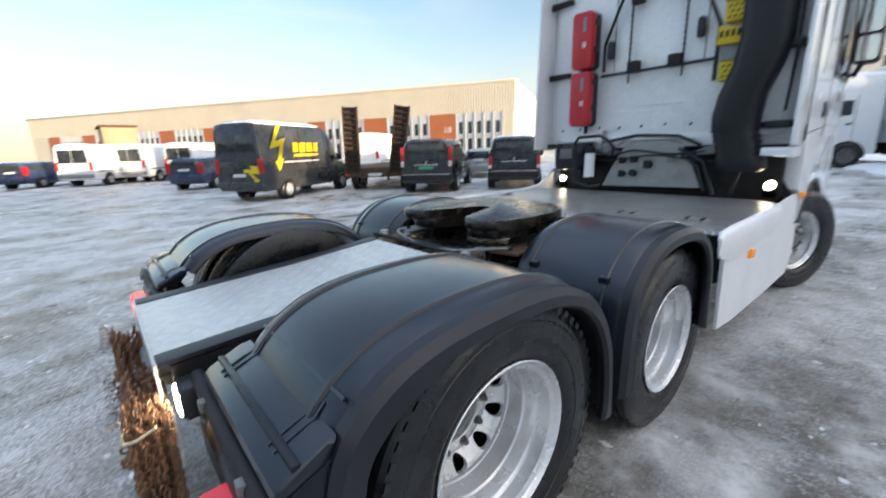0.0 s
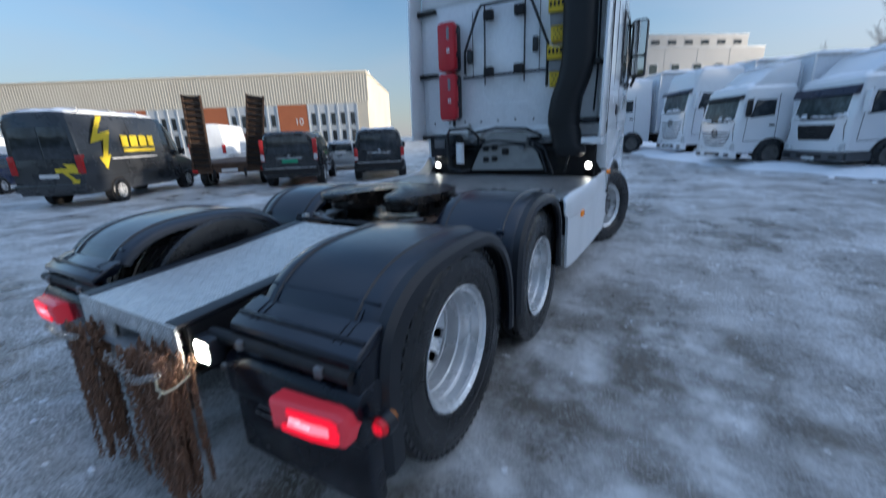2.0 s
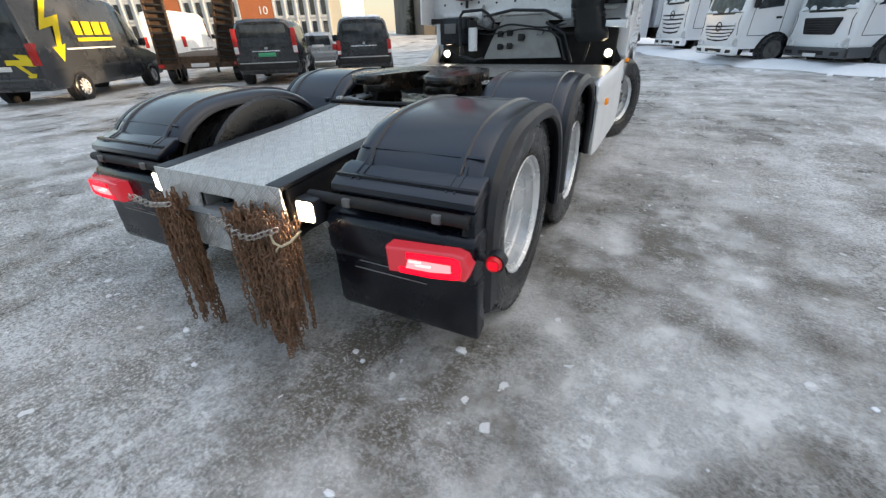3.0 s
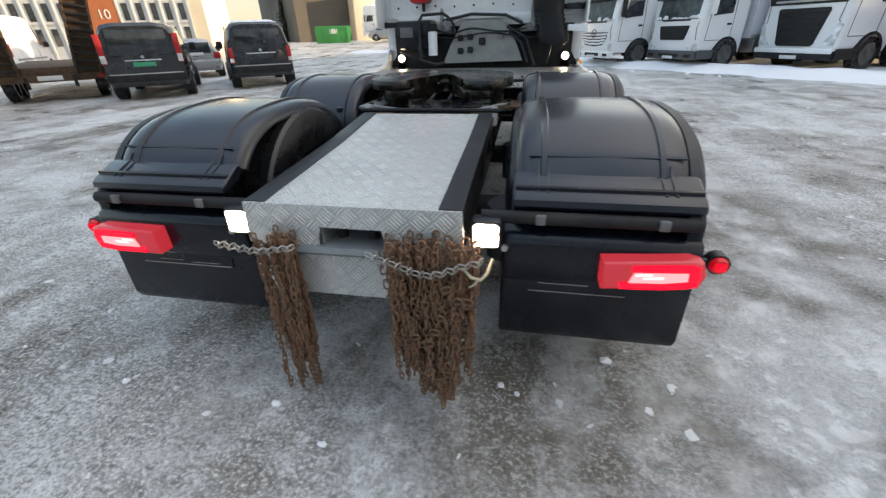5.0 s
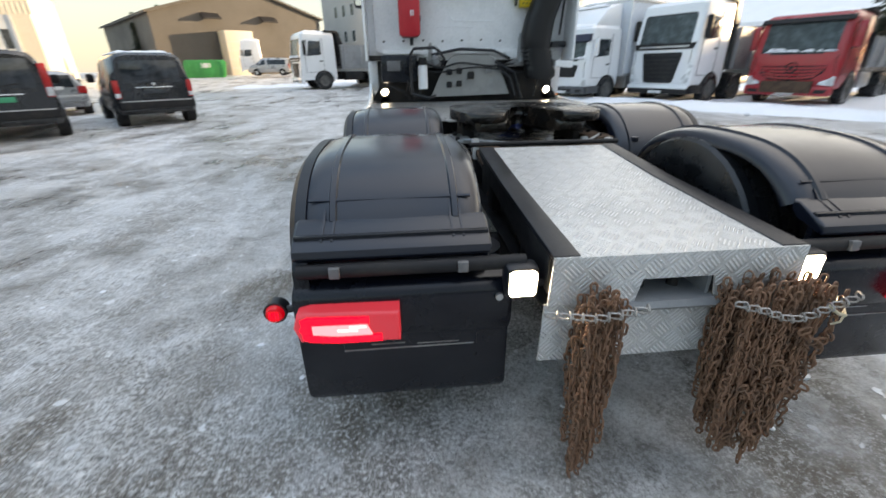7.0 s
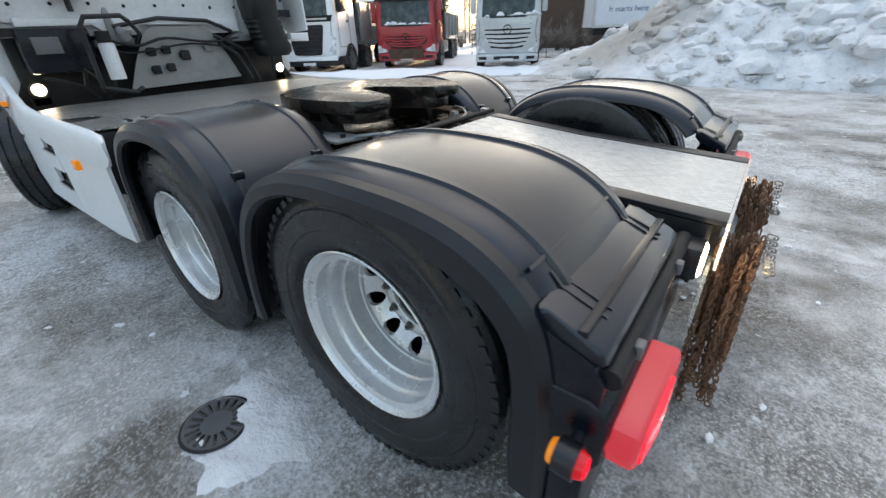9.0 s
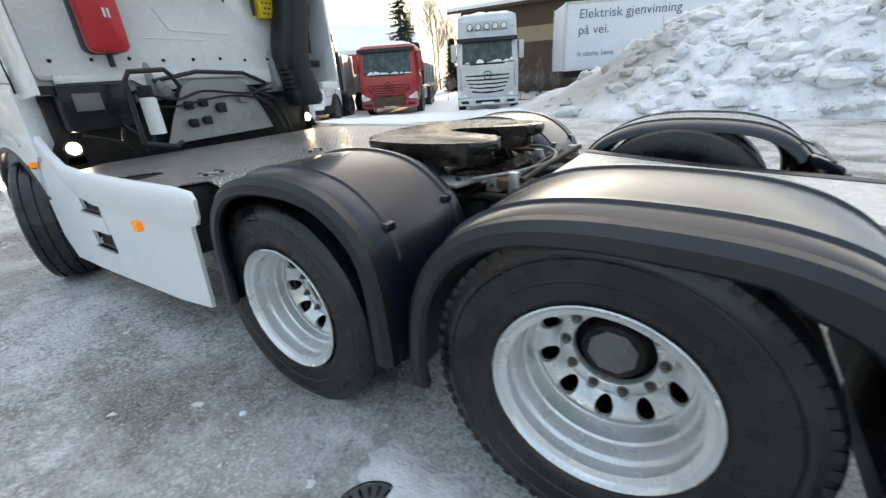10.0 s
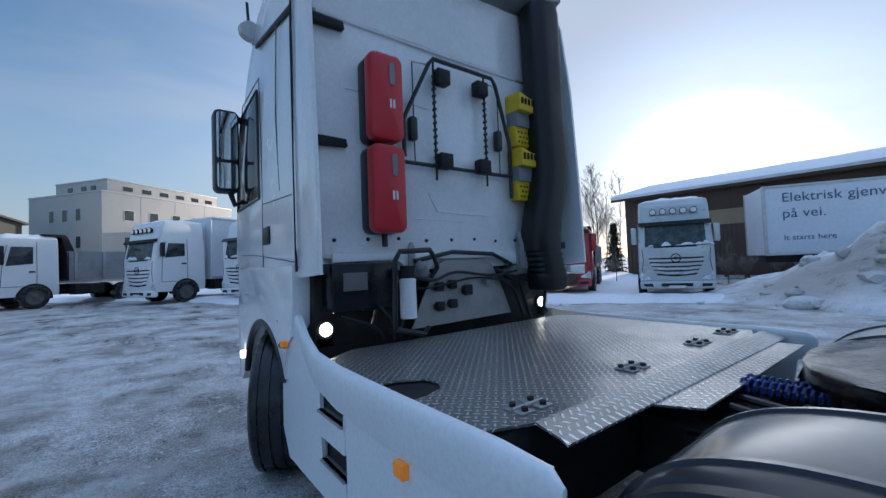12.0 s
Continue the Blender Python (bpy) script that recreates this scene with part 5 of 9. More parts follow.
# lower front corners and wheel arches
for s in (1, -1):
    bm = B()
    arch = [(3.66, 1.06), (3.64, 1.5), (5.3, 1.5), (5.32, 0.5), (5.2, 0.5)] + [(4.42 + 0.64 * math.cos(a), 0.5 + 0.60 * math.sin(a)) for a in (math.pi * (0.06 + 0.80 * k / 14) for k in range(15))] + [(3.80, 1.0)]
    prism(bm, arch, "x", s * 1.10, s * 1.215, 0.01)
    arch_ob = part("cab_lower_side", bm, M["truck_white"], cab, "white lower cab side with wheel arch")
    bm = B()
    pts = [(s * 1.2, 4.42 + 0.62 * math.cos(a), 0.5 + 0.585 * math.sin(a)) for a in (math.pi * (0.06 + 0.80 * k / 20) for k in range(21))]
    tube(bm, pts, 0.028, 8)
    part("arch_lip", bm, M["fender_edge"], cab, "black wheel arch lip")
    bm = B()
    tube(bm, [(s * 1.2, 3.84, 0.98), (s * 1.245, 3.80, 1.0)], 0.02, 8)
    part("arch_marker_base", bm, M["fender_edge"], cab)
    bm = B()
    box(bm, (s * 1.232 - 0.02, 3.76, 0.985), (s * 1.232 + 0.02, 3.82, 1.025), 0.008)
    part("arch_marker", bm, M["amber"], cab, "amber marker lamp")
    # low side lamp that shines beside the wheel
    bm = B()
    box(bm, (s * 1.22 - 0.035, 5.02, 0.72), (s * 1.22 + 0.035, 5.06, 0.78), 0.008)
    if s < 0:
        part("side_lamp", bm, M["lamp_white"], cab, "lit side lamp")
    else:
        bm.free()
    # side window, door seams, door pull
    bm = B()
    prism(bm, [(4.42, 2.05), (5.22, 2.05), (5.2, 2.35), (5.0, 2.82), (4.45, 2.86)], "x", s * 1.205, s * 1.222, 0.005)
    part("side_window", bm, M["glass"], cab, "dark cab side window")
    bm = B()
    tube(bm, [(s * 1.216, y, z) for y, z in ((4.40, 2.03), (5.24, 2.03), (5.22, 2.36), (5.01, 2.84), (4.43, 2.88), (4.40, 2.03))], 0.011, 6)
    part("window_seal", bm, M["fender_edge"], cab, "black rubber window seal")
    bm = B()
    tube(bm, [(s * 1.206, 3.575, z) for z in (1.46, 2.2, 2.9)] + [(s * 1.196, 3.575, 3.5)], 0.008, 6)
    part("body_gap", bm, M["dark_metal"], cab, "dark gap behind the cab side")
    for seam in ([(4.34, 1.5), (4.32, 2.1), (4.36, 2.95)], [(4.36, 2.95), (4.95, 2.93), (5.25, 2.3)], [(3.6, 1.93), (4.32, 1.97)], [(3.6, 1.52), (4.6, 1.60), (5.25, 1.62)], [(3.86, 2.0), (3.92, 2.5), (3.86, 3.1)]):
        bm = B()
        tube(bm, [(s * 1.2145, *p) for p in seam], 0.0045, 5)
        part("panel_seam", bm, M["cap_grey"], cab)
    bm = B()
    box(bm, (s * 1.218 - 0.012, 4.12, 1.66), (s * 1.218 + 0.012, 4.30, 1.79), 0.01)
    part("door_pull", bm, M["fender_edge"], cab, "black door pull")
    bm = B()
    prism(bm, [(3.6, 3.12), (4.5, 3.28), (4.5, 3.25), (3.6, 3.07)], "x", s * 1.185, s * 1.205, 0.004)
    part("roof_trim", bm, M["dark_metal"], cab, "dark roof side trim")
    # mirrors
    bm = B()
    tube(bm, [(s * 1.16, 5.05, 2.78), (s * 1.28, 5.02, 2.86), (s * 1.34, 5.0, 2.84)], 0.028, 8)
    arm = part("mirror_arm", bm, M["fender_edge"], cab, "black mirror arm")
    bm = B()
    tube(bm, [(s * 1.18, 5.05, 2.12), (s * 1.28, 5.02, 2.06), (s * 1.33, 5.0, 2.2)], 0.024, 8)
    part("mirror_arm", bm, M["fender_edge"], cab, "black mirror arm")
    bm = B()
    prism(bm, rounded(s * 1.345 - 0.10, 2.16, s * 1.345 + 0.10, 2.88, 0.05), "y", 4.95, 5.10, 0.03)
    part("mirror_housing", bm, M["fender_edge"], arm, "tall black mirror housing")
    bm = B()
    prism(bm, rounded(s * 1.345 - 0.08, 2.44, s * 1.345 + 0.08, 2.85, 0.03), "y", 4.943, 4.951)
    part("mirror_glass", bm, M["mirror"], arm, "tall mirror glass")
    bm = B()
    prism(bm, rounded(s * 1.345 - 0.08, 2.19, s * 1.345 + 0.08, 2.41, 0.03), "y", 4.943, 4.951)
    part("mirror_glass", bm, M["mirror"], arm, "wide angle mirror glass")
    # side wind deflectors beside the rear wall
    bm = B()
    prism(bm, [(3.56, 1.42), (3.20, 1.44), (3.23, 2.2), (3.27, 3.0), (3.34, 3.6), (3.40, 3.84), (3.56, 3.84)], "x", s * 1.18, s * 1.205, 0.008)
    dfl = part("wind_deflector", bm, M["truck_white"], cab, "white side wind deflector")
    for zz in (3.0, 2.25, 1.47) if s < 0 else (2.9, 2.2, 1.6):
        bm = B()
        prism(bm, [(s * 1.18, zz + 0.03), (s * 0.92, zz + 0.025), (s * 0.91, zz - 0.02), (s * 1.18, zz - 0.03)], "y", 3.44, 3.50, 0.006)
        part("deflector_bracket", bm, M["dark_metal"], dfl, "black deflector bracket")
bm = B()
prism(bm, [(1.0, 1.42), (1.21, 1.42), (1.21, 1.34), (1.0, 1.36)], "y", 3.22, 3.5, 0.01)
part("deflector_foot", bm, M["truck_white"], cab, "white deflector foot")

# rear wall: the main sheet with a pressed border, upper hood, lower folded edge
bm = B()
prism(bm, rounded(-1.10, 1.53, 1.10, 3.06, 0.05), "y", 3.492, 3.53, 0.01)
wall = part("cab_rear_wall", bm, M["truck_white"], cab, "white cab rear wall")
bm = B()
prism(bm, [(-1.10, 3.075), (1.10, 3.075), (1.10, 3.70), (0.6, 3.655), (0.0, 3.635), (-0.6, 3.655), (-1.10, 3.70)], "y", 3.485, 3.53, 0.01)
part("upper_wall", bm, M["truck_white"], cab, "white upper rear wall")
bm = B()
tube(bm, [(-1.08, 3.49, 3.065), (-0.3, 3.484, 3.055), (0.7, 3.49, 3.065)], 0.012, 6)
part("wall_seam", bm, M["panel_white"], wall)
bm = B()
rings = []
for k in range(21):
    x = -1.2 + 2.4 * k / 20
    z = 3.70 + 0.17 * (abs(x) / 1.2) ** 2.2
    rings.append([Vector((x, 3.53, z - 0.09)), Vector((x, 3.40, z - 0.03)), Vector((x, 3.33, z + 0.0)), Vector((x, 3.335, z + 0.03)), Vector((x, 3.7, z + 0.05)), Vector((x, 4.2, z + 0.03)), Vector((x, 4.2, z - 0.1))])
loft(bm, rings)
part("roof_hood", bm, M["grey_plastic"], cab, "grey curved roof deflector edge", crease=40)
for zz, x0, x1 in ((2.62, -0.9, -0.25), (1.80, -0.4, 0.1)):
    bm = B()
    tube(bm, [(x0, 3.49, zz), (x1, 3.49, zz - 0.005)], 0.004, 5)
    part("wall_seam", bm, M["panel_white"], wall)
bm = B()
tube(bm, [(-0.28, 3.489, 2.0), (-0.2, 3.489, 1.86), (0.12, 3.489, 1.85), (0.3, 3.489, 1.85)], 0.006, 5)
part("wall_seam", bm, M["panel_white"], wall)
for k in range(9):
    bm = B()
    xx = -1.0 + 0.23 * k
    tube(bm, [(xx, 3.494, 1.645 + 0.006 * (k % 3)), (xx, 3.486, 1.645 + 0.006 * (k % 3))], 0.013, 8)
    part("wall_hole", bm, M["dark_metal"], wall)
bm = B()
prism(bm, [(-1.02, 1.56), (1.05, 1.56), (1.05, 1.52), (0.72, 1.52), (0.66, 1.45), (0.50, 1.45), (0.44, 1.52), (-0.25, 1.52), (-0.30, 1.47), (-0.52, 1.47), (-0.57, 1.52), (-1.02, 1.50)], "y", 3.47, 3.52, 0.006)
part("wall_foot", bm, M["truck_white"], wall, "white folded lower edge")
# steel tongues, castings, cables and pipes in the gap under the cab
for xx, w0 in ((-0.46, 0.03), (0.62, 0.032)):
    bm = B()
    prism(bm, [(xx - w0, 1.40), (xx + w0, 1.40), (xx + w0 * 0.8, 1.60), (xx + w0 * 0.3, 1.63), (xx - w0 * 0.3, 1.63), (xx - w0 * 0.8, 1.60)], "y", 3.452, 3.468, 0.004)
    tongue = part("cab_tongue", bm, M["panel_grey"], truck, "grey steel cab bracket tongue")
    bm = B()
    prism(bm, [(xx - 0.15, 1.36), (xx + 0.15, 1.37), (xx + 0.16, 1.41), (xx + 0.05, 1.44), (xx - 0.06, 1.44), (xx - 0.15, 1.40)], "y", 3.42, 3.56, 0.012)
    part("casting", bm, M["cap_grey"], tongue, "grey cast cab mount")
for path, r in (([(-0.60, 3.44, 1.44), (-0.35, 3.40, 1.36), (-0.1, 3.42, 1.41), (0.3, 3.41, 1.37), (0.75, 3.45, 1.43)], 0.011), ([(-0.70, 3.46, 1.40), (-0.4, 3.43, 1.31), (0.1, 3.43, 1.36), (0.6, 3.42, 1.30), (0.86, 3.46, 1.36)], 0.008), ([(-0.58, 3.43, 1.42), (-0.57, 3.40, 1.2), (-0.62, 3.38, 1.02)], 0.014), ([(0.80, 3.44, 1.45), (0.84, 3.38, 1.25), (0.80, 3.38, 1.02)], 0.014), ([(-0.75, 3.40, 1.22), (-0.68, 3.37, 1.12), (-0.66, 3.38, 1.0)], 0.01), ([(-1.0, 3.41, 1.18), (-0.8, 3.38, 1.1), (-0.72, 3.4, 1.0)], 0.01)):
    bm = B()
    tube(bm, smooth_line(path), r, 8)
    part("cable", bm, M["duct_black"], truck, "black rubber cable under the cab")
bm = B()
box(bm, (-1.10, 3.6, 0.9), (1.10, 5.5, 1.46), 0.02)
part("engine_bay", bm, M["dark_metal"], truck, "dark engine bay under the cab")
bm = B()
box(bm, (-1.05, 3.42, 1.2), (-0.62, 3.6, 1.5), 0.02)
part("cab_support", bm, M["black_trim"], truck, "black cab support")
bm = B()
box(bm, (-0.98, 3.412, 1.33), (-0.82, 3.42, 1.44), 0.003)
part("type_plate", bm, M["cap_grey"], truck, "small metal type plate")

# ribs in the wall behind the rack: two red boxes, rack, wedges, air duct
def extinguisher_box(x, z):
    bm = B()
    prism(bm, rounded(x - 0.115, z, x + 0.115, z + 0.56, 0.05), "y", 3.40, 3.494, 0.012)
    body = part("extinguisher_box", bm, M["fender_edge"], truck, "red fire extinguisher box with black back")
    bm = B()
    prism(bm, rounded(x - 0.12, z + 0.002, x + 0.12, z + 0.562, 0.05), "y", 3.30, 3.402, 0.025)
    lid = part("lid", bm, M["red_box"], body, "red plastic lid")
    bm = B()
    prism(bm, rounded(x + 0.015, z + 0.36, x + 0.05, z + 0.50, 0.012), "y", 3.294, 3.305)
    part("sight_glass", bm, M["grey_plastic"], body, "grey sight glass")
    bm = B()
    box(bm, (x + 0.012, 3.2965, z + 0.21), (x + 0.026, 3.301, z + 0.265))
    box(bm, (x + 0.036, 3.2965, z + 0.21), (x + 0.05, 3.301, z + 0.265))
    part("pictogram", bm, M["white_plate"], body, "small white pictogram")
    for zz in (0.16, 0.42):
        bm = B()
        box(bm, (x + 0.11, 3.35, z + zz), (x + 0.13, 3.42, z + zz + 0.06), 0.008)
        part("latch", bm, M["fender_edge"], body)
    bm = B()
    tube(bm, [(x + 0.02, 3.44, z - 0.08), (x + 0.02, 3.44, z + 0.05)], 0.02, 8)
    part("box_bracket", bm, M["fender_edge"], body)


extinguisher_box(-0.695, 2.265)
extinguisher_box(-0.695, 1.68)

bm = B()
tube(bm, [(-0.50, 3.44, 2.22), (-0.50, 3.44, 2.48), (-0.30, 3.40, 2.90), (-0.26, 3.40, 2.95), (0.32, 3.40, 2.95), (0.36, 3.40, 2.90), (0.54, 3.44, 2.46), (0.54, 3.44, 2.0)], 0.016, 8)
rack = part("wall_rack", bm, M["fender_edge"], truck, "black tube rack on the cab wall")
bm = B()
tube(bm, [(-0.52, 3.43, 2.18), (0.54, 3.43, 2.18)], 0.015, 8)
part("rack_rail", bm, M["fender_edge"], rack)
for xx in (-0.23, 0.27):
    bm = B()
    tube(bm, [(xx, 3.44, 2.08), (xx, 3.44, 2.97)], 0.009, 6)
    for k in range(14):
        tube(bm, [(xx, 3.425, 2.2 + 0.05 * k), (xx, 3.455, 2.2 + 0.05 * k)], 0.012, 6)
    part("toothed_strap", bm, M["fender_edge"], rack)
for xx in (-0.40, 0.44):
    bm = B()
    tube(bm, [(xx, 3.462, 2.20), (xx, 3.462, 2.92), (xx + (0.12 if xx < 0 else -0.12), 3.462, 2.93)], 0.005, 5)
    part("thin_rod", bm, M["fender_edge"], rack)
for xx, zz in ((-0.17, 2.84), (0.21, 2.84), (-0.17, 2.22), (0.21, 2.22)):
    bm = B()
    box(bm, (xx - 0.055, 3.38, zz - 0.055), (xx + 0.055, 3.46, zz + 0.055), 0.006)
    part("rack_pad", bm, M["dark_metal"], rack, "black square pad")
for xx, zz in ((-0.43, 2.42), (0.40, 2.46)):
    bm = B()
    prism(bm, rounded(xx - 0.03, zz - 0.085, xx + 0.03, zz + 0.085, 0.02), "y", 3.41, 3.46, 0.008)
    part("rack_grip", bm, M["fender_edge"], rack, "black rubber grip")

# black air intake duct, with a bend and bellows
bm = B()
rings = []
duct = [(3.70, 0.90, 0.14, 3.34), (3.64, 0.90, 0.155, 3.34), (2.6, 0.905, 0.155, 3.33), (2.25, 0.91, 0.155, 3.32), (2.05, 0.87, 0.15, 3.32), (1.85, 0.80, 0.15, 3.32), (1.68, 0.775, 0.155, 3.33), (1.55, 0.775, 0.15, 3.33)]
z = 1.55
for k in range(10):
    duct.append((1.54 - 0.022 * k, 0.785 + 0.006 * k, 0.155 if k % 2 else 0.143, 3.33))
duct += [(1.31, 0.85, 0.16, 3.33), (1.25, 0.86, 0.155, 3.34), (1.22, 0.86, 0.12, 3.35)]
for zz, xc, w, y0 in duct:
    rings.append([Vector((xc + px, y0 + py, zz)) for px, py in rounded(-w * 1.12, -0.115, w * 1.12, 0.15, 0.11, 5)])
loft(bm, rings)
part("air_duct", bm, M["duct_black"], truck, "tall black air intake duct", crease=40)
bm = B()
for zz in (3.05, 2.2, 1.6):
    box(bm, (0.98, 3.36, zz - 0.03), (1.13, 3.44, zz + 0.03), 0.006)
tube(bm, [(1.09, 3.40, 3.3), (1.1, 3.36, 2.8), (1.1, 3.40, 2.1), (1.08, 3.42, 1.7)], 0.012, 6)
part("duct_clip", bm, M["fender_edge"], truck, "black duct clips and cable")

# socket panel, filter bottle, hose guard and lamps between cab and catwalk
bm = B()
prism(bm, [(-0.46, 1.03), (0.52, 1.05), (0.44, 1.24), (0.32, 1.46), (0.24, 1.50), (-0.16, 1.50), (-0.23, 1.46), (-0.36, 1.24)], "y", 3.485, 3.497)
panel = part("socket_panel", bm, M["panel_grey"], truck, "dull grey metal panel with trailer sockets")
for xx, zz, w in ((-0.235, 1.31, 0.034), (-0.115, 1.32, 0.034), (-0.235, 1.17, 0.034), (-0.115, 1.18, 0.034), (0.03, 1.27, 0.04), (0.25, 1.33, 0.038)):
    bm = B()
    tube(bm, [(xx, 3.486, zz), (xx, 3.455, zz)], w, 14)
    box(bm, (xx - w, 3.435, zz - w), (xx + w, 3.458, zz + w), 0.01)
    part("socket", bm, M["dark_metal"] if xx < 0.2 else M["grey_plastic"], panel, "black trailer socket with lid")
bm = B()
tube(bm, [(-0.56, 3.36, 1.13), (-0.56, 3.36, 1.38), (-0.56, 3.36, 1.40)], [0.055, 0.055, 0.03], 16)
bottle = part("filter_bottle", bm, M["panel_white"], truck, "white filter canister")
bm = B()
tube(bm, [(-0.56, 3.36, 1.39), (-0.56, 3.36, 1.47)], 0.048, 14)
part("filter_head", bm, M["dark_metal"], bottle)
bm = B()
tube(bm, [(-0.66, 3.44, 1.05), (-0.70, 3.30, 1.08), (-0.70, 3.28, 1.50), (-0.66, 3.28, 1.56), (-0.42, 3.30, 1.57), (-0.36, 3.34, 1.53)], 0.018, 8)
tube(bm, [(-0.70, 3.28, 1.08), (-0.5, 3.27, 1.03), (-0.42, 3.35, 1.05)], 0.018, 8)
part("hose_guard", bm, M["fender_edge"], truck, "black tube guard round the filter")
for pts in ([(-0.36, 3.34, 1.53), (-0.3, 3.38, 1.45), (-0.33, 3.42, 1.38)], [(0.35, 3.44, 1.36), (0.5, 3.42, 1.25), (0.58, 3.4, 1.03)], [(0.32, 3.44, 1.42), (0.55, 3.40, 1.30), (0.66, 3.4, 1.0)], [(-0.45, 3.44, 1.5), (-0.1, 3.46, 1.56), (0.3, 3.45, 1.54), (0.5, 3.44, 1.45)], [(-0.8, 3.5, 1.45), (-0.72, 3.45, 1.3), (-0.75, 3.5, 1.1)]):
    bm = B()
    tube(bm, pts, 0.016, 8)
    part("air_hose", bm, M["fender_edge"], truck, "black air hose")
for xx in (0.62, -0.42):
    bm = B()
    tube(bm, [(xx, 3.45, 1.72 if xx > 0 else 1.5), (xx + 0.01, 3.42, 1.6 if xx > 0 else 1.45), (xx + 0.03, 3.44, 1.42)], [0.02, 0.045, 0.05], 10)
    part("cab_damper", bm, M["grey_plastic"], truck, "grey cab damper")
for s in (1, -1):
    bm = B()
    tube(bm, [(s * 1.03, 3.62, 1.09), (s * 1.03, 3.585, 1.09)], [0.05, 0.06], 20)
    box(bm, (s * 1.03 - 0.06, 3.6, 0.97), (s * 1.03 + 0.06, 3.68, 1.04), 0.01)
    lamp = part("deck_lamp", bm, M["fender_edge"], truck, "round black deck lamp")
    bm = B()
    tube(bm, [(s * 1.03, 3.586, 1.09), (s * 1.03, 3.57, 1.09)], [0.043, 0.036], 20)
    part("lamp_glass", bm, M["lamp_deck"], lamp, "glaring lit lamp glass")
    bm = B()
    prism(bm, [(s * 0.95, 0.985), (s * 1.19, 0.985), (s * 1.16, 1.04), (s * 1.09, 1.16), (s * 0.98, 1.16)], "y", 3.64, 3.70, 0.008)
    part("lamp_bracket", bm, M["dark_metal"], lamp)
    bm = B()
    tube(bm, [(s * 1.2, 4.0, 1.13), (s * 1.1, 3.8, 1.12), (s * 1.05, 3.68, 1.12)], 0.022, 8)
    part("lamp_arm", bm, M["dark_metal"], lamp)
# round front mirror seen above the door
bm = B()
tube(bm, [(-1.1, 4.75, 3.28), (-1.2, 4.7, 3.45), (-1.22, 4.68, 3.72)], 0.012, 6)
stalk = part("mirror_stalk", bm, M["fender_edge"], cab)
bm = B()
tube(bm, [(-1.2, 4.70, 3.48), (-1.2, 4.65, 3.48)], [0.09, 0.075], 16)
part("round_mirror", bm, M["alu"], stalk, "small round mirror")

# wheel chocks in their holders on the wall
def wheel_chock(x, z):
    ob = thing("wheel_chock", pose(x, 3.415, z) @ Matrix.Diagonal((1.0, 0.9, 0.83, 1.0)), "yellow and grey wheel chock strapped to the cab wall", "wheel chock", "wheel chocks on the cab wall")
    bm = B()
    prism(bm, [(-0.09, 0.0), (0.09, 0.0), (0.10, 0.20), (-0.10, 0.20)], "y", -0.02, 0.085, 0.006)
    part("chock_body", bm, M["yellow"], ob, "yellow plastic chock body")
    bm = B()
    prism(bm, [(-0.095, 0.19), (0.095, 0.19), (0.105, 0.36), (-0.105, 0.36)], "y", -0.045, 0.085, 0.006)
    part("chock_middle", bm, M["grey_plastic"], ob, "grey worn chock side")
    bm = B()
    prism(bm, [(-0.11, 0.34), (0.11, 0.33), (0.135, 0.40), (0.12, 0.49), (0.03, 0.46), (-0.11, 0.52)], "y", -0.10, 0.085, 0.008)
    part("chock_top", bm, M["yellow"], ob, "yellow toothed chock top")
    for k in range(4):
        for j in range(3):
            xx = -0.06 + 0.04 * k + (0.02 if j % 2 else 0)
            bm = B()
            tube(bm, [(xx, -0.018, 0.04 + 0.05 * j), (xx, -0.024, 0.04 + 0.05 * j)], 0.011, 8)
            part("chock_hole", bm, M["dark_metal"], ob, "round black opening", crease=20)
    bm = B()
    for k in range(5):
        box(bm, (-0.09 + 0.042 * k, -0.112, 0.40), (-0.072 + 0.042 * k, -0.098, 0.46))
    part("chock_teeth", bm, M["dark_metal"], ob, "dark slots", crease=20)
    return ob


wheel_chock(0.675, 2.45)
wheel_chock(0.675, 1.985)

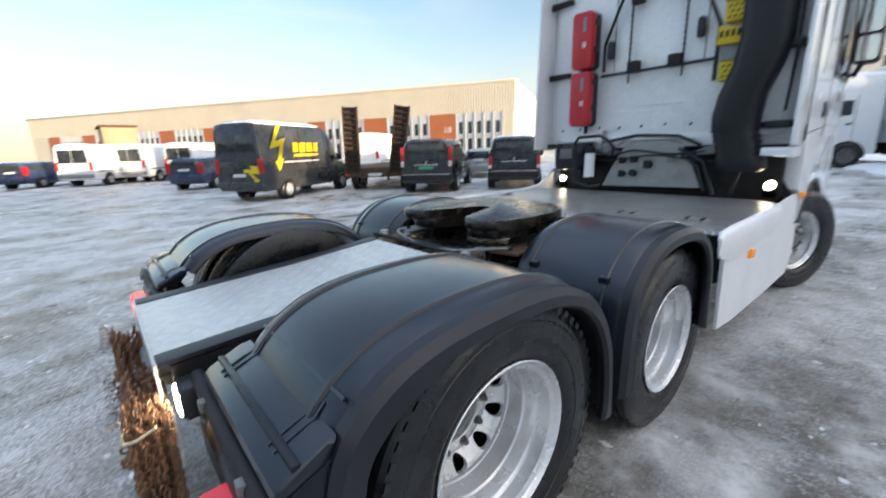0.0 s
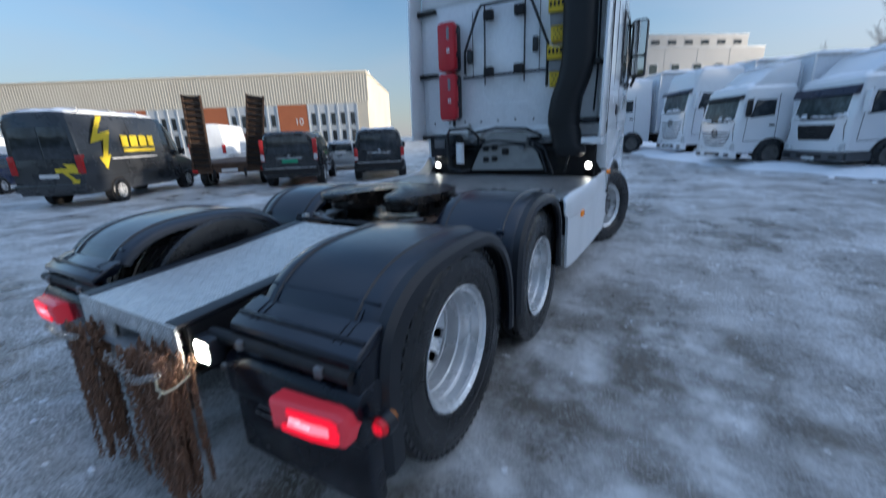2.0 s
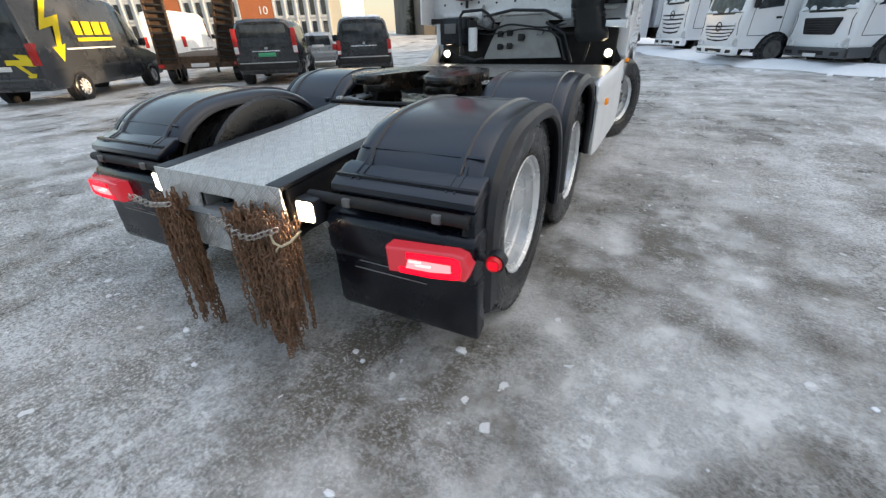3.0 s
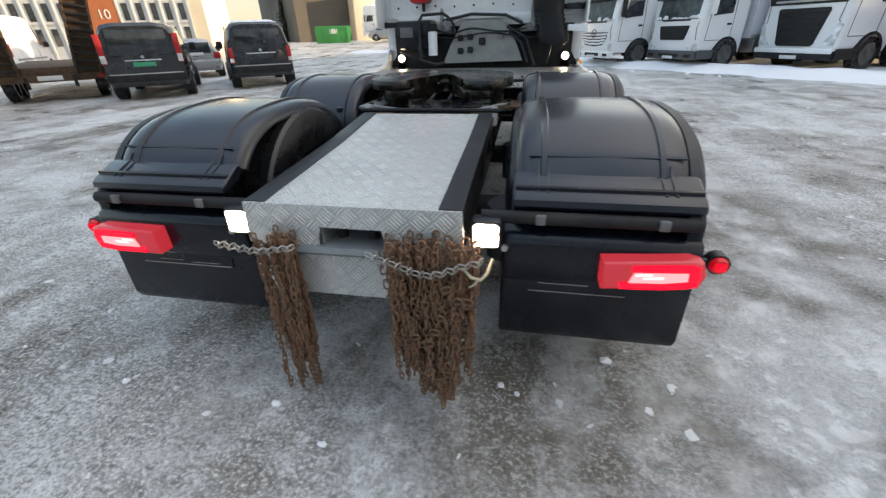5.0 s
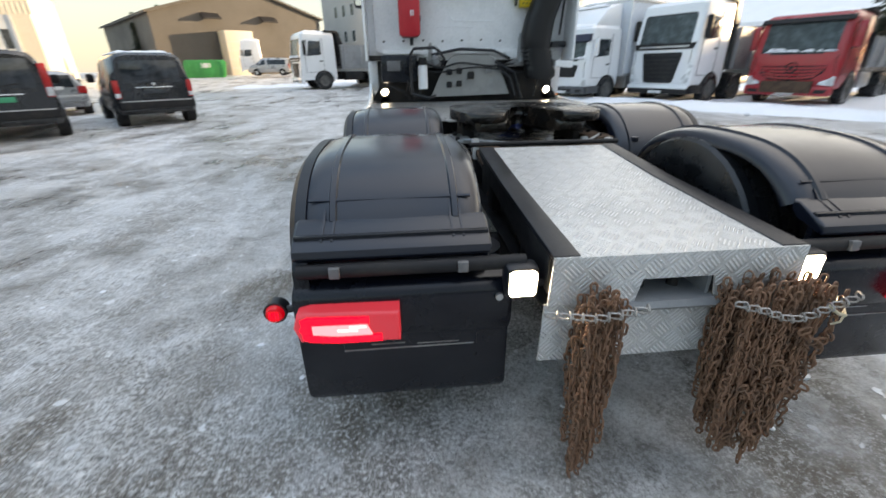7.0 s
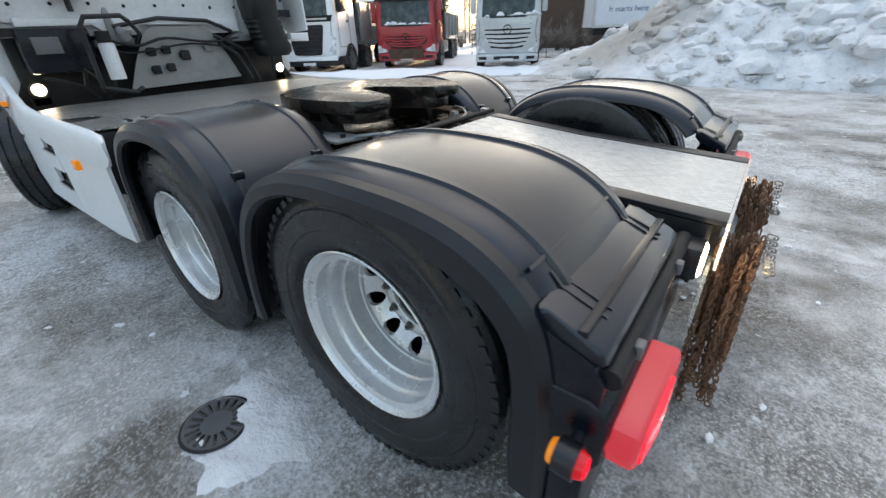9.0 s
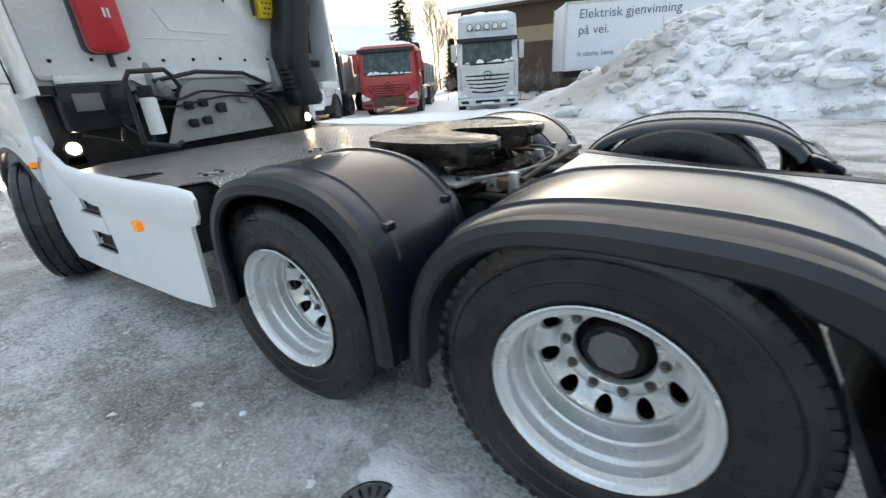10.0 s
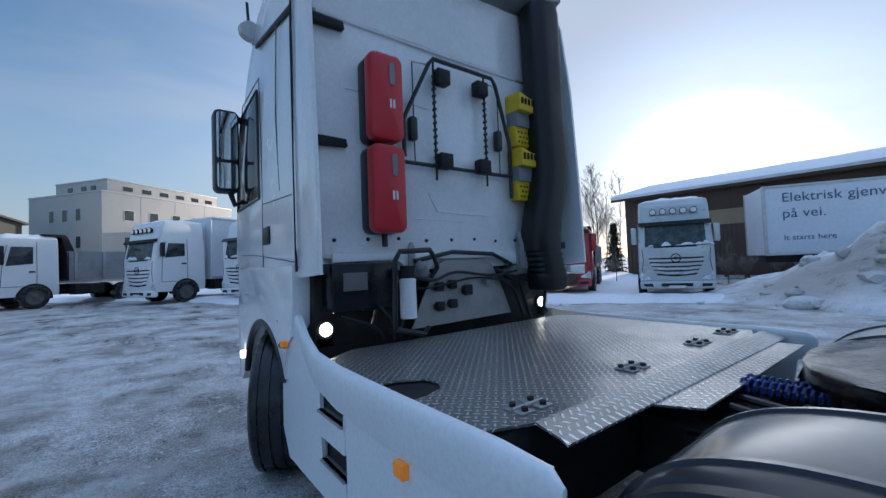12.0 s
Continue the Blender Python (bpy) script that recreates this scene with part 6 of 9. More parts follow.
# ---- tyre chains hung on the tail panel ----
def hanging_chain(name, label, x0, x1, strands, seed, z_low, z_high, taper, tie):
    rng = random.Random(seed)
    ob = thing(name, pose(0, -0.885, 0.70), label, "tyre chain")
    xm = (x0 + x1) / 2
    for k in range(strands):
        fx = (k + rng.random()) / strands
        x = x0 + (x1 - x0) * fx
        bm = B()
        d = rng.uniform(-0.06, 0.05)
        zt = rng.uniform(0.01, 0.07)
        edge = abs(fx - 0.5) * 2
        zb = rng.uniform(z_low, z_high) * (1 - 0.22 * edge)
        z = zt
        i = 0
        # strands draw together into a few ropes lower down
        ropes = max(2, strands // 7)
        pull = ((int(fx * ropes) + 0.5) / ropes - fx) * (x1 - x0) * 1.15
        sx, sd = rng.uniform(-0.03, 0.03) + pull - taper * (x - xm), rng.uniform(-0.04, 0.02)
        ph, amp = rng.uniform(0, 6.3), rng.uniform(0.002, 0.009)
        step = rng.choice([0.023, 0.026, 0.03])
        size = step * rng.uniform(1.25, 1.45)
        while z > zb:
            xx = x + sx * (zt - z) + amp * math.sin(ph + 11 * z) + rng.uniform(-0.005, 0.005)
            dd = d + sd * (zt - z) + 0.7 * amp * math.cos(ph + 8 * z)
            mm = pose(xx, dd, z, rng.uniform(-12, 12), rng.uniform(-10, 10), (90 if i % 2 else 0) + rng.uniform(-35, 35))
            torus_link(bm, mm, size, size * 0.58, rng.uniform(0.0032, 0.0042))
            z -= step * rng.uniform(0.8, 1.1)
            i += 1
        # loops that run across to a neighbour
        for q in range(rng.choice([0, 0, 0, 0, 0, 1])):
            z1 = rng.uniform(zb * 0.95, -0.05)
            w_, n = rng.uniform(0.06, 0.14), 7
            tilt = rng.uniform(-0.5, 0.5)
            for j in range(n):
                u = j / (n - 1)
                xx = x + (u - 0.5) * w_
                zz = z1 - 0.05 * math.sin(math.pi * u) + tilt * (u - 0.5) * w_
                if x0 < xx < x1:
                    torus_link(bm, pose(xx, d - 0.025, zz, rng.uniform(-25, 25), 90 + 60 * (u - 0.5) + rng.uniform(-15, 15), 90 if j % 2 else 0), 0.036, 0.023, 0.0042)
        part("chain_strand", bm, M["chain_rust"], ob, flat=True)
    bm = B()
    t0, t1, tz, sag = tie
    n = int((t1 - t0) / 0.021) + 3
    for j in range(n):
        u = j / (n - 1)
        xx = t0 + (t1 - t0) * u
        zz = tz - sag * math.sin(math.pi * u) ** 0.7 + 0.2 * sag * math.sin(9 * u)
        torus_link(bm, pose(xx, -0.078, zz, 20, 90, 90 if j % 2 else 0), 0.031, 0.018, 0.0028)
    part("tie_chain", bm, M["chain_zinc"], ob, "bright zinc tie chain", flat=True)
    return ob


hanging_chain("tyre_chain", "large bundle of rusty tyre chains on the tail panel", 0.13, 0.46, 54, 5, -0.68, -0.42, 0.2, (0.11, 0.47, 0.045, 0.05))
hanging_chain("tyre_chain", "narrow bundle of rusty tyre chains on the tail panel", -0.325, -0.195, 24, 9, -0.78, -0.4, 0.35, (-0.44, -0.165, 0.05, 0.016))
bm = B()
tube(bm, [(0.41, -0.94, 0.71), (0.44, -0.955, 0.685), (0.47, -0.95, 0.675), (0.49, -0.92, 0.685), (0.50, -0.87, 0.71)], [0.004, 0.005, 0.0055, 0.005, 0.004], 8)
tube(bm, [(0.465, -0.952, 0.68), (0.45, -0.96, 0.66), (0.435, -0.95, 0.645)], 0.0035, 6)
tagged(part("rope_tie", bm, M["rope"]), "short frayed tan rope round the chains", "rope")

# ---- parked vehicles ----
def small_wheel(parent, x, y, r=0.34, w=0.22, style="car"):
    s = 1 if x > 0 else -1
    bm = B()
    lathe_x(bm, [(-w / 2, r * 0.62), (-w / 2, r * 0.92), (-w * 0.4, r), (w * 0.4, r), (w / 2, r * 0.92), (w / 2, r * 0.64), (w * 0.42, r * 0.6)], 28)
    wheel = part("wheel", bm, M["tyre"], parent, "black tyre wheel")
    wheel.matrix_basis = pose(x, y, r, 0, 0, 0 if s > 0 else 180)
    bm = B()
    if style == "car":
        lathe_x(bm, [(w * 0.44, r * 0.64), (w * 0.40, r * 0.58), (w * 0.2, r * 0.55)], 28)
        for k in range(10):
            a = 2 * math.pi * k / 10
            mm = Matrix.Rotation(a, 4, "X")
            box(bm, (w * 0.30, -r * 0.06, r * 0.1), (w * 0.40, r * 0.06, r * 0.58), 0, mm)
        disc(bm, (w * 0.3, 0, 0), (1, 0, 0), r * 0.16, w * 0.14, 12)
        lathe_x(bm, [(w * 0.22, r * 0.58), (w * 0.22, 0.0)], 20)
    else:
        lathe_x(bm, [(w * 0.46, r * 0.62), (w * 0.44, r * 0.56), (w * 0.37, r * 0.5), (w * 0.36, r * 0.42), (w * 0.38, r * 0.3), (w * 0.39, r * 0.2), (w * 0.5, r * 0.19), (w * 0.55, r * 0.15), (w * 0.55, 0.0)], 28)
    part("rim", bm, M[{"car": "rim", "truck": "rim_dirty"}[style] if style != "dark" else "dark_metal"], wheel, {"car": "silver rim", "truck": "dirty grey rim", "dark": "dark rim"}[style])
    return wheel


def body_rings(stations, tuck=0.06):
    """Stations of (y, half width, half width at the top, floor, belt, top)."""
    out = []
    for y, w, wt_, z0, zb, zt in stations:
        half = [(w - tuck, z0), (w, z0 + 0.12), (w, zb), (wt_, zt - 0.16), (wt_ - 0.08, zt - 0.05), (wt_ * 0.55, zt)]
        out.append([Vector((x, y, z)) for x, z in half] + [Vector((-x, y, z)) for x, z in half[::-1]])
    return out


def van(name, m, label, stations, paint, glass_rear=(0.62, 1.15, 2.0), side_glass=(), side_glass_left=True, tail=((0.78, 1.0, 1.25),), wheels=(0.95, 4.2), wheel_r=0.34, plate="white_plate", bumper="grey_plastic", roof_rack=False, rear_split=True, windscreen=(4, 6), rim_style="car", category="van", group="", trimmed=False):
    ob = thing(name, m, label, category, group)
    rings = body_rings(stations)
    bm = B()
    loft(bm, rings)
    part("body", bm, paint, ob, crease=38)
    w = stations[1][1]
    y_r = stations[0][0]
    gx, z0, z1 = glass_rear
    if gx:
        panes = ((0.02, gx), (-gx, -0.02)) if rear_split else ((-gx, gx),)
        for a, b in panes:
            bm = B()
            k = 0.07 * (z1 - z0)
            prism(bm, [(a, z0), (b, z0), (b - (k if b > 0.1 else 0), z1), (a + (k if a < -0.1 else 0), z1)], "y", y_r - 0.012, y_r + 0.03, 0.004)
            part("rear_window", bm, M["glass"], ob, "dark rear window")
    for x0, za, zb_ in tail:
        for s in (1, -1):
            bm = B()
            box(bm, (min(s * x0, s * (w - 0.01)), y_r - 0.02, za), (max(s * x0, s * (w - 0.01)), y_r + 0.12, zb_), 0.015)
            part("tail_light", bm, M["tail_red"], ob, "red tail light")
    bm = B()
    box(bm, (-w + 0.03, y_r - 0.07, stations[0][3] + 0.05), (w - 0.03, y_r + 0.1, stations[0][3] + 0.26), 0.03)
    part("rear_bumper", bm, M[bumper], ob, "plain rear bumper")
    bm = B()
    box(bm, (-0.26, y_r - 0.025, stations[0][3] + 0.42), (0.26, y_r + 0.01, stations[0][3] + 0.53), 0.004)
    part("number_plate", bm, M[plate], ob, "blank number plate")
    if trimmed:
        zp = stations[0][3] + 0.56
        bm = B()
        box(bm, (-0.42, y_r - 0.022, zp), (0.42, y_r + 0.02, zp + 0.035), 0.008)
        part("plate_strip", bm, M["chrome"], ob, "chrome strip over the plate")
        bm = B()
        box(bm, (-w + 0.1, y_r - 0.078, stations[0][3] + 0.235), (w - 0.1, y_r - 0.04, stations[0][3] + 0.262), 0.004)
        part("bumper_strip", bm, M["alu"], ob, "pale bumper edge")
        bm = B()
        tube(bm, [(0.0, y_r - 0.03, z0 + 0.02), (0.12, y_r - 0.03, z0 + 0.05), (0.42, y_r - 0.03, z0 + 0.1)], [0.02, 0.011, 0.007], 6)
        part("rear_wiper", bm, M["dark_metal"], ob, "black rear wiper")
        for s in (1, -1):
            bm = B()
            x0, za, zb_ = tail[0]
            box(bm, (min(s * (x0 + 0.012), s * (w - 0.014)), y_r - 0.026, za + 0.02), (max(s * (x0 + 0.012), s * (w - 0.014)), y_r + 0.05, za + 0.3 * (zb_ - za)), 0.01)
            part("reversing_light", bm, M["lamp_clear"], ob, "clear reversing light")
        bm = B()
        tube(bm, [(0, y_r - 0.012, zp + 0.1), (0, y_r - 0.03, zp + 0.1)], 0.045, 16)
        part("round_badge", bm, M["chrome"], ob, "plain chrome badge")
    bm = B()
    patch(bm, rings, windscreen[0] + 0.08, windscreen[1] - 0.06, 4.15, 6.85, 0.01, 6, 6)
    part("windscreen", bm, M["glass"], ob, "dark windscreen")
    for s0, s1, left_too in side_glass:
        bm = B()
        patch(bm, rings, s0, s1, 2.12, 2.92, 0.01, 4, 3)
        part("side_window", bm, M["glass"], ob, "dark side window")
        if left_too:
            bm = B()
            patch(bm, rings, s0, s1, 8.08, 8.88, 0.01, 4, 3)
            part("side_window", bm, M["glass"], ob, "dark side window")
    for s in (1, -1):
        for wy in wheels:
            bm = B()
            tube(bm, [(s * (w + 0.004), y_r + wy, wheel_r), (s * (w - 0.2), y_r + wy, wheel_r)], wheel_r * 1.16, 24)
            part("wheel_arch", bm, M["dark_metal"], ob, "dark wheel arch")
            small_wheel(ob, s * (w - 0.05), y_r + wy, wheel_r, 0.22, rim_style)
        yf = y_r + wheels[1]
        bm = B()
        box(bm, (s * (w + 0.12) - 0.1, yf - 0.32, stations[1][4] + 0.02), (s * (w + 0.12) + 0.1, yf - 0.18, stations[1][4] + 0.26), 0.05)
        part("door_mirror", bm, M["dark_metal"], ob, "black door mirror")
        bm = B()
        box(bm, (s * w - 0.012, y_r + 0.35, stations[1][3] + 0.42), (s * w + 0.012, yf - 0.45, stations[1][3] + 0.5), 0.006)
        part("side_moulding", bm, M[bumper], ob)
        bm = B()
        tube(bm, [(s * (w + 0.002), yf - 1.35, stations[1][3] + 0.2), (s * (w + 0.002), yf - 1.35, stations[1][4])], 0.006, 5)
        part("door_seam", bm, M["dark_metal"], ob)
    yn = stations[-1][0]
    for s in (1, -1):
        bm = B()
        box(bm, (s * 0.62 - 0.16, yn - 0.22, 0.68), (s * 0.62 + 0.16, yn - 0.01, 0.88), 0.04)
        part("headlamp", bm, M["lamp_clear"], ob, "clear headlamp")
    if roof_rack:
        zt = stations[1][5]
        for yy in (y_r + 0.5, y_r + 1.7, y_r + 2.9):
            bm = B()
            tube(bm, [(-0.8, yy, zt - 0.03), (-0.8, yy, zt + 0.1), (0.8, yy, zt + 0.1), (0.8, yy, zt - 0.03)], 0.02, 6)
            part("roof_bar", bm, M["alu"], ob, "metal roof bar")
    return ob


def snow_on(name, m, x, y0, y1, z, h=0.1, seed=1):
    """Snow that lies on a roof."""
    bm = B()
    nx, ny = 12, max(6, int((y1 - y0) / 0.3))
    rng = random.Random(seed)
    off = rng.uniform(0, 50)
    top, low = [], []
    for i in range(nx + 1):
        u = -1 + 2 * i / nx
        row, rl = [], []
        for j in range(ny + 1):
            v = -1 + 2 * j / ny
            e = max(0.0, 1 - max(abs(u) ** 6, abs(v) ** 10))
            zz = z + h * (e ** 0.4) * (0.75 + 0.5 * fbm(u * 2 + off, v * 3, 1.2, 3))
            px, py = x * u * (1 + 0.03 * fbm(off, v * 4, 1.0)), (y0 + y1) / 2 + (y1 - y0) / 2 * v
            row.append(bm.verts.new((px, py, max(z + 0.004, zz))))
            rl.append(bm.verts.new((px, py, z - 0.03)))
        top.append(row)
        low.append(rl)
    for g in (top, low):
        for a, b in zip(g, g[1:]):
            ring_faces(bm, a, b, False)
    per = lambda g: g[0] + [r[-1] for r in g[1:-1]] + g[-1][::-1] + [r[0] for r in g[-2:0:-1]]
    ring_faces(bm, per(top), per(low))
    ob = part(name, bm, M["snow"], crease=60)
    ob.matrix_basis = m
    return tagged(ob, "white snow lying on a vehicle roof", "snow", kind="stuff")


SPRINTER = [(0, 0.94, 0.84, 0.42, 1.25, 2.52), (0.06, 0.985, 0.87, 0.36, 1.25, 2.60), (3.6, 0.985, 0.87, 0.34, 1.25, 2.60), (4.0, 0.985, 0.86, 0.34, 1.25, 2.54), (4.35, 0.98, 0.82, 0.34, 1.22, 2.32), (5.05, 0.96, 0.80, 0.34, 1.12, 1.36), (5.7, 0.92, 0.76, 0.34, 0.9, 1.12), (5.9, 0.80, 0.62, 0.36, 0.62, 0.85)]
VITO = [(0, 0.90, 0.76, 0.42, 1.12, 1.80), (0.08, 0.95, 0.80, 0.34, 1.12, 1.88), (2.7, 0.95, 0.80, 0.32, 1.12, 1.90), (3.1, 0.95, 0.78, 0.32, 1.10, 1.82), (3.9, 0.93, 0.74, 0.32, 1.0, 1.18), (4.55, 0.88, 0.68, 0.32, 0.85, 0.98), (4.75, 0.76, 0.55, 0.34, 0.6, 0.76)]
CADDY = [(0, 0.84, 0.72, 0.40, 1.05, 1.74), (0.08, 0.895, 0.76, 0.32, 1.05, 1.80), (2.5, 0.895, 0.76, 0.30, 1.05, 1.81), (2.9, 0.895, 0.74, 0.30, 1.03, 1.72), (3.6, 0.88, 0.70, 0.30, 0.95, 1.12), (4.2, 0.84, 0.64, 0.30, 0.8, 0.94), (4.4, 0.72, 0.52, 0.32, 0.58, 0.72)]
ESTATE = [(0, 0.80, 0.58, 0.42, 0.85, 1.28), (0.12, 0.87, 0.62, 0.28, 0.88, 1.42), (2.1, 0.88, 0.64, 0.26, 0.88, 1.46), (2.5, 0.88, 0.63, 0.26, 0.88, 1.40), (3.3, 0.87, 0.66, 0.26, 0.85, 0.98), (4.1, 0.84, 0.64, 0.26, 0.75, 0.86), (4.4, 0.72, 0.50, 0.28, 0.55, 0.66)]

# the dark van with yellow flashes
VAN_AT = at_heading(-12.2, 2.7, -32) @ Matrix.Scale(0.945, 4)
eaas = van("panel_van", VAN_AT, "dark grey panel van with yellow lightning flashes and lettering bars", SPRINTER, M["van_black"], (0.80, 1.35, 2.2), ((3.05, 4.35, True),), tail=((0.80, 0.95, 1.45),), wheels=(1.15, 4.75), wheel_r=0.35, roof_rack=True, windscreen=(4, 5), bumper="van_black")


def flash(x, pts, parent, label):
    bm = B()
    prism(bm, pts, "x", x, x + 0.008)
    part("lightning_flash", bm, M["yellow_van"], parent, label)


M["yellow_van"] = stuff("yellow_film", (0.75, 0.56, 0.03), None, 0.3, 3, 40, (0.35, 0.5), relief=0.02)
flash(0.986, [(0.84, 2.48), (1.06, 2.5), (0.74, 2.0), (1.24, 2.1), (0.95, 1.38), (1.09, 1.42), (0.82, 1.0), (0.62, 1.34), (0.77, 1.36), (0.93, 1.84), (0.42, 1.74)], eaas, "tall yellow lightning flash")
bm = B()
for pts in ([(-0.75, 1.2), (-0.45, 1.22), (-0.6, 1.05), (-0.3, 1.06), (-0.62, 0.75), (-0.55, 0.72), (-0.72, 0.62), (-0.80, 0.78), (-0.70, 0.78), (-0.52, 0.97), (-0.86, 0.94)],):
    prism(bm, [(-x, z) for x, z in pts], "y", -0.016, -0.005)
part("lightning_flash", bm, M["yellow_van"], eaas, "small yellow lightning flash")
# the company name as plain blocks
for y0, y1 in ((1.65, 1.92), (2.03, 2.36), (2.46, 2.79), (2.89, 3.15)):
    bm = B()
    prism(bm, [(y0, 1.62), (y1, 1.62), (y1, 1.95), (y0, 1.95)], "x", 0.972, 0.992)
    part("name_block", bm, M["yellow_van"], eaas, "yellow name block")
bm = B()
prism(bm, [(1.65, 1.46), (3.15, 1.46), (3.15, 1.55), (1.65, 1.55)], "x", 0.982, 0.992)
part("name_bar", bm, M["yellow_van"], eaas, "thin yellow lettering bar")
bm = B()
prism(bm, [(1.1, 1.27), (3.2, 1.27), (3.2, 1.31), (1.1, 1.31)], "x", 0.982, 0.992)
part("name_bar", bm, M["white_plate"], eaas, "thin white lettering bar")
bm = B()
prism(bm, [(0.2, 0.98), (0.75, 0.98), (0.75, 1.1), (0.2, 1.1)], "y", -0.014, -0.004)
part("name_bar", bm, M["yellow_van"], eaas, "yellow lettering bar")
snow_on("roof_snow", VAN_AT, 0.72, 0.1, 3.7, 2.59, 0.13, 2)

suv_at = at_heading(-9.1, 7.8, -37) @ Matrix.Scale(0.96, 4)
van("passenger_van", suv_at, "black passenger van with a green plate", VITO, M["car_black"], (0.70, 1.12, 1.72), ((1.2, 1.9, True), (2.0, 3.6, True)), tail=((0.80, 0.92, 1.62),), wheels=(0.85, 3.85), wheel_r=0.34, plate="green_plate", rear_split=False, bumper="dark_metal", windscreen=(3, 4), trimmed=True)
caddy_at = at_heading(-7.35, 10.3, -38)
van("small_van", caddy_at, "black small van with snow on its roof", CADDY, M["car_black"], (0.66, 1.08, 1.62), ((2.0, 3.55, True),), tail=((0.76, 0.72, 1.15),), wheels=(0.75, 3.5), wheel_r=0.32, plate="glass", rear_split=False, bumper="dark_metal", windscreen=(3, 4), trimmed=True)
snow_on("roof_snow", caddy_at, 0.62, 0.1, 2.6, 1.80, 0.07, 3)
van("estate_car", at_heading(-12.3, 13.6, -40), "silver estate car parked behind the vans", ESTATE, M["car_silver"], (0.55, 0.92, 1.30), ((1.1, 1.9, True), (2.0, 3.5, True)), tail=((0.62, 0.72, 0.95),), wheels=(0.85, 3.45), wheel_r=0.31, rear_split=False, bumper="car_silver", windscreen=(3, 4), category="car")
van("panel_van", at_heading(-21.5, 12.6, -38), "white high-roof panel van", SPRINTER, M["van_white"], (0, 1.35, 2.2), ((3.05, 4.35, True),), tail=((0.80, 0.95, 1.45),), wheels=(1.15, 4.75), wheel_r=0.35, windscreen=(4, 5))
van("panel_van", at_heading(-20.2, 6.2, -36), "white panel van behind the dark van", SPRINTER, M["van_white"], (0.80, 1.35, 2.2), ((3.05, 4.35, True),), tail=((0.80, 0.95, 1.45),), wheels=(1.15, 4.75), wheel_r=0.35, windscreen=(4, 5))
van("hatchback_car", at_heading(-19.5, 2.3, -46), "dark blue hatchback car parked among vans", ESTATE, M["car_blue"], (0.55, 0.92, 1.30), ((1.1, 1.9, True), (2.0, 3.5, True)), tail=((0.62, 0.72, 1.2),), wheels=(0.85, 3.45), wheel_r=0.31, rear_split=False, bumper="car_blue", windscreen=(3, 4), category="car")
MIDVAN = [(y, a, b, c, d, z * 0.9) for y, a, b, c, d, z in SPRINTER]
for x, y, az in ((-28.7, -1.5, -54), (-29.6, 1.0, -50), (-27.9, 3.4, -46), (-33.5, 5.4, -50)):
    van("panel_van", at_heading(x, y, az), "white delivery van with dark rear windows", MIDVAN, M["van_white"], (0.78, 1.3, 2.0), ((3.05, 4.2, True),), tail=((0.80, 0.9, 1.35),), wheels=(1.15, 4.75), wheel_r=0.35, rear_split=True, windscreen=(4, 5), group="white vans in a row")
van("hatchback_car", at_heading(-30.4, -4.2, -56), "dark blue hatchback car parked among vans", ESTATE, M["car_blue"], (0.55, 0.92, 1.30), ((1.1, 1.9, True), (2.0, 3.5, True)), tail=((0.62, 0.72, 1.2),), wheels=(0.85, 3.45), wheel_r=0.31, rear_split=False, bumper="car_blue", windscreen=(3, 4), category="car")


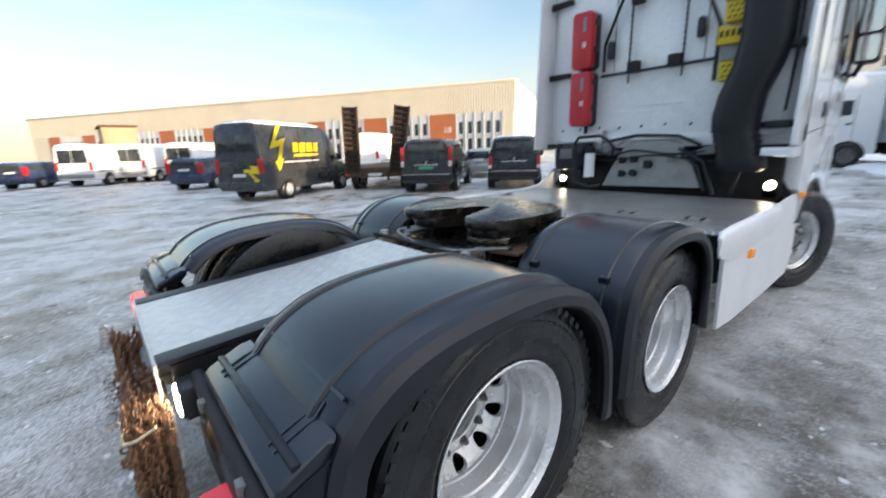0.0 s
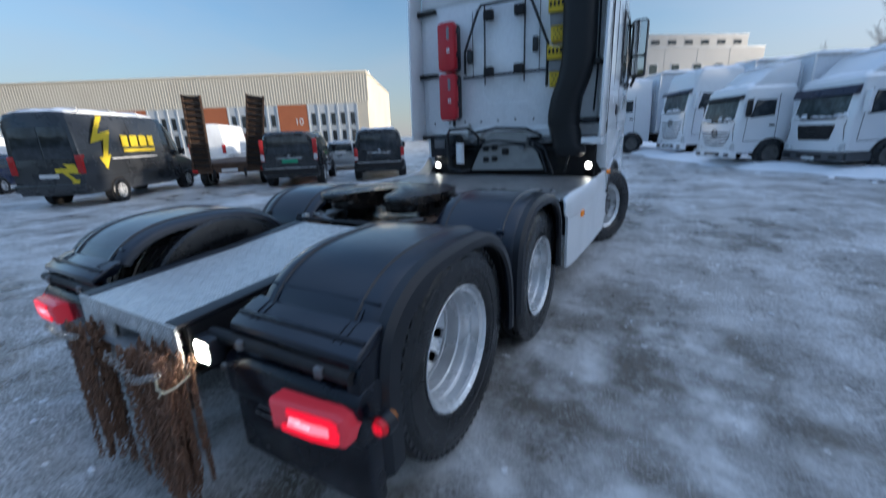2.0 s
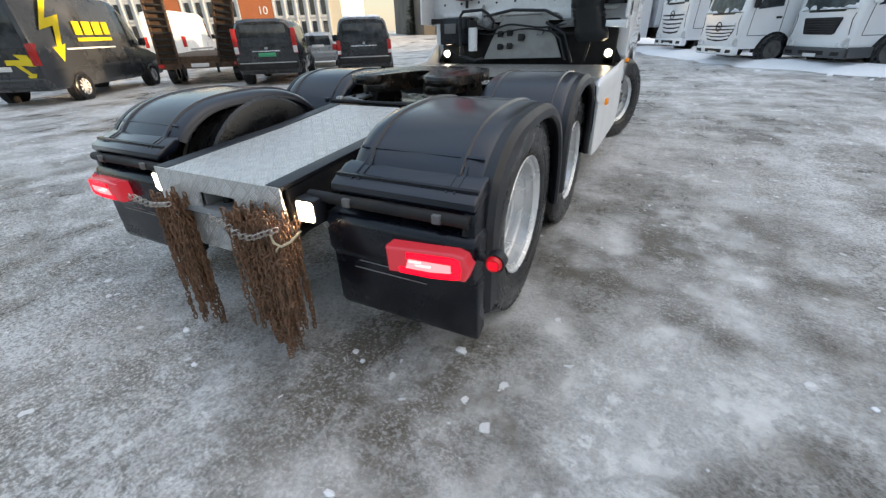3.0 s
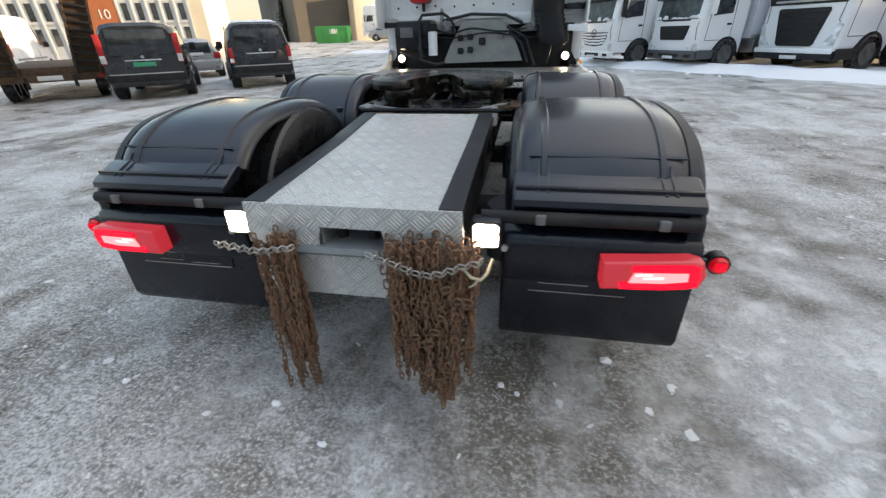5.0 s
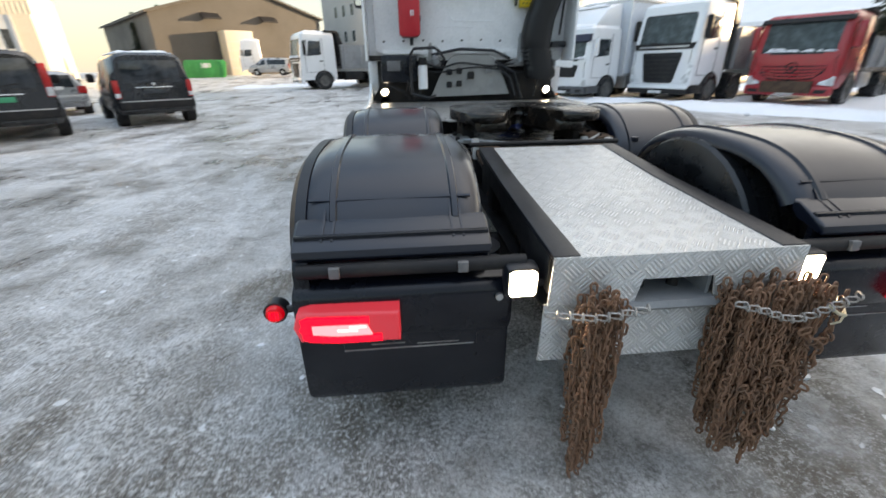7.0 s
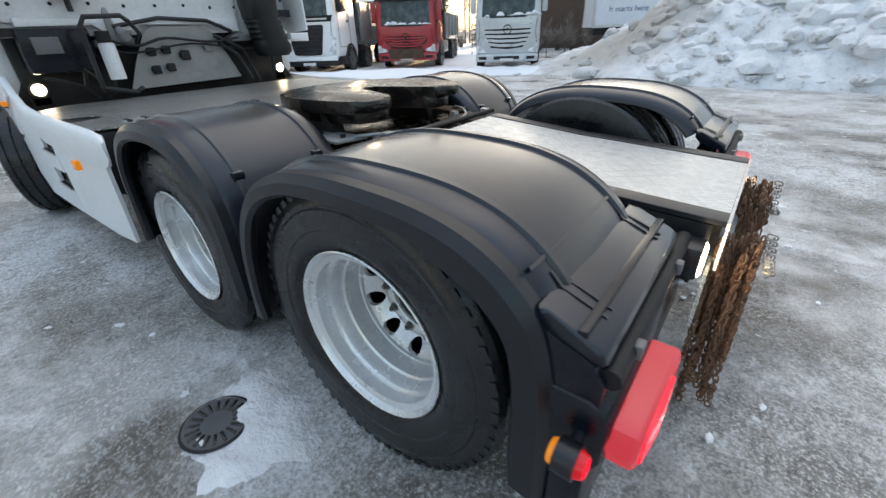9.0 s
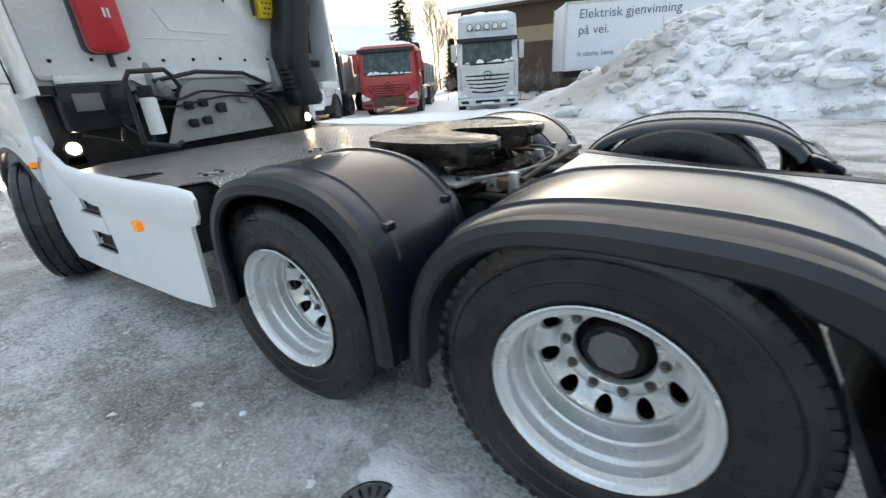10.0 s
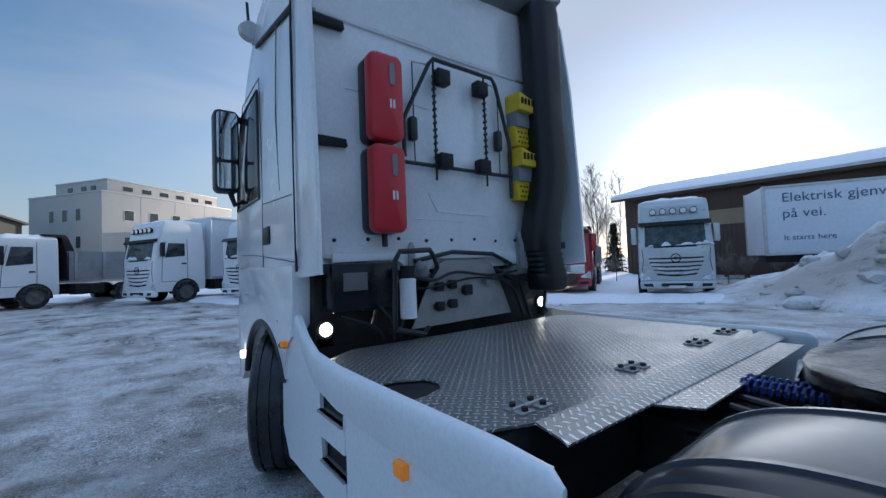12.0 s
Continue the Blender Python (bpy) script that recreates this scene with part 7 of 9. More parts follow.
# ---- low-loader trailer with raised ramps ----
def low_loader(m):
    ob = thing("low_loader", m, "rusty low-loader trailer with two raised loading ramps", "trailer")
    bm = B()
    box(bm, (-1.2, 0.0, 0.62), (1.2, 7.0, 0.86), 0.02)
    part("trailer_bed", bm, M["rust"], ob, "dark rusty trailer bed")
    for s in (1, -1):
        ramp = None
        bm = B()
        for dx in (-0.26, 0.26):
            prism(bm, [(-0.12, 0.66), (-0.36, 3.1), (-0.24, 3.1), (0.02, 0.66)], "x", s * 0.85 + dx - 0.03, s * 0.85 + dx + 0.03, 0.004)
        ramp = part("ramp", bm, M["rust"], ob, "raised rusty loading ramp")
        ramp.matrix_basis = Matrix.Translation((s * 0.85, 0, 0.66)) @ pose(0, 0, 0, 0, 9.0 if s > 0 else 3.0, 0) @ Matrix.Translation((-s * 0.85, 0, -0.66))
        for k in range(13):
            z = 0.8 + 0.185 * k
            y = -0.10 - 0.098 * (z - 0.66)
            bm = B()
            box(bm, (s * 0.85 - 0.26, y - 0.03, z - 0.025), (s * 0.85 + 0.26, y + 0.06, z + 0.025), 0)
            part("rung", bm, M["dark_metal"], ramp)
        bm = B()
        prism(bm, [(-0.02, 0.7), (-0.255, 3.08), (-0.235, 3.08), (0.0, 0.7)], "x", s * 0.85 - 0.25, s * 0.85 + 0.25)
        part("ramp_plate", bm, M["rust"], ramp, "rusty plate behind the rungs")
        for yy in (0.9, 2.0):
            small_wheel(ob, s * 1.0, yy, 0.38, 0.25, "dark")
        bm = B()
        box(bm, (s * 1.1 - 0.09, -0.06, 0.55), (s * 1.1 + 0.09, 0.0, 0.66), 0.01)
        part("tail_light", bm, M["tail_red"], ob, "red tail light")
        bm = B()
        box(bm, (s * 0.5 - 0.04, -0.07, 0.35), (s * 0.5 + 0.04, 0.0, 0.64), 0.01)
        part("support_leg", bm, M["dark_metal"], ob)
    bm = B()
    box(bm, (-1.15, -0.05, 0.50), (1.15, 0.02, 0.68), 0.01)
    part("rear_beam", bm, M["rust"], ob)
    bm = B()
    box(bm, (-0.26, -0.065, 0.54), (0.26, -0.05, 0.65), 0.003)
    part("number_plate", bm, M["white_plate"], ob, "blank number plate")
    return ob


low_loader(at_heading(-11.75, 7.4, -46) @ Matrix.Scale(0.99, 4))


# ---- trucks ----
def lorry(name, m, label, paint, height=3.0, depth=2.2, width=2.45, screen=(1.55, 2.45), roof=0.0, grille="slats", visor=None, lamps=0, load="box", load_h=3.6, load_len=6.5, load_paint=None, snow=True, seed=1, bumper=None, axles=(-1.35, -5.2), star=True, plough=False, fairing=False):
    """A truck; its front stands at y = 0 and looks along +y."""
    ob = thing(name, m, label, "truck", "trucks parked along the snow bank")
    w = width / 2
    zt = height
    rings = [rr_ring(0.55, w - 0.05, -depth, -0.06, 0.10), rr_ring(0.8, w, -depth, 0.0, 0.12), rr_ring(screen[0] - 0.06, w, -depth, -0.01, 0.14), rr_ring(screen[1] + 0.05, w - 0.04, -depth, -0.16, 0.16), rr_ring(zt - 0.12, w - 0.06, -depth, -0.2, 0.18), rr_ring(zt, w - 0.16, -depth + 0.05, -0.34, 0.18)]
    if roof:
        rings[-1] = rr_ring(zt, w - 0.06, -depth, -0.22, 0.2)
        rings += [rr_ring(zt + roof * 0.6, w - 0.075, -depth, -0.28, 0.2), rr_ring(zt + roof * 0.9, w - 0.1, -depth, -0.4, 0.2), rr_ring(zt + roof, w - 0.2, -depth + 0.03, -0.62, 0.2)]
    bm = B()
    loft(bm, rings)
    cab_ob = part("cab", bm, paint, ob, crease=20)
    if fairing:
        # wind deflector that climbs from the cab roof to the box
        bm = B()
        prism(bm, [(-depth, zt - 0.06), (-depth, load_h - 0.2), (-depth + 0.35, load_h - 0.22), (-depth + 0.95, load_h - 0.42), (-0.62, zt + 0.06), (-0.5, zt - 0.06)], "x", -w + 0.22, w - 0.22, 0.08)
        part("roof_fairing", bm, paint, ob, "white roof wind deflector")
    # windscreen with its black surround
    z0, z1 = screen
    yb, yt = -0.018, -0.15
    for nm, wb, wt_, dz, out, mat, lab in (("screen_surround", w - 0.015, w - 0.05, 0.05, 0.016, "fender_edge", "black windscreen surround"), ("windscreen", w - 0.07, w - 0.1, 0.0, 0.024, "glass_pale", "frosted windscreen")):
        bm = B()
        cols = []
        for f in (-1.0, -0.96, -0.9, -0.8, -0.55, 0.0, 0.55, 0.8, 0.9, 0.96, 1.0):
            wrap = 0.16 * abs(f) ** 9 * (wb / w) ** 9
            foot_y, head_y = yb - wrap - (yt - yb) * -dz / (z1 - z0), yt - wrap + (yt - yb) * dz / (z1 - z0)
            cols.append([Vector((f * wb, foot_y + out, z0 - dz)), Vector((f * wt_, head_y + out, z1 + dz)), Vector((f * wt_, head_y - 0.05, z1 + dz)), Vector((f * wb, foot_y - 0.05, z0 - dz))])
        loft(bm, cols)
        part(nm, bm, M[mat], cab_ob, lab, crease=40)
    for s in (1, -1):
        bm = B()
        tube(bm, [(s * 0.1 + 0.05, 0.0, z0 + 0.0), (s * 0.1 + 0.35, 0.015, z0 + 0.02), (s * 0.1 + 0.6, -0.03, z0 + 0.12)], 0.014, 6)
        part("wiper", bm, M["dark_metal"], cab_ob, "black wiper")
    if snow:
        # clumps of snow left along the foot of the windscreen
        bm = B()
        rng = random.Random(seed * 13)
        for k in range(9):
            x = rng.uniform(-w + 0.2, w - 0.2)
            hh, ww = rng.uniform(0.05, 0.18), rng.uniform(0.08, 0.26)
            prof = [(x - ww, z0 + 0.02), (x - ww * 0.5, z0 + hh * rng.uniform(0.6, 1.0)), (x + ww * 0.1, z0 + hh), (x + ww * 0.6, z0 + hh * rng.uniform(0.3, 0.8)), (x + ww, z0 + 0.02)]
            prism(bm, prof, "y", -0.05, 0.03, 0.008)
        clumps = part("screen_snow", bm, M["snow"])
        clumps.matrix_basis = m
        tagged(clumps, "clumps of snow along a truck windscreen foot", "snow", kind="stuff")
    for s in (1, -1):
        bm = B()
        prism(bm, [(-0.45, z0 + 0.08), (-1.3, z0 + 0.16), (-1.3, z1 - 0.08), (-0.62, z1 - 0.08)], "x", s * (w - 0.06), s * (w + 0.006), 0.006)
        part("side_window", bm, M["glass"], cab_ob, "dark side window")
        bm = B()
        tube(bm, [(s * (w + 0.004), -1.42, 0.9), (s * (w + 0.002), -1.42, z0), (s * (w - 0.03), -1.42, z1 + 0.1)], 0.011, 5)
        tube(bm, [(s * (w + 0.003), -0.3, 0.98), (s * (w + 0.002), -0.34, z0), (s * (w - 0.03), -0.5, z1)], 0.011, 5)
        tube(bm, [(s * (w + 0.003), -0.3, 0.98), (s * (w + 0.003), -1.42, 0.98)], 0.011, 5)
        part("door_seam", bm, M["bumper_dark"], cab_ob)
        bm = B()
        box(bm, (s * w - 0.02, -1.36, z0 - 0.22), (s * w + 0.02, -1.16, z0 - 0.15), 0.01)
        part("door_pull", bm, M["dark_metal"], cab_ob)
        # mirrors
        bm = B()
        box(bm, (s * (w + 0.12) - 0.1, -0.36, z0 + 0.12), (s * (w + 0.12) + 0.1, -0.22, z1 - 0.06), 0.05)
        mir = part("mirror", bm, paint if seed % 2 else M["dark_metal"], cab_ob, "tall door mirror")
        bm = B()
        tube(bm, [(s * (w - 0.08), -0.4, z1 - 0.12), (s * (w + 0.12), -0.26, z1 - 0.1)], 0.025, 6)
        part("mirror_arm", bm, M["dark_metal"], mir)
        # headlamp that wraps the corner, and the dark joint beside the grille
        bm = B()
        prism(bm, [(s * (w - 0.42), 0.76), (s * (w - 0.08), 0.74), (s * (w - 0.03), 1.3), (s * (w - 0.14), 1.34), (s * (w - 0.22), 1.0)] if grille == "block" else [(s * (w - 0.42), 0.68), (s * (w - 0.04), 0.64), (s * (w - 0.03), 0.9), (s * (w - 0.12), 0.94), (s * (w - 0.2), 0.82), (s * (w - 0.42), 0.76)], "y", -0.12, 0.012, 0.02)
        part("headlamp", bm, M["lamp_clear"], cab_ob, "clear headlamp")
        bm = B()
        tube(bm, [(s * (w - 0.11), 0.0, 1.0 if grille != "block" else 1.36), (s * (w - 0.17), 0.004, 1.4), (s * (w - 0.13), -0.005, z0 - 0.08)], 0.009, 6)
        part("corner_joint", bm, M["dark_metal"], cab_ob)
        bm = B()
        tube(bm, [(s * (w - 0.42), 0.0, 0.5), (s * (w - 0.42), 0.02, 0.5)], 0.07, 12)
        part("fog_lamp", bm, M["glass"], cab_ob)
        # arch and steps
        bm = B()
        arch = [(-1.35 + 0.6 * math.cos(a), 0.5 + 0.59 * math.sin(a)) for a in (math.pi * k / 14 for k in range(15))]
        prism(bm, arch + [(-1.95, 0.42), (-0.75, 0.42)], "x", s * (w - 0.25), s * (w + 0.008), 0.0)
        part("wheel_arch", bm, M["dark_metal"], cab_ob, "black wheel arch")
    bm = B()
    box(bm, (-w + 0.02, -0.18, 0.34), (w - 0.02, 0.05, 0.64), 0.06)
    part("front_bumper", bm, bumper or paint, ob, "front bumper")
    if bumper is not None and bumper is not paint:
        # the dark bumper runs round to the wheels
        for s in (1, -1):
            bm = B()
            box(bm, (s * w - 0.05, -0.8, 0.36), (s * w + 0.012, -0.06, 0.66), 0.02)
            part("bumper_side", bm, bumper, ob, "dark bumper end")
    bm = B()
    box(bm, (-0.5, 0.04, 0.42), (0.5, 0.062, 0.54), 0.01)
    part("lower_intake", bm, M["dark_metal"], ob, "dark lower intake")
    for s in (1, -1):
        bm = B()
        prism(bm, [(s * (w - 0.46), 0.41), (s * (w - 0.16), 0.43), (s * (w - 0.13), 0.53), (s * (w - 0.44), 0.53)], "y", 0.03, 0.058, 0.006)
        part("corner_intake", bm, M["dark_metal"], ob, "dark corner intake")
    bm = B()
    box(bm, (-0.26, 0.06, 0.36), (0.26, 0.072, 0.46), 0.003)
    part("number_plate", bm, M["white_plate"], ob, "blank number plate")
    gz1 = screen[0] - (0.34 if grille == "slats" else 0.3 if grille == "block" else 0.2)
    if grille == "slats":
        bm = B()
        prism(bm, [(-0.62, 0.84), (0.0, 0.78), (0.62, 0.84), (0.86, gz1 - 0.25), (0.88, gz1), (-0.88, gz1), (-0.86, gz1 - 0.25)], "y", -0.03, 0.008)
        g = part("grille", bm, M["dark_metal"], ob, "dark grille with bright slats")
        ns = 5
        pitch = (gz1 - 0.86) / ns
        for k in range(ns):
            z = 0.86 + pitch * (k + 0.42)
            hw = 0.7 + 0.2 * min(1.0, k / (ns - 2))
            sag = 0.07 * (1 - k / (ns - 1))
            slat = pitch * 0.7
            bm = B()
            prism(bm, [(-hw, z), (-hw * 0.45, z - sag * 0.8), (hw * 0.45, z - sag * 0.8), (hw, z), (hw - 0.015, z + slat), (hw * 0.45, z + slat - sag * 0.8), (-hw * 0.45, z + slat - sag * 0.8), (-hw + 0.015, z + slat)], "y", -0.02, 0.03, 0.008)
            part("grille_slat", bm, paint, g)
        if star:
            bm = B()
            zc = gz1 - 0.1
            tube(bm, [(0.15 * math.cos(a), 0.045, zc + 0.15 * math.sin(a)) for a in (2 * math.pi * k / 24 for k in range(25))], 0.016, 6)
            disc(bm, (0, 0.03, zc), (0, 1, 0), 0.05, 0.02, 12)
            part("badge", bm, M["dark_metal"], g, "round badge as a plain ring")
    else:
        bm = B()
        prism(bm, [(-0.5, 0.72), (0.5, 0.72), (0.58, 0.78), (0.76, gz1 - 0.06), (0.72, gz1), (-0.72, gz1), (-0.76, gz1 - 0.06), (-0.58, 0.78)] if grille == "block" else [(-0.6, 1.02), (0.6, 1.02), (0.72, gz1 - 0.03), (0.68, gz1), (-0.68, gz1), (-0.72, gz1 - 0.03)], "y", -0.02, 0.025, 0.01)
        g = part("grille", bm, M["dark_metal"], ob, "large black grille")
        for k in range(7):
            z = (0.78 if grille == "block" else 1.0) + (gz1 - (0.88 if grille == "block" else 1.06)) * k / 6
            bm = B()
            gw = 0.5 + 0.18 * k / 6 if grille == "block" else 0.56
            box(bm, (-gw, 0.02, z), (gw, 0.036, z + 0.022), 0.004)
            part("grille_slat", bm, M["fender_edge"], g)
    if grille == "block":
        bm = B()
        prism(bm, [(-w + 0.12, screen[0] - 0.2), (w - 0.12, screen[0] - 0.2), (w - 0.06, screen[0] - 0.0), (-w + 0.06, screen[0] - 0.0)], "y", -0.14, 0.014, 0.006)
        band = part("screen_band", bm, M["dark_metal"], ob, "black band under the windscreen")
        bm = B()
        box(bm, (-0.95, 0.01, screen[0] - 0.14), (0.95, 0.022, screen[0] - 0.08), 0.004)
        part("bright_strip", bm, M["alu"], band)
        bm = B()
        box(bm, (-w + 0.03, -0.14, 0.52), (w - 0.03, 0.075, 0.68), 0.04)
        part("bumper_lip", bm, paint, ob, "white bumper lip")
    if visor is not None:
        bm = B()
        low = 0.16 if grille == "wide" else 0.04
        prism(bm, [(-0.16, screen[1] + 0.02 - low), (-0.02, screen[1] - low - 0.01), (0.01, screen[1] + 0.02 - low), (-0.07, screen[1] + 0.1), (-0.2, screen[1] + 0.12)], "x", -w + 0.05, w - 0.05, 0.015)
        part("sun_visor", bm, visor, ob, "long sun visor")
    if lamps:
        zz = zt + 0.2 if roof else zt + 0.02
        bm = B()
        tube(bm, [(-0.8, -0.22, zz - 0.1), (0.8, -0.22, zz - 0.1)], 0.03, 8)
        bar = part("lamp_bar", bm, M["alu"], ob, "bright roof lamp bar")
        for k in range(lamps):
            x = -0.66 + 1.32 * k / (lamps - 1)
            bm = B()
            tube(bm, [(x, -0.3, zz), (x, -0.17, zz), (x, -0.13, zz)], [0.05, 0.12, 0.12], 18)
            spot = part("spot_lamp", bm, M["dark_metal"], bar, "round spot lamp")
            bm = B()
            tube(bm, [(x, -0.135, zz), (x, -0.115, zz)], [0.104, 0.09], 18)
            part("lens", bm, M["lens_bright"], spot, "pale lamp glass")
    # chassis and wheels
    bm = B()
    box(bm, (-0.45, -load_len - depth - 0.3, 0.55), (0.45, -0.6, 0.85), 0.02)
    part("chassis", bm, M["dark_metal"], ob, "black chassis")
    for k, wy in enumerate(axles):
        for s in (1, -1):
            small_wheel(ob, s * (w - (0.1 if k == 0 else 0.22)), wy, 0.5, 0.3 if k == 0 else 0.5, "truck")
    yb0 = -depth - 0.25
    if load == "box":
        bm = B()
        prism(bm, rounded(-1.26, 1.0, 1.26, load_h, 0.05), "y", yb0 - load_len, yb0, 0.02)
        bx = part("box_body", bm, load_paint or M["trailer_white"], ob, "tall white box body")
        for s in (1, -1):
            for y0, y1 in ((yb0 - load_len, yb0),):
                bm = B()
                box(bm, (s * 1.262 - 0.02, y0, 1.0), (s * 1.262 + 0.02, y1, 1.12), 0.004)
                part("lower_rail", bm, M["alu"], bx)
                bm = B()
                box(bm, (s * 1.262 - 0.02, y0, load_h - 0.14), (s * 1.262 + 0.02, y1, load_h - 0.04), 0.004)
                part("upper_rail", bm, M["alu"], bx)
        for s in (1, -1):
            bm = B()
            box(bm, (s * 1.245 - 0.035, yb0 - 0.04, 1.0), (s * 1.245 + 0.035, yb0 + 0.03, load_h - 0.02), 0.012)
            part("corner_post", bm, M["lens_bright"], bx, "pale metal corner post")
        bm = B()
        box(bm, (-1.22, yb0 - 0.03, load_h - 0.1), (1.22, yb0 + 0.028, load_h - 0.005), 0.012)
        part("top_rail", bm, M["lens_bright"], bx, "pale metal top rail")
        bm = B()
        box(bm, (-0.8, yb0, 1.9), (0.8, yb0 + 0.05, load_h - 0.3), 0.01)
        part("front_unit", bm, M["panel_white"], bx)
    elif load == "tipper":
        bm = B()
        prism(bm, [(-1.2, 1.15), (1.2, 1.15), (1.25, load_h), (1.17, load_h), (1.10, 1.28), (-1.10, 1.28), (-1.17, load_h), (-1.25, load_h)], "y", yb0 - load_len, yb0, 0.0)
        bx = part("tipper_body", bm, load_paint or M["tipper_grey"], ob, "open steel tipper body")
        bm = B()
        prism(bm, [(-1.24, 1.15), (1.24, 1.15), (1.25, load_h + 0.1), (-1.25, load_h + 0.1)], "y", yb0 - 0.06, yb0, 0.01)
        part("headboard", bm, M["dark_metal"], bx, "dark headboard")
        bm = B()
        prism(bm, [(yb0 - 0.3, load_h + 0.0), (yb0 - 0.05, zt + 0.02), (yb0 + 0.05, zt + 0.1), (yb0 + 0.8, zt + 0.1), (yb0 + 0.8, zt + 0.04), (yb0 + 0.15, zt - 0.02), (yb0 + 0.04, load_h)], "x", -1.15, 1.15, 0.01)
        part("cab_guard", bm, M["dark_metal"], bx, "dark cab guard")
        for s in (1, -1):
            for k in range(5):
                yy = yb0 - 0.3 - k * (load_len - 0.6) / 4
                bm = B()
                prism(bm, [(s * 1.21, 1.15), (s * 1.28, 1.2), (s * 1.29, load_h - 0.06), (s * 1.245, load_h)], "y", yy - 0.06, yy + 0.06, 0.004)
                part("side_post", bm, load_paint or M["tipper_grey"], bx)
    for s in (1, -1):
        bm = B()
        prism(bm, rounded(-0.33, 0.5, 0.33, 1.0, 0.08), "y", -3.9, -2.75, 0.03)
        tank = part("tank", bm, M["alu"] if seed % 2 else M["dark_metal"], ob, "side tank")
        tank.location = (s * 0.85, 0, 0)
    if plough:
        bm = B()
        box(bm, (-0.7, 0.05, 0.42), (0.7, 0.16, 0.78), 0.02)
        part("plough_plate", bm, M["rust"], ob, "rusty plough mounting plate")
    if snow:
        snow_on("roof_snow", m, w - 0.22, -depth + 0.05, -0.32 if not roof else -0.58, zt + roof - 0.01, 0.14, seed)
        if load == "box":
            snow_on("roof_snow", m, 1.22, yb0 - load_len + 0.05, yb0 - 0.05, load_h - 0.005, 0.14, seed + 7)
        if fairing:
            snow_on("roof_snow", m, w - 0.36, -depth + 0.02, -depth + 0.8, load_h - 0.3, 0.1, seed + 20)
    return ob


W_ = M["truck_white"]
lorry("box_truck", at_heading(-2.0, 23.3, 243), "white cab-over box truck with snow on its roof", W_, 3.05, 2.3, roof=0.62, screen=(1.95, 2.75), visor=M["dark_metal"], lamps=5, load="box", load_h=4.0, seed=2)
lorry("box_truck", at_heading(1.58, 20.7, 243), "white cab-over box truck with snow on its roof", W_, 3.05, 2.3, roof=0.62, screen=(1.95, 2.75), visor=M["visor_dark"], load="box", load_h=3.9, seed=3)
lorry("box_truck", at_heading(3.05, 15.95, 243) @ Matrix.Scale(0.87, 4), "white low-cab box truck under snow", W_, 2.95, 2.1, screen=(1.72, 2.52), visor=M["dark_metal"], load="box", load_h=3.95, seed=4, fairing=True)
lorry("box_truck", at_heading(5.4, 14.6, 243) @ Matrix.Scale(0.88, 4), "white low-cab box truck with a dark blue visor", W_, 2.95, 2.1, screen=(1.68, 2.52), grille="wide", visor=M["visor_dark"], load="box", load_h=4.0, seed=5, bumper=M["bumper_dark"], fairing=True)
lorry("tipper_truck", at_heading(8.45, 13.3, 243) @ Matrix.Scale(0.96, 4), "white tipper truck with a large black grille", W_, 3.4, 2.2, screen=(2.05, 2.95), grille="block", load="tipper", load_h=2.6, load_len=5.5, axles=(-1.35, -3.3, -5.9, -7.2), snow=False, seed=6, bumper=M["dark_metal"])
lorry("tipper_truck", at_heading(11.9, 11.5, 241), "red tipper truck with snow on its cab roof", M["truck_red"], 2.75, 2.1, screen=(1.62, 2.52), grille="slats", visor=M["dark_metal"], load="tipper", load_h=2.1, load_len=5.5, axles=(-1.35, -5.4, -6.7), seed=7, bumper=M["truck_red"], plough=True)
lorry("tractor_truck", at_heading(12.85, 7.4, 243) @ Matrix.Scale(0.945, 4), "silver cab-over truck with roof spot lamps", M["truck_silver"], 3.0, 2.3, screen=(1.9, 2.72), roof=0.68, visor=M["dark_metal"], lamps=5, load="none", seed=9, axles=(-1.35, -4.9), load_len=4.0)
lorry("tipper_truck", at_heading(-7.3, 26.1, 243), "white tipper truck with a grey steel body", W_, 3.15, 2.2, screen=(1.78, 2.75), grille="block", load="tipper", load_h=2.5, load_len=5.0, axles=(-1.35, -4.8, -6.1), seed=8)
lorry("tractor_truck", at_heading(-19.5, 52.0, 250, 0.25), "white cab-over truck far across the yard", W_, 3.1, 2.3, roof=0.6, screen=(1.9, 2.75), load="none", load_len=4.0, axles=(-1.35, -4.8), seed=10)
van("hatchback_car", at_heading(-13.8, 51.0, -100, 0.25), "silver grey small car far across the yard", CADDY, M["car_silver"], (0.66, 1.08, 1.62), ((1.1, 1.9, True), (2.0, 3.5, True)), tail=((0.62, 0.72, 1.2),), wheels=(0.75, 3.5), wheel_r=0.32, rear_split=False, bumper="car_silver", windscreen=(3, 4), category="car")

# ---- buildings ----
def frame_at(origin, toward):
    """A pose whose x runs along a facade and whose y points to its back."""
    o, t = Vector((*origin, 0)), Vector((*toward, 0))
    ang = math.degrees(math.atan2(t.y - o.y, t.x - o.x))
    return pose(o.x, o.y, 0, 0, 0, ang), (t - o).length


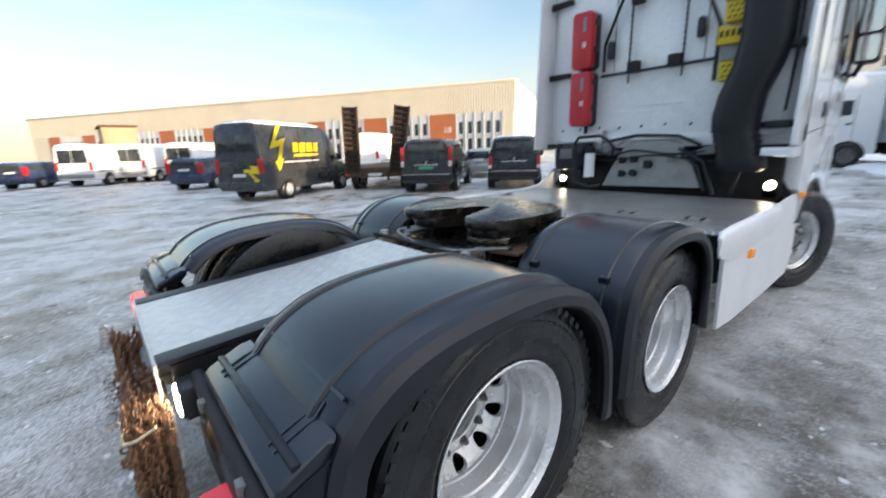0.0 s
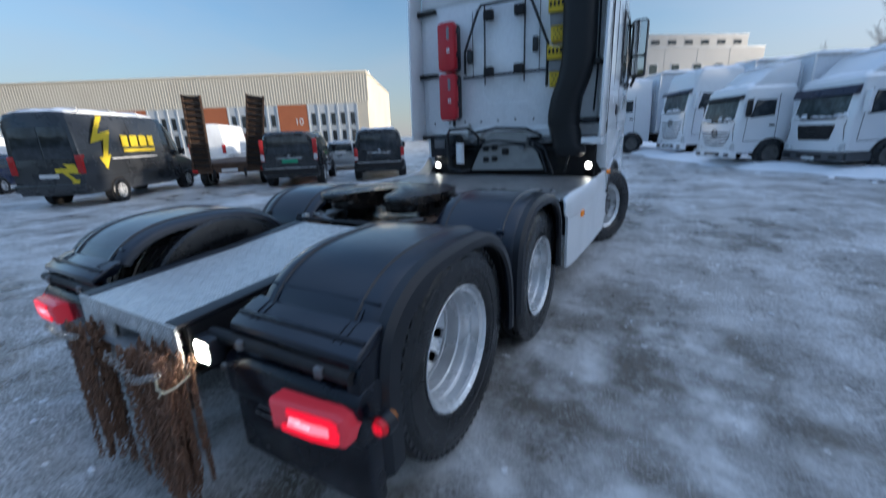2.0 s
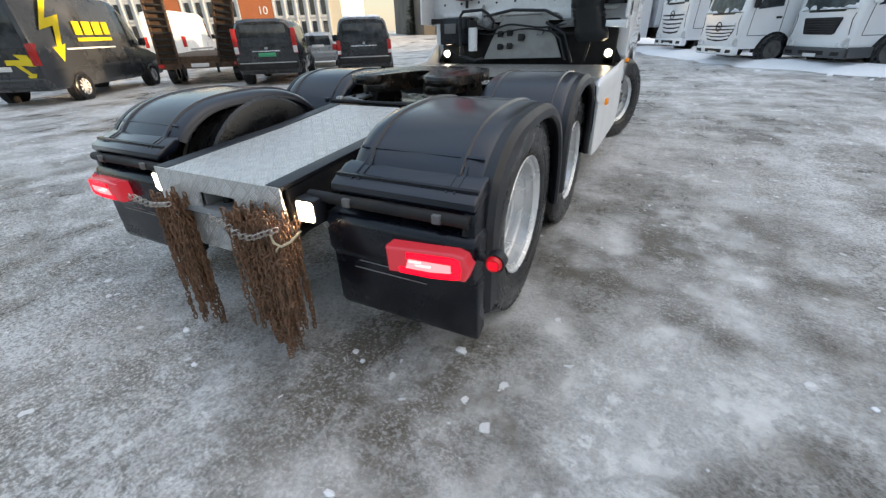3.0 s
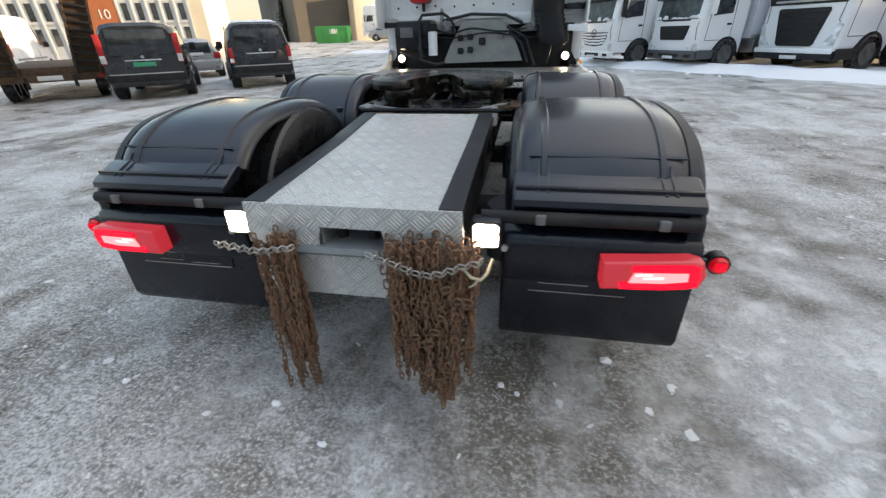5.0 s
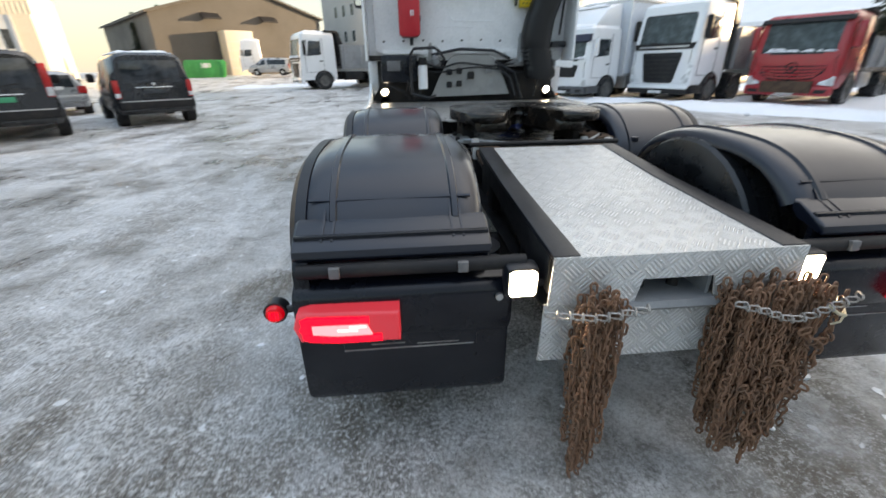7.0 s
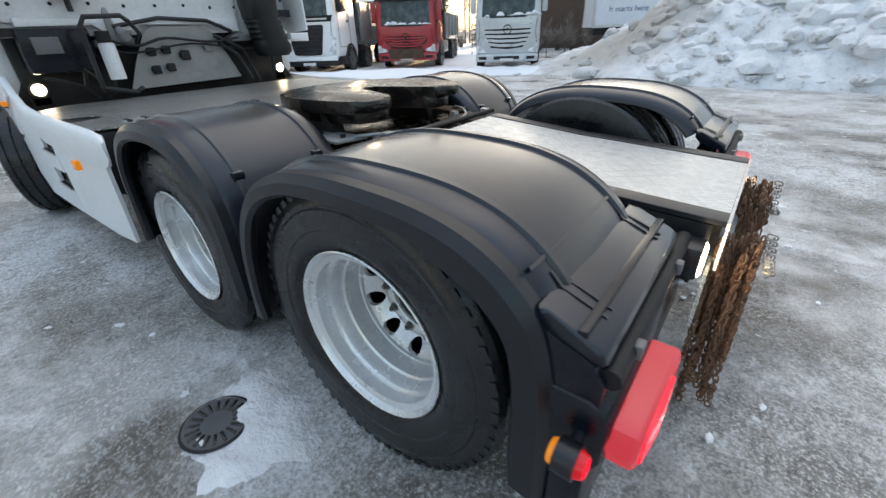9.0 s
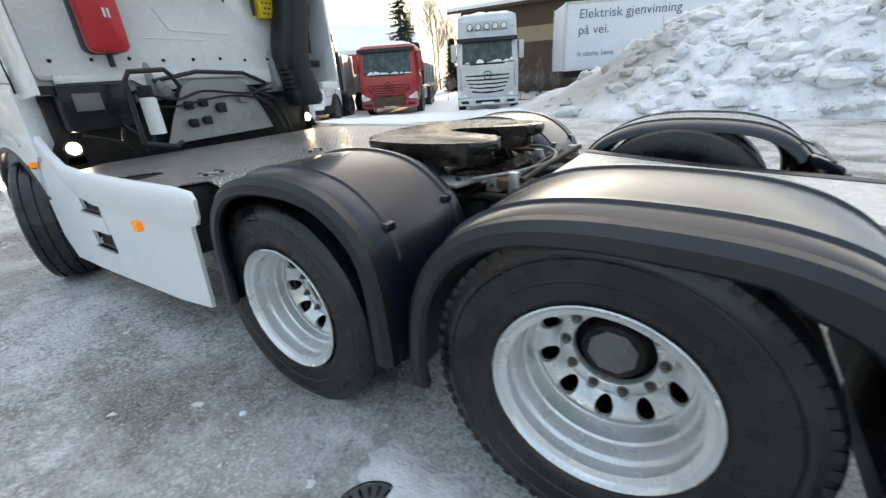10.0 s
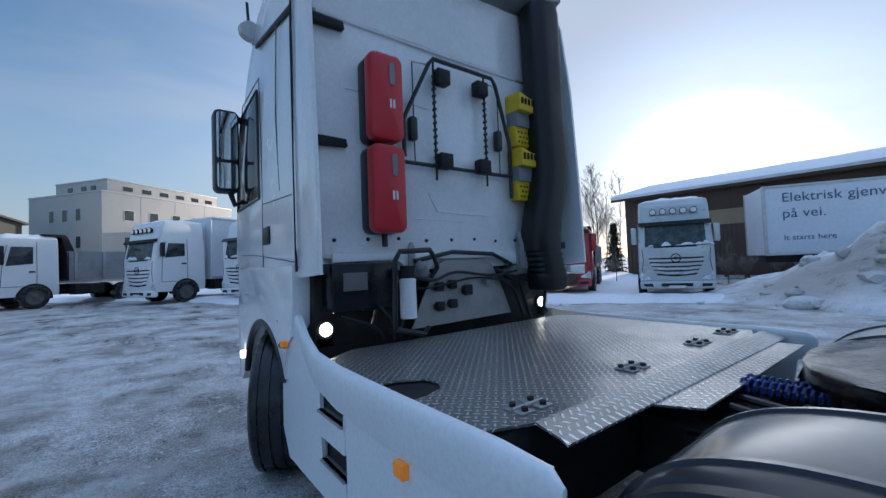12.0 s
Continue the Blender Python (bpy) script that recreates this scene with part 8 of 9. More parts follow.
# long hall: x runs from its far end to its near corner, y points inside
hall_m, hall_len = frame_at((-101.5, -7.6), (-28.4, 35.7))
hall = thing("industrial_hall", hall_m, "long beige metal hall with orange panels and grey doors", "building")
H_TOP, H_MID = 8.5, 5.4
bm = B()
box(bm, (0, 0.0, -0.5), (hall_len, 24, H_TOP - 0.1), 0)
hall_body = part("wall", bm, M["beige_clad"], hall, "beige metal wall")
bm = B()
box(bm, (-0.1, -0.12, H_TOP - 0.12), (hall_len + 0.1, 24.1, H_TOP + 0.08), 0.03)
part("roof_edge", bm, M["beige_clad"], hall, "beige roof edge")
bm = B()
k = 0
while k * 0.3 < hall_len:
    x = k * 0.3
    prism(bm, [(x, -0.001), (x + 0.05, -0.02), (x + 0.16, -0.02), (x + 0.21, -0.001)], "z", H_MID, H_TOP - 0.14)
    k += 1
tagged(part("cladding_ribs", bm, M["beige_clad"], hall, "vertical cladding ribs", flat=True), kind="stuff")
bm = B()
k = 0
while k * 0.3 < 23.6:
    y = 0.1 + k * 0.3
    prism(bm, [(hall_len + 0.001, y), (hall_len + 0.05, y + 0.05), (hall_len + 0.05, y + 0.16), (hall_len + 0.001, y + 0.21)], "z", 0.0, H_TOP - 0.14)
    k += 1
tagged(part("cladding_ribs", bm, M["beige_clad"], hall, "vertical cladding ribs", flat=True), kind="stuff")
x = hall_len - 1.2
bay = 0
while x > 10:
    x0, x1 = x - 5.4, x
    bm = B()
    box(bm, (x0, -0.06, 0.0), (x1, 0.05, H_MID - 0.1), 0)
    door = part("door_bay", bm, M["door_grey"], hall, "pale grey glazed door bay")
    n = 5
    for i in range(n + 1):
        xx = x0 + (x1 - x0) * i / n
        bm = B()
        box(bm, (xx - 0.07, -0.12, 0.0), (xx + 0.07, -0.05, H_MID - 0.1), 0)
        part("mullion", bm, M["door_grey"], door)
    for i in range(n):
        xx = x0 + (x1 - x0) * (i + 0.5) / n
        for z0, z1 in ((3.05, 4.35), (1.2, 2.5)):
            bm = B()
            box(bm, (xx - 0.22, -0.085, z0), (xx + 0.22, -0.055, z1), 0)
            part("pane", bm, M["glass"], door, "dark narrow window pane")
    bm = B()
    box(bm, (x0, -0.1, 2.7), (x1, -0.055, 2.85), 0)
    part("transom", bm, M["alu"], door)
    bm = B()
    box(bm, (x0 - 3.3, -0.10, 0.0), (x0 - 0.02, 0.05, H_MID - 0.1), 0)
    orange = part("orange_panel", bm, M["orange_panel"], hall, "rust-orange wall panel")
    if bay == 0:
        cu = bpy.data.curves.new("bay_number", "FONT")
        cu.body = "10"
        cu.size = 1.0
        cu.extrude = 0.01
        t_ob = new("bay_number", cu)
        t_ob.data.materials.append(M["white_plate"])
        t_ob.parent = orange
        t_ob.matrix_basis = pose(x0 - 1.6, -0.115, 3.2, 90, 0, 0)
        t_ob["label"] = "white bay number"
    x -= 8.8
    bay += 1
for xx in (hall_len - 0.3, hall_len - 24, hall_len - 48):
    bm = B()
    tube(bm, [(xx, 4, H_TOP), (xx, 4, H_TOP + 0.5)], 0.18, 10)
    part("roof_vent", bm, M["alu"], hall, "small roof vent")

# pale office block with a set-back upper floor
office_m, office_len = frame_at((-6.4, 81.0), (13.9, 96.2))
office = thing("office_block", office_m, "pale grey rendered office block with small windows", "building")
bm = B()
box(bm, (0, 0, -0.5), (office_len, 16.5, 14.6), 0.05)
part("wall", bm, M["concrete_grey"], office, "pale grey rendered wall")
bm = B()
box(bm, (2.0, 1.8, 14.6), (office_len - 2.0, 13.5, 17.0), 0.05)
upper = part("upper_floor", bm, M["concrete_grey"], office, "set-back upper floor")
bm = B()
box(bm, (-0.08, -0.08, 14.58), (office_len + 0.08, 16.6, 14.8), 0.02)
part("parapet", bm, M["door_grey"], office, "pale parapet")
bm = B()
box(bm, (1.92, 1.72, 16.95), (office_len - 1.9, 13.6, 17.15), 0.02)
part("parapet", bm, M["door_grey"], office, "pale parapet")
for z0 in (2.0, 6.0, 10.3):
    for k in range(5):
        xx = 3.2 + 4.2 * k
        bm = B()
        box(bm, (xx, -0.05, z0), (xx + 1.7, 0.1, z0 + 1.8), 0)
        win = part("window", bm, M["door_grey"], office, "small grey window")
        bm = B()
        box(bm, (xx + 0.12, -0.065, z0 + 0.12), (xx + 1.58, -0.04, z0 + 1.68), 0)
        part("pane", bm, M["glass_pale"], win)
    for k in range(3):
        yy = 4.4 + 3.0 * k
        bm = B()
        box(bm, (-0.05, yy, z0), (0.1, yy + 1.2, z0 + 2.0), 0)
        win = part("window", bm, M["door_grey"], office, "small grey window")
        bm = B()
        box(bm, (-0.065, yy + 0.1, z0 + 0.1), (-0.04, yy + 1.1, z0 + 1.9), 0)
        part("pane", bm, M["glass_pale"], win)
for k in range(6):
    xx = 4.5 + 3.2 * k
    bm = B()
    box(bm, (xx, 1.73, 15.5), (xx + 1.5, 1.85, 16.2), 0)
    part("strip_window", bm, M["glass"], upper, "dark strip window")
for yy in (4.2, 6.4, 9.5):
    bm = B()
    box(bm, (1.93, yy, 15.5), (2.05, yy + 1.1, 16.2), 0)
    part("strip_window", bm, M["glass"], upper, "dark strip window")
for xx in (6.0, 12.2, 18.5):
    bm = B()
    box(bm, (xx - 0.03, -0.02, 0), (xx + 0.03, 0.02, 14.5), 0)
    part("wall_joint", bm, M["grey_plastic"], office)
bm = B()
box(bm, (15.0, -6.0, 11.0 - 11.0), (22.0, -0.1, 9.8), 0.05)
part("stair_wing", bm, M["concrete_grey"], office, "lower grey wing")

# olive gabled shed with a beige gate, and the green container before it
shed_m, shed_len = frame_at((-33.5, 62.0), (-14.5, 78.5))
shed = thing("storage_shed", shed_m, "olive brown gabled storage shed with a beige gate", "building")
bm = B()
prism(bm, [(0, -0.5), (shed_len, -0.5), (shed_len, 9.0), (shed_len * 0.52, 12.4), (0, 8.6)], "y", 0, 30)
part("wall", bm, M["olive_clad"], shed, "olive brown metal wall")
bm = B()
prism(bm, [(-0.5, 8.35), (shed_len * 0.52, 12.45), (shed_len + 0.5, 8.9), (shed_len + 0.5, 9.15), (shed_len * 0.52, 12.75), (-0.5, 8.65)], "y", -0.5, 30.5)
part("roof", bm, M["olive_clad"], shed, "low gabled roof")
bm = B()
box(bm, (8.2, -2.6, 0.0), (12.2, -0.05, 6.6), 0.03)
gate = part("gate_house", bm, M["beige_clad"], shed, "beige gate house")
for k in range(5):
    bm = B()
    box(bm, (8.25, -2.66, 0.5 + 1.15 * k), (12.15, -2.6, 0.56 + 1.15 * k), 0)
    part("gate_joint", bm, M["door_grey"], gate)
for xx in (7.6, 16.0):
    bm = B()
    prism(bm, [(-1.2, 8.2), (0.0, 8.9), (0.0, 8.7), (-1.2, 8.0)], "x", xx - 1.2, xx + 1.2)
    part("awning", bm, M["dark_metal"], shed, "small dark awning")
cont = thing("skip_container", at_heading(-24.6, 54.6, 67, 0.0), "green steel skip container in the snow", "container")
bm = B()
prism(bm, [(-2.2, 0.0), (2.0, 0.0), (2.3, 1.7), (2.1, 1.95), (-2.1, 1.95), (-2.35, 1.5)], "x", -1.0, 1.0, 0.03)
part("container_body", bm, M["green"], cont, "green ribbed steel body")
for k in range(6):
    for s in (1, -1):
        bm = B()
        box(bm, (s * 1.04 - 0.05, -1.8 + 0.7 * k, 0.1), (s * 1.04 + 0.05, -1.7 + 0.7 * k, 1.85), 0.01)
        part("container_rib", bm, M["green"], cont)
bm = B()
box(bm, (1.0, -0.5, 1.1), (1.06, 0.5, 1.6), 0.01)
part("container_sign", bm, M["white_plate"], cont, "white blank sign")

# tan site cabin among the vans
cabin = thing("site_cabin", at_heading(-46.0, 1.6, 88), "tan site cabin with a dark window", "cabin")
bm = B()
box(bm, (-1.2, -2.0, 0.0), (1.2, 2.0, 4.1), 0.03)
part("cabin_body", bm, M["yellow_panel"], cabin, "tan cabin wall")
bm = B()
box(bm, (-1.35, -2.1, 4.1), (1.35, 2.1, 4.3), 0.02)
part("cabin_roof", bm, M["rust"], cabin, "brown cabin roof edge")
bm = B()
box(bm, (-0.5, -2.03, 2.4), (0.6, -1.98, 3.4), 0)
part("cabin_window", bm, M["glass"], cabin, "dark window")

# brown barn with a thick white roof
barn_m, barn_len = frame_at((28.6, 17.6), (33.5, -42.0))
barn = thing("timber_barn", barn_m, "long dark brown timber barn under a snowy roof", "building")
bm = B()
box(bm, (0, 0, -0.5), (barn_len, 14, 6.0), 0)
barn_wall = part("wall", bm, M["brown_clad"], barn, "dark brown timber wall")
bm = B()
box(bm, (0, -0.025, 0.0), (0.13, 0.0, 5.8), 0)
board = part("cladding_board", bm, M["brown_clad"], barn, flat=True)
for k in range(1, 167):
    more = new("cladding_board", board.data)
    more.parent = barn
    more.location = (k * 0.24, 0, 0)
bm = B()
prism(bm, [(-0.7, 5.75), (7.0, 7.4), (14.7, 5.75), (14.7, 5.95), (7.0, 7.6), (-0.7, 5.95)], "x", -0.8, barn_len + 0.8)
part("roof", bm, M["brown_clad"], barn, "low barn roof")
bm = B()
rings = []
for k in range(60):
    xx = -0.75 + (barn_len + 1.5) * k / 59
    e = 0.05 * fbm(xx, 1.0, 0.5)
    rings.append([Vector((xx, -0.78, 5.93)), Vector((xx, -0.86, 6.1 + e)), Vector((xx, -0.5, 6.3 + e)), Vector((xx, 3.0, 7.05 + e)), Vector((xx, 7.0, 7.95 + e)), Vector((xx, 14.6, 6.3)), Vector((xx, 14.6, 5.9)), Vector((xx, 7.0, 7.55))])
loft(bm, rings)
tagged(part("roof_snow", bm, M["snow"], crease=60), "thick white snow on the barn roof", "snow", kind="stuff").matrix_basis = barn_m
bm = B()
box(bm, (2.5, -0.05, 3.4), (9.5, -0.027, 4.4), 0)
part("ochre_panel", bm, M["yellow_panel"], barn, "ochre wall panel")
bm = B()
box(bm, (0.05, -0.06, 0), (0.3, -0.02, 5.8), 0)
part("corner_board", bm, M["brown_clad"], barn)

# low house with a snowy roof behind the tippers
house_m, house_len = frame_at((28.6, 39.4), (38.6, 29.6))
house = thing("house", house_m, "low house with a dark gable and thick snow on its roof", "house")
bm = B()
prism(bm, [(0, -0.5), (9, -0.5), (9, 4.6), (4.5, 7.2), (0, 4.6)], "x", 0, house_len)
house_wall = part("wall", bm, M["olive_clad"], house, "dark wooden wall")
for xx in (2.0, 5.5, 9.0, 12.0):
    bm = B()
    box(bm, (xx, -0.05, 1.6), (xx + 1.1, 0.06, 2.9), 0.01)
    win = part("window", bm, M["door_grey"], house, "small white window")
    bm = B()
    box(bm, (xx + 0.1, -0.065, 1.7), (xx + 1.0, -0.04, 2.8), 0)
    part("pane", bm, M["glass_pale"], win)
bm = B()
prism(bm, [(-0.6, 4.35), (4.5, 7.3), (9.6, 4.35), (9.6, 4.75), (4.5, 7.75), (-0.6, 4.75)], "x", -0.7, house_len + 0.7, 0.12)
part("roof", bm, M["snow"], house, "snow-covered gabled roof")
bm = B()
box(bm, (1.6, 4.1, 6.8), (2.3, 4.8, 8.7), 0.03)
box(bm, (1.52, 4.02, 8.6), (2.38, 4.88, 8.8), 0.02)
part("chimney", bm, M["brown_clad"], house, "dark chimney")

# white trailer with a slogan
TR0, TR1 = Vector((18.4, 6.3, 0)), Vector((25.1, -5.6, 0))
tr_ang = math.degrees(math.atan2(TR1.y - TR0.y, TR1.x - TR0.x))
tr_m = pose(TR0.x, TR0.y, 0, 0, 0, tr_ang)
trailer = thing("semi_trailer", tr_m, "white box semi-trailer with slate blue slogan lettering", "trailer")
bm = B()
box(bm, (0, 0, 1.32), (13.6, 2.5, 4.1), 0.03)
tb = part("trailer_box", bm, M["trailer_white"], trailer, "white box side")
for lo, hi in (((-0.02, -0.03, 1.32), (0.10, 0.06, 4.12)), ((0, -0.025, 4.02), (13.6, 0.02, 4.12)), ((0, -0.025, 1.30), (13.6, 0.02, 1.42)), ((-0.03, 2.40, 1.32), (0.05, 2.53, 4.12))):
    bm = B()
    box(bm, lo, hi, 0.01)
    part("edge_rail", bm, M["alu"], tb, "bare metal edge rail")
for xx in (4.3, 8.6):
    bm = B()
    box(bm, (xx - 0.012, -0.012, 1.42), (xx + 0.012, 0.0, 4.02), 0)
    part("panel_joint", bm, M["alu"], tb)
for body, size, x0, z0 in (("Elektrisk gjenvinning", 0.52, 0.62, 3.44), ("på vei.", 0.52, 0.62, 2.80), ("It starts here", 0.30, 0.62, 1.90)):
    cu = bpy.data.curves.new("slogan", "FONT")
    cu.body = body
    cu.size = size
    cu.extrude = 0.004
    cu.space_character = 1.03
    t_ob = new("slogan", cu)
    t_ob.data.materials.append(M["ink_blue"])
    t_ob.parent = tb
    t_ob.matrix_basis = pose(x0, -0.012, z0, 90, 0, 0)
    t_ob["label"] = "slate blue slogan lettering"
bm = B()
box(bm, (0.2, 0.75, 1.0), (13.4, 1.75, 1.32), 0.02)
part("trailer_frame", bm, M["dark_metal"], trailer, "black trailer frame")
for s in (0.2, 2.3):
    bm = B()
    box(bm, (2.6, s - 0.06, 0.0), (2.75, s + 0.06, 1.2), 0.01)
    part("landing_leg", bm, M["dark_metal"], trailer, "black landing leg")
for k in range(3):
    for s in (0.25, 2.25):
        bm = B()
        lathe_x(bm, [(-0.18, 0.28), (-0.18, 0.46), (-0.14, 0.5), (0.14, 0.5), (0.18, 0.46), (0.18, 0.28), (0.05, 0.2), (0.05, 0.0)], 24)
        ob = part("wheel", bm, M["tyre"], trailer, "black trailer wheel")
        ob.matrix_basis = pose(9.4 + 1.3 * k, s, 0.5, 0, 0, 90 if s > 1 else -90)

# ---- ploughed snow pile ----
def crest(y):
    pts = [(-22.0, 0.6), (-16.0, 2.4), (-10.0, 3.1), (-4.0, 3.6), (-1.0, 3.3), (1.0, 2.8), (2.5, 2.15), (4.0, 1.4), (5.5, 0.7), (7.5, 0.1)]
    for (a, za), (b, zb) in zip(pts, pts[1:]):
        if a <= y <= b:
            t = (y - a) / (b - a)
            t = t * t * (3 - 2 * t)
            return za + (zb - za) * t
    return 0.0


def pile_height(d, y):
    shape = [(0.0, 0.0), (0.5, 0.16), (1.6, 0.45), (3.0, 0.78), (4.4, 1.0), (6.0, 0.98), (8.0, 0.7), (10.5, 0.3), (13.0, 0.0)]
    s = 0.0
    for (a, za), (b, zb) in zip(shape, shape[1:]):
        if a <= d <= b:
            s = za + (zb - za) * (d - a) / (b - a)
    e = min(1.0, d / 0.5)
    c = crest(y)
    lump = noise.voronoi(Vector((d * 0.9, y * 0.9, 0.4)))[0]
    lump2 = noise.voronoi(Vector((d * 2.3, y * 2.3, 1.4)))[0]
    rough = 0.42 * (0.5 - lump[0]) + 0.2 * (0.45 - lump2[0]) + 0.3 * fbm(d, y, 0.8) + 0.09 * fbm(d, y, 4.0)
    calm = 1.0 - 0.75 * min(1.0, max(0.0, (y - 2.6) / 1.6))
    return max(-0.05, c * s + e * calm * rough * min(1.0, 0.25 + c * s * 0.5) - (0.05 if d < 0.1 else 0))


bm = B()
nd, ny_ = 95, 210
pv = []
for j in range(ny_ + 1):
    y = -22.0 + 29.6 * j / ny_
    edge = 10.3 + 0.35 * fbm(y, 0.0, 0.35) + (max(0.0, y - 0.5) * 0.28) + max(0.0, -6 - y) * 0.1
    row = []
    for i in range(nd + 1):
        d = 13.0 * (i / nd) ** 1.25
        row.append(bm.verts.new((edge + d, y - 0.12 * d * (1 if y < 0 else 0), pile_height(d, y))))
    pv.append(row)
for a, b in zip(pv, pv[1:]):
    ring_faces(bm, a, b, False)


def pile_material():
    m, nt, b = nodes_of("dirty_ploughed_snow")
    big = noise_node(nt, 0.45, 7, 0.62)
    mid = noise_node(nt, 2.2, 8, 0.7)
    fine = noise_node(nt, 11, 6, 0.7)
    c = blend(nt, span(nt, mid, 0.35, 0.65), (0.84, 0.85, 0.875), (0.66, 0.67, 0.69))
    c = blend(nt, span(nt, calc(nt, "ADD", calc(nt, "MULTIPLY", big, 0.5), calc(nt, "MULTIPLY", mid, 0.5)), 0.5, 0.6, 0, 0.5), c, (0.42, 0.395, 0.37))
    # dirty tan flank, with the shade of that side painted in too
    flank = calc(nt, "MULTIPLY", near(nt, 13.2, 3.4, 0.6, 2.8, 1.0, 0.8), span(nt, mid, 0.3, 0.6, 1.0, 0.8))
    c = blend(nt, flank, c, (0.36, 0.335, 0.3))
    c = blend(nt, span(nt, calc(nt, "ADD", calc(nt, "MULTIPLY", mid, 0.6), calc(nt, "MULTIPLY", fine, 0.4)), 0.555, 0.62, 0, 0.7), c, (0.22, 0.18, 0.15))
    c = blend(nt, span(nt, fine, 0.6, 0.75, 0, 0.4), c, (0.3, 0.27, 0.24))
    nt.links.new(c, b.inputs["Base Color"])
    b.inputs["Roughness"].default_value = 0.8
    bump(nt, b, calc(nt, "ADD", mid, calc(nt, "MULTIPLY", fine, 0.6)), 0.8, 0.06)
    return m


M["pile"] = pile_material()
tagged(part("snow_pile", bm, M["pile"], crease=180), "high ploughed pile of dirty white snow", "snow", kind="structure")


def snow_lumps(name, label, places, mat, seed):
    """Loose lumps as one object."""
    rng = random.Random(seed)
    bm = B()
    shapes = []
    for level in (1, 2):
        ball = B()
        bmesh.ops.create_icosphere(ball, subdivisions=level, radius=1.0)
        ball.verts.index_update()
        shapes.append(([v.co.copy() for v in ball.verts], [[v.index for v in f.verts] for f in ball.faces]))
        ball.free()
    for x, y, z, r in places:
        spots, faces = shapes[0 if r < 0.06 else 1]
        out = [bm.verts.new(p * r) for p in spots]
        for f in faces:
            bm.faces.new([out[i] for i in f])
        sx, sy, sz = rng.uniform(0.7, 1.3), rng.uniform(0.7, 1.3), rng.uniform(0.45, 0.8)
        o = rng.uniform(0, 99)
        for v in out:
            k = 1 + 0.35 * noise.noise(v.co * (1.6 / r) + Vector((o, o, o)))
            v.co = Vector((x + v.co.x * sx * k, y + v.co.y * sy * k, z + v.co.z * sz * k))
    return tagged(part(name, bm, mat, crease=30), label, "snow", kind="stuff")


rng = random.Random(21)
places = []
for k in range(1150):
    y = rng.uniform(-14, 5)
    d = rng.uniform(0.1, 5.0) ** 1.0
    edge = 10.3 + max(0.0, y - 0.5) * 0.28
    h = pile_height(d, y)
    if crest(y) > 0.4 and (y < 2.6 or k % 7 == 0):
        places.append((edge + d, y - 0.12 * d * (1 if y < 0 else 0), h - 0.02, rng.choice([0.04, 0.05, 0.05, 0.07, 0.07, 0.1, 0.14, 0.2, 0.28, 0.36])))
snow_lumps("snow_lumps", "lumps of broken snow on the ploughed pile", places, M["pile"], 4)

places = []
for k in range(330):
    x, y = rng.uniform(-6, 7), rng.uniform(-5, 9)
    if abs(x) < 1.35 and -0.9 < y < 5.6:
        continue
    places.append((x, y, ground_height(x, y) + 0.003, rng.choice([0.006, 0.008, 0.01, 0.014, 0.02])))
for x, y, r in ((1.02, -0.52, 0.03), (0.55, -0.74, 0.018), (-0.1, -1.14, 0.02), (-0.38, -0.99, 0.022), (1.3, -1.9, 0.03), (1.6, -1.2, 0.022), (0.62, -0.78, 0.014)):
    places.append((x, y, 0.006, r))
for k in range(90):
    a = rng.uniform(0, 1)
    i = min(int(a * (len(SNOW_EDGE) - 1)), len(SNOW_EDGE) - 2)
    t = a * (len(SNOW_EDGE) - 1) - i
    x = SNOW_EDGE[i][0] + (SNOW_EDGE[i + 1][0] - SNOW_EDGE[i][0]) * t + rng.uniform(-0.5, 1.2)
    y = SNOW_EDGE[i][1] + (SNOW_EDGE[i + 1][1] - SNOW_EDGE[i][1]) * t + rng.uniform(-0.5, 0.8)
    places.append((x, y, 0.05, rng.choice([0.03, 0.05, 0.09])))
snow_lumps("snow_crumbs", "small crumbs of snow and ice on the yard", places, M["snow"], 5)

# cast-iron drain cover beside the truck, half under snow
drain = thing("drain_cover", pose(-1.46, 0.6, 0.012) @ Matrix.Diagonal((0.41, 0.41, 1.0, 1.0)), "round cast-iron drain cover half buried in snow", "drain cover")
bm = B()
tube(bm, [(0, 0, -0.04), (0, 0, 0.006)], 0.31, 36)
part("cover_plate", bm, M["bumper_dark"], drain, "dark iron plate")
bm = B()
for k in range(36):
    a, b = 2 * math.pi * k / 36, 2 * math.pi * (k + 1) / 36
    bm.faces.new([bm.verts.new((r_ * math.cos(t_), r_ * math.sin(t_), z_)) for r_, t_, z_ in ((0.31, a, 0.008), (0.34, a, 0.003), (0.34, b, 0.003), (0.31, b, 0.008))])
part("cover_rim", bm, M["dark_metal"], drain, "iron rim")
for k in range(18):
    a = 2 * math.pi * k / 18
    bm = B()
    box(bm, (0.15, -0.016, 0.004), (0.28, 0.016, 0.0085), 0.002, Matrix.Rotation(a, 4, "Z"))
    part("slot", bm, M["grease"], drain, "black slot")
bm = B()
cap_n = 22
cap_v = []
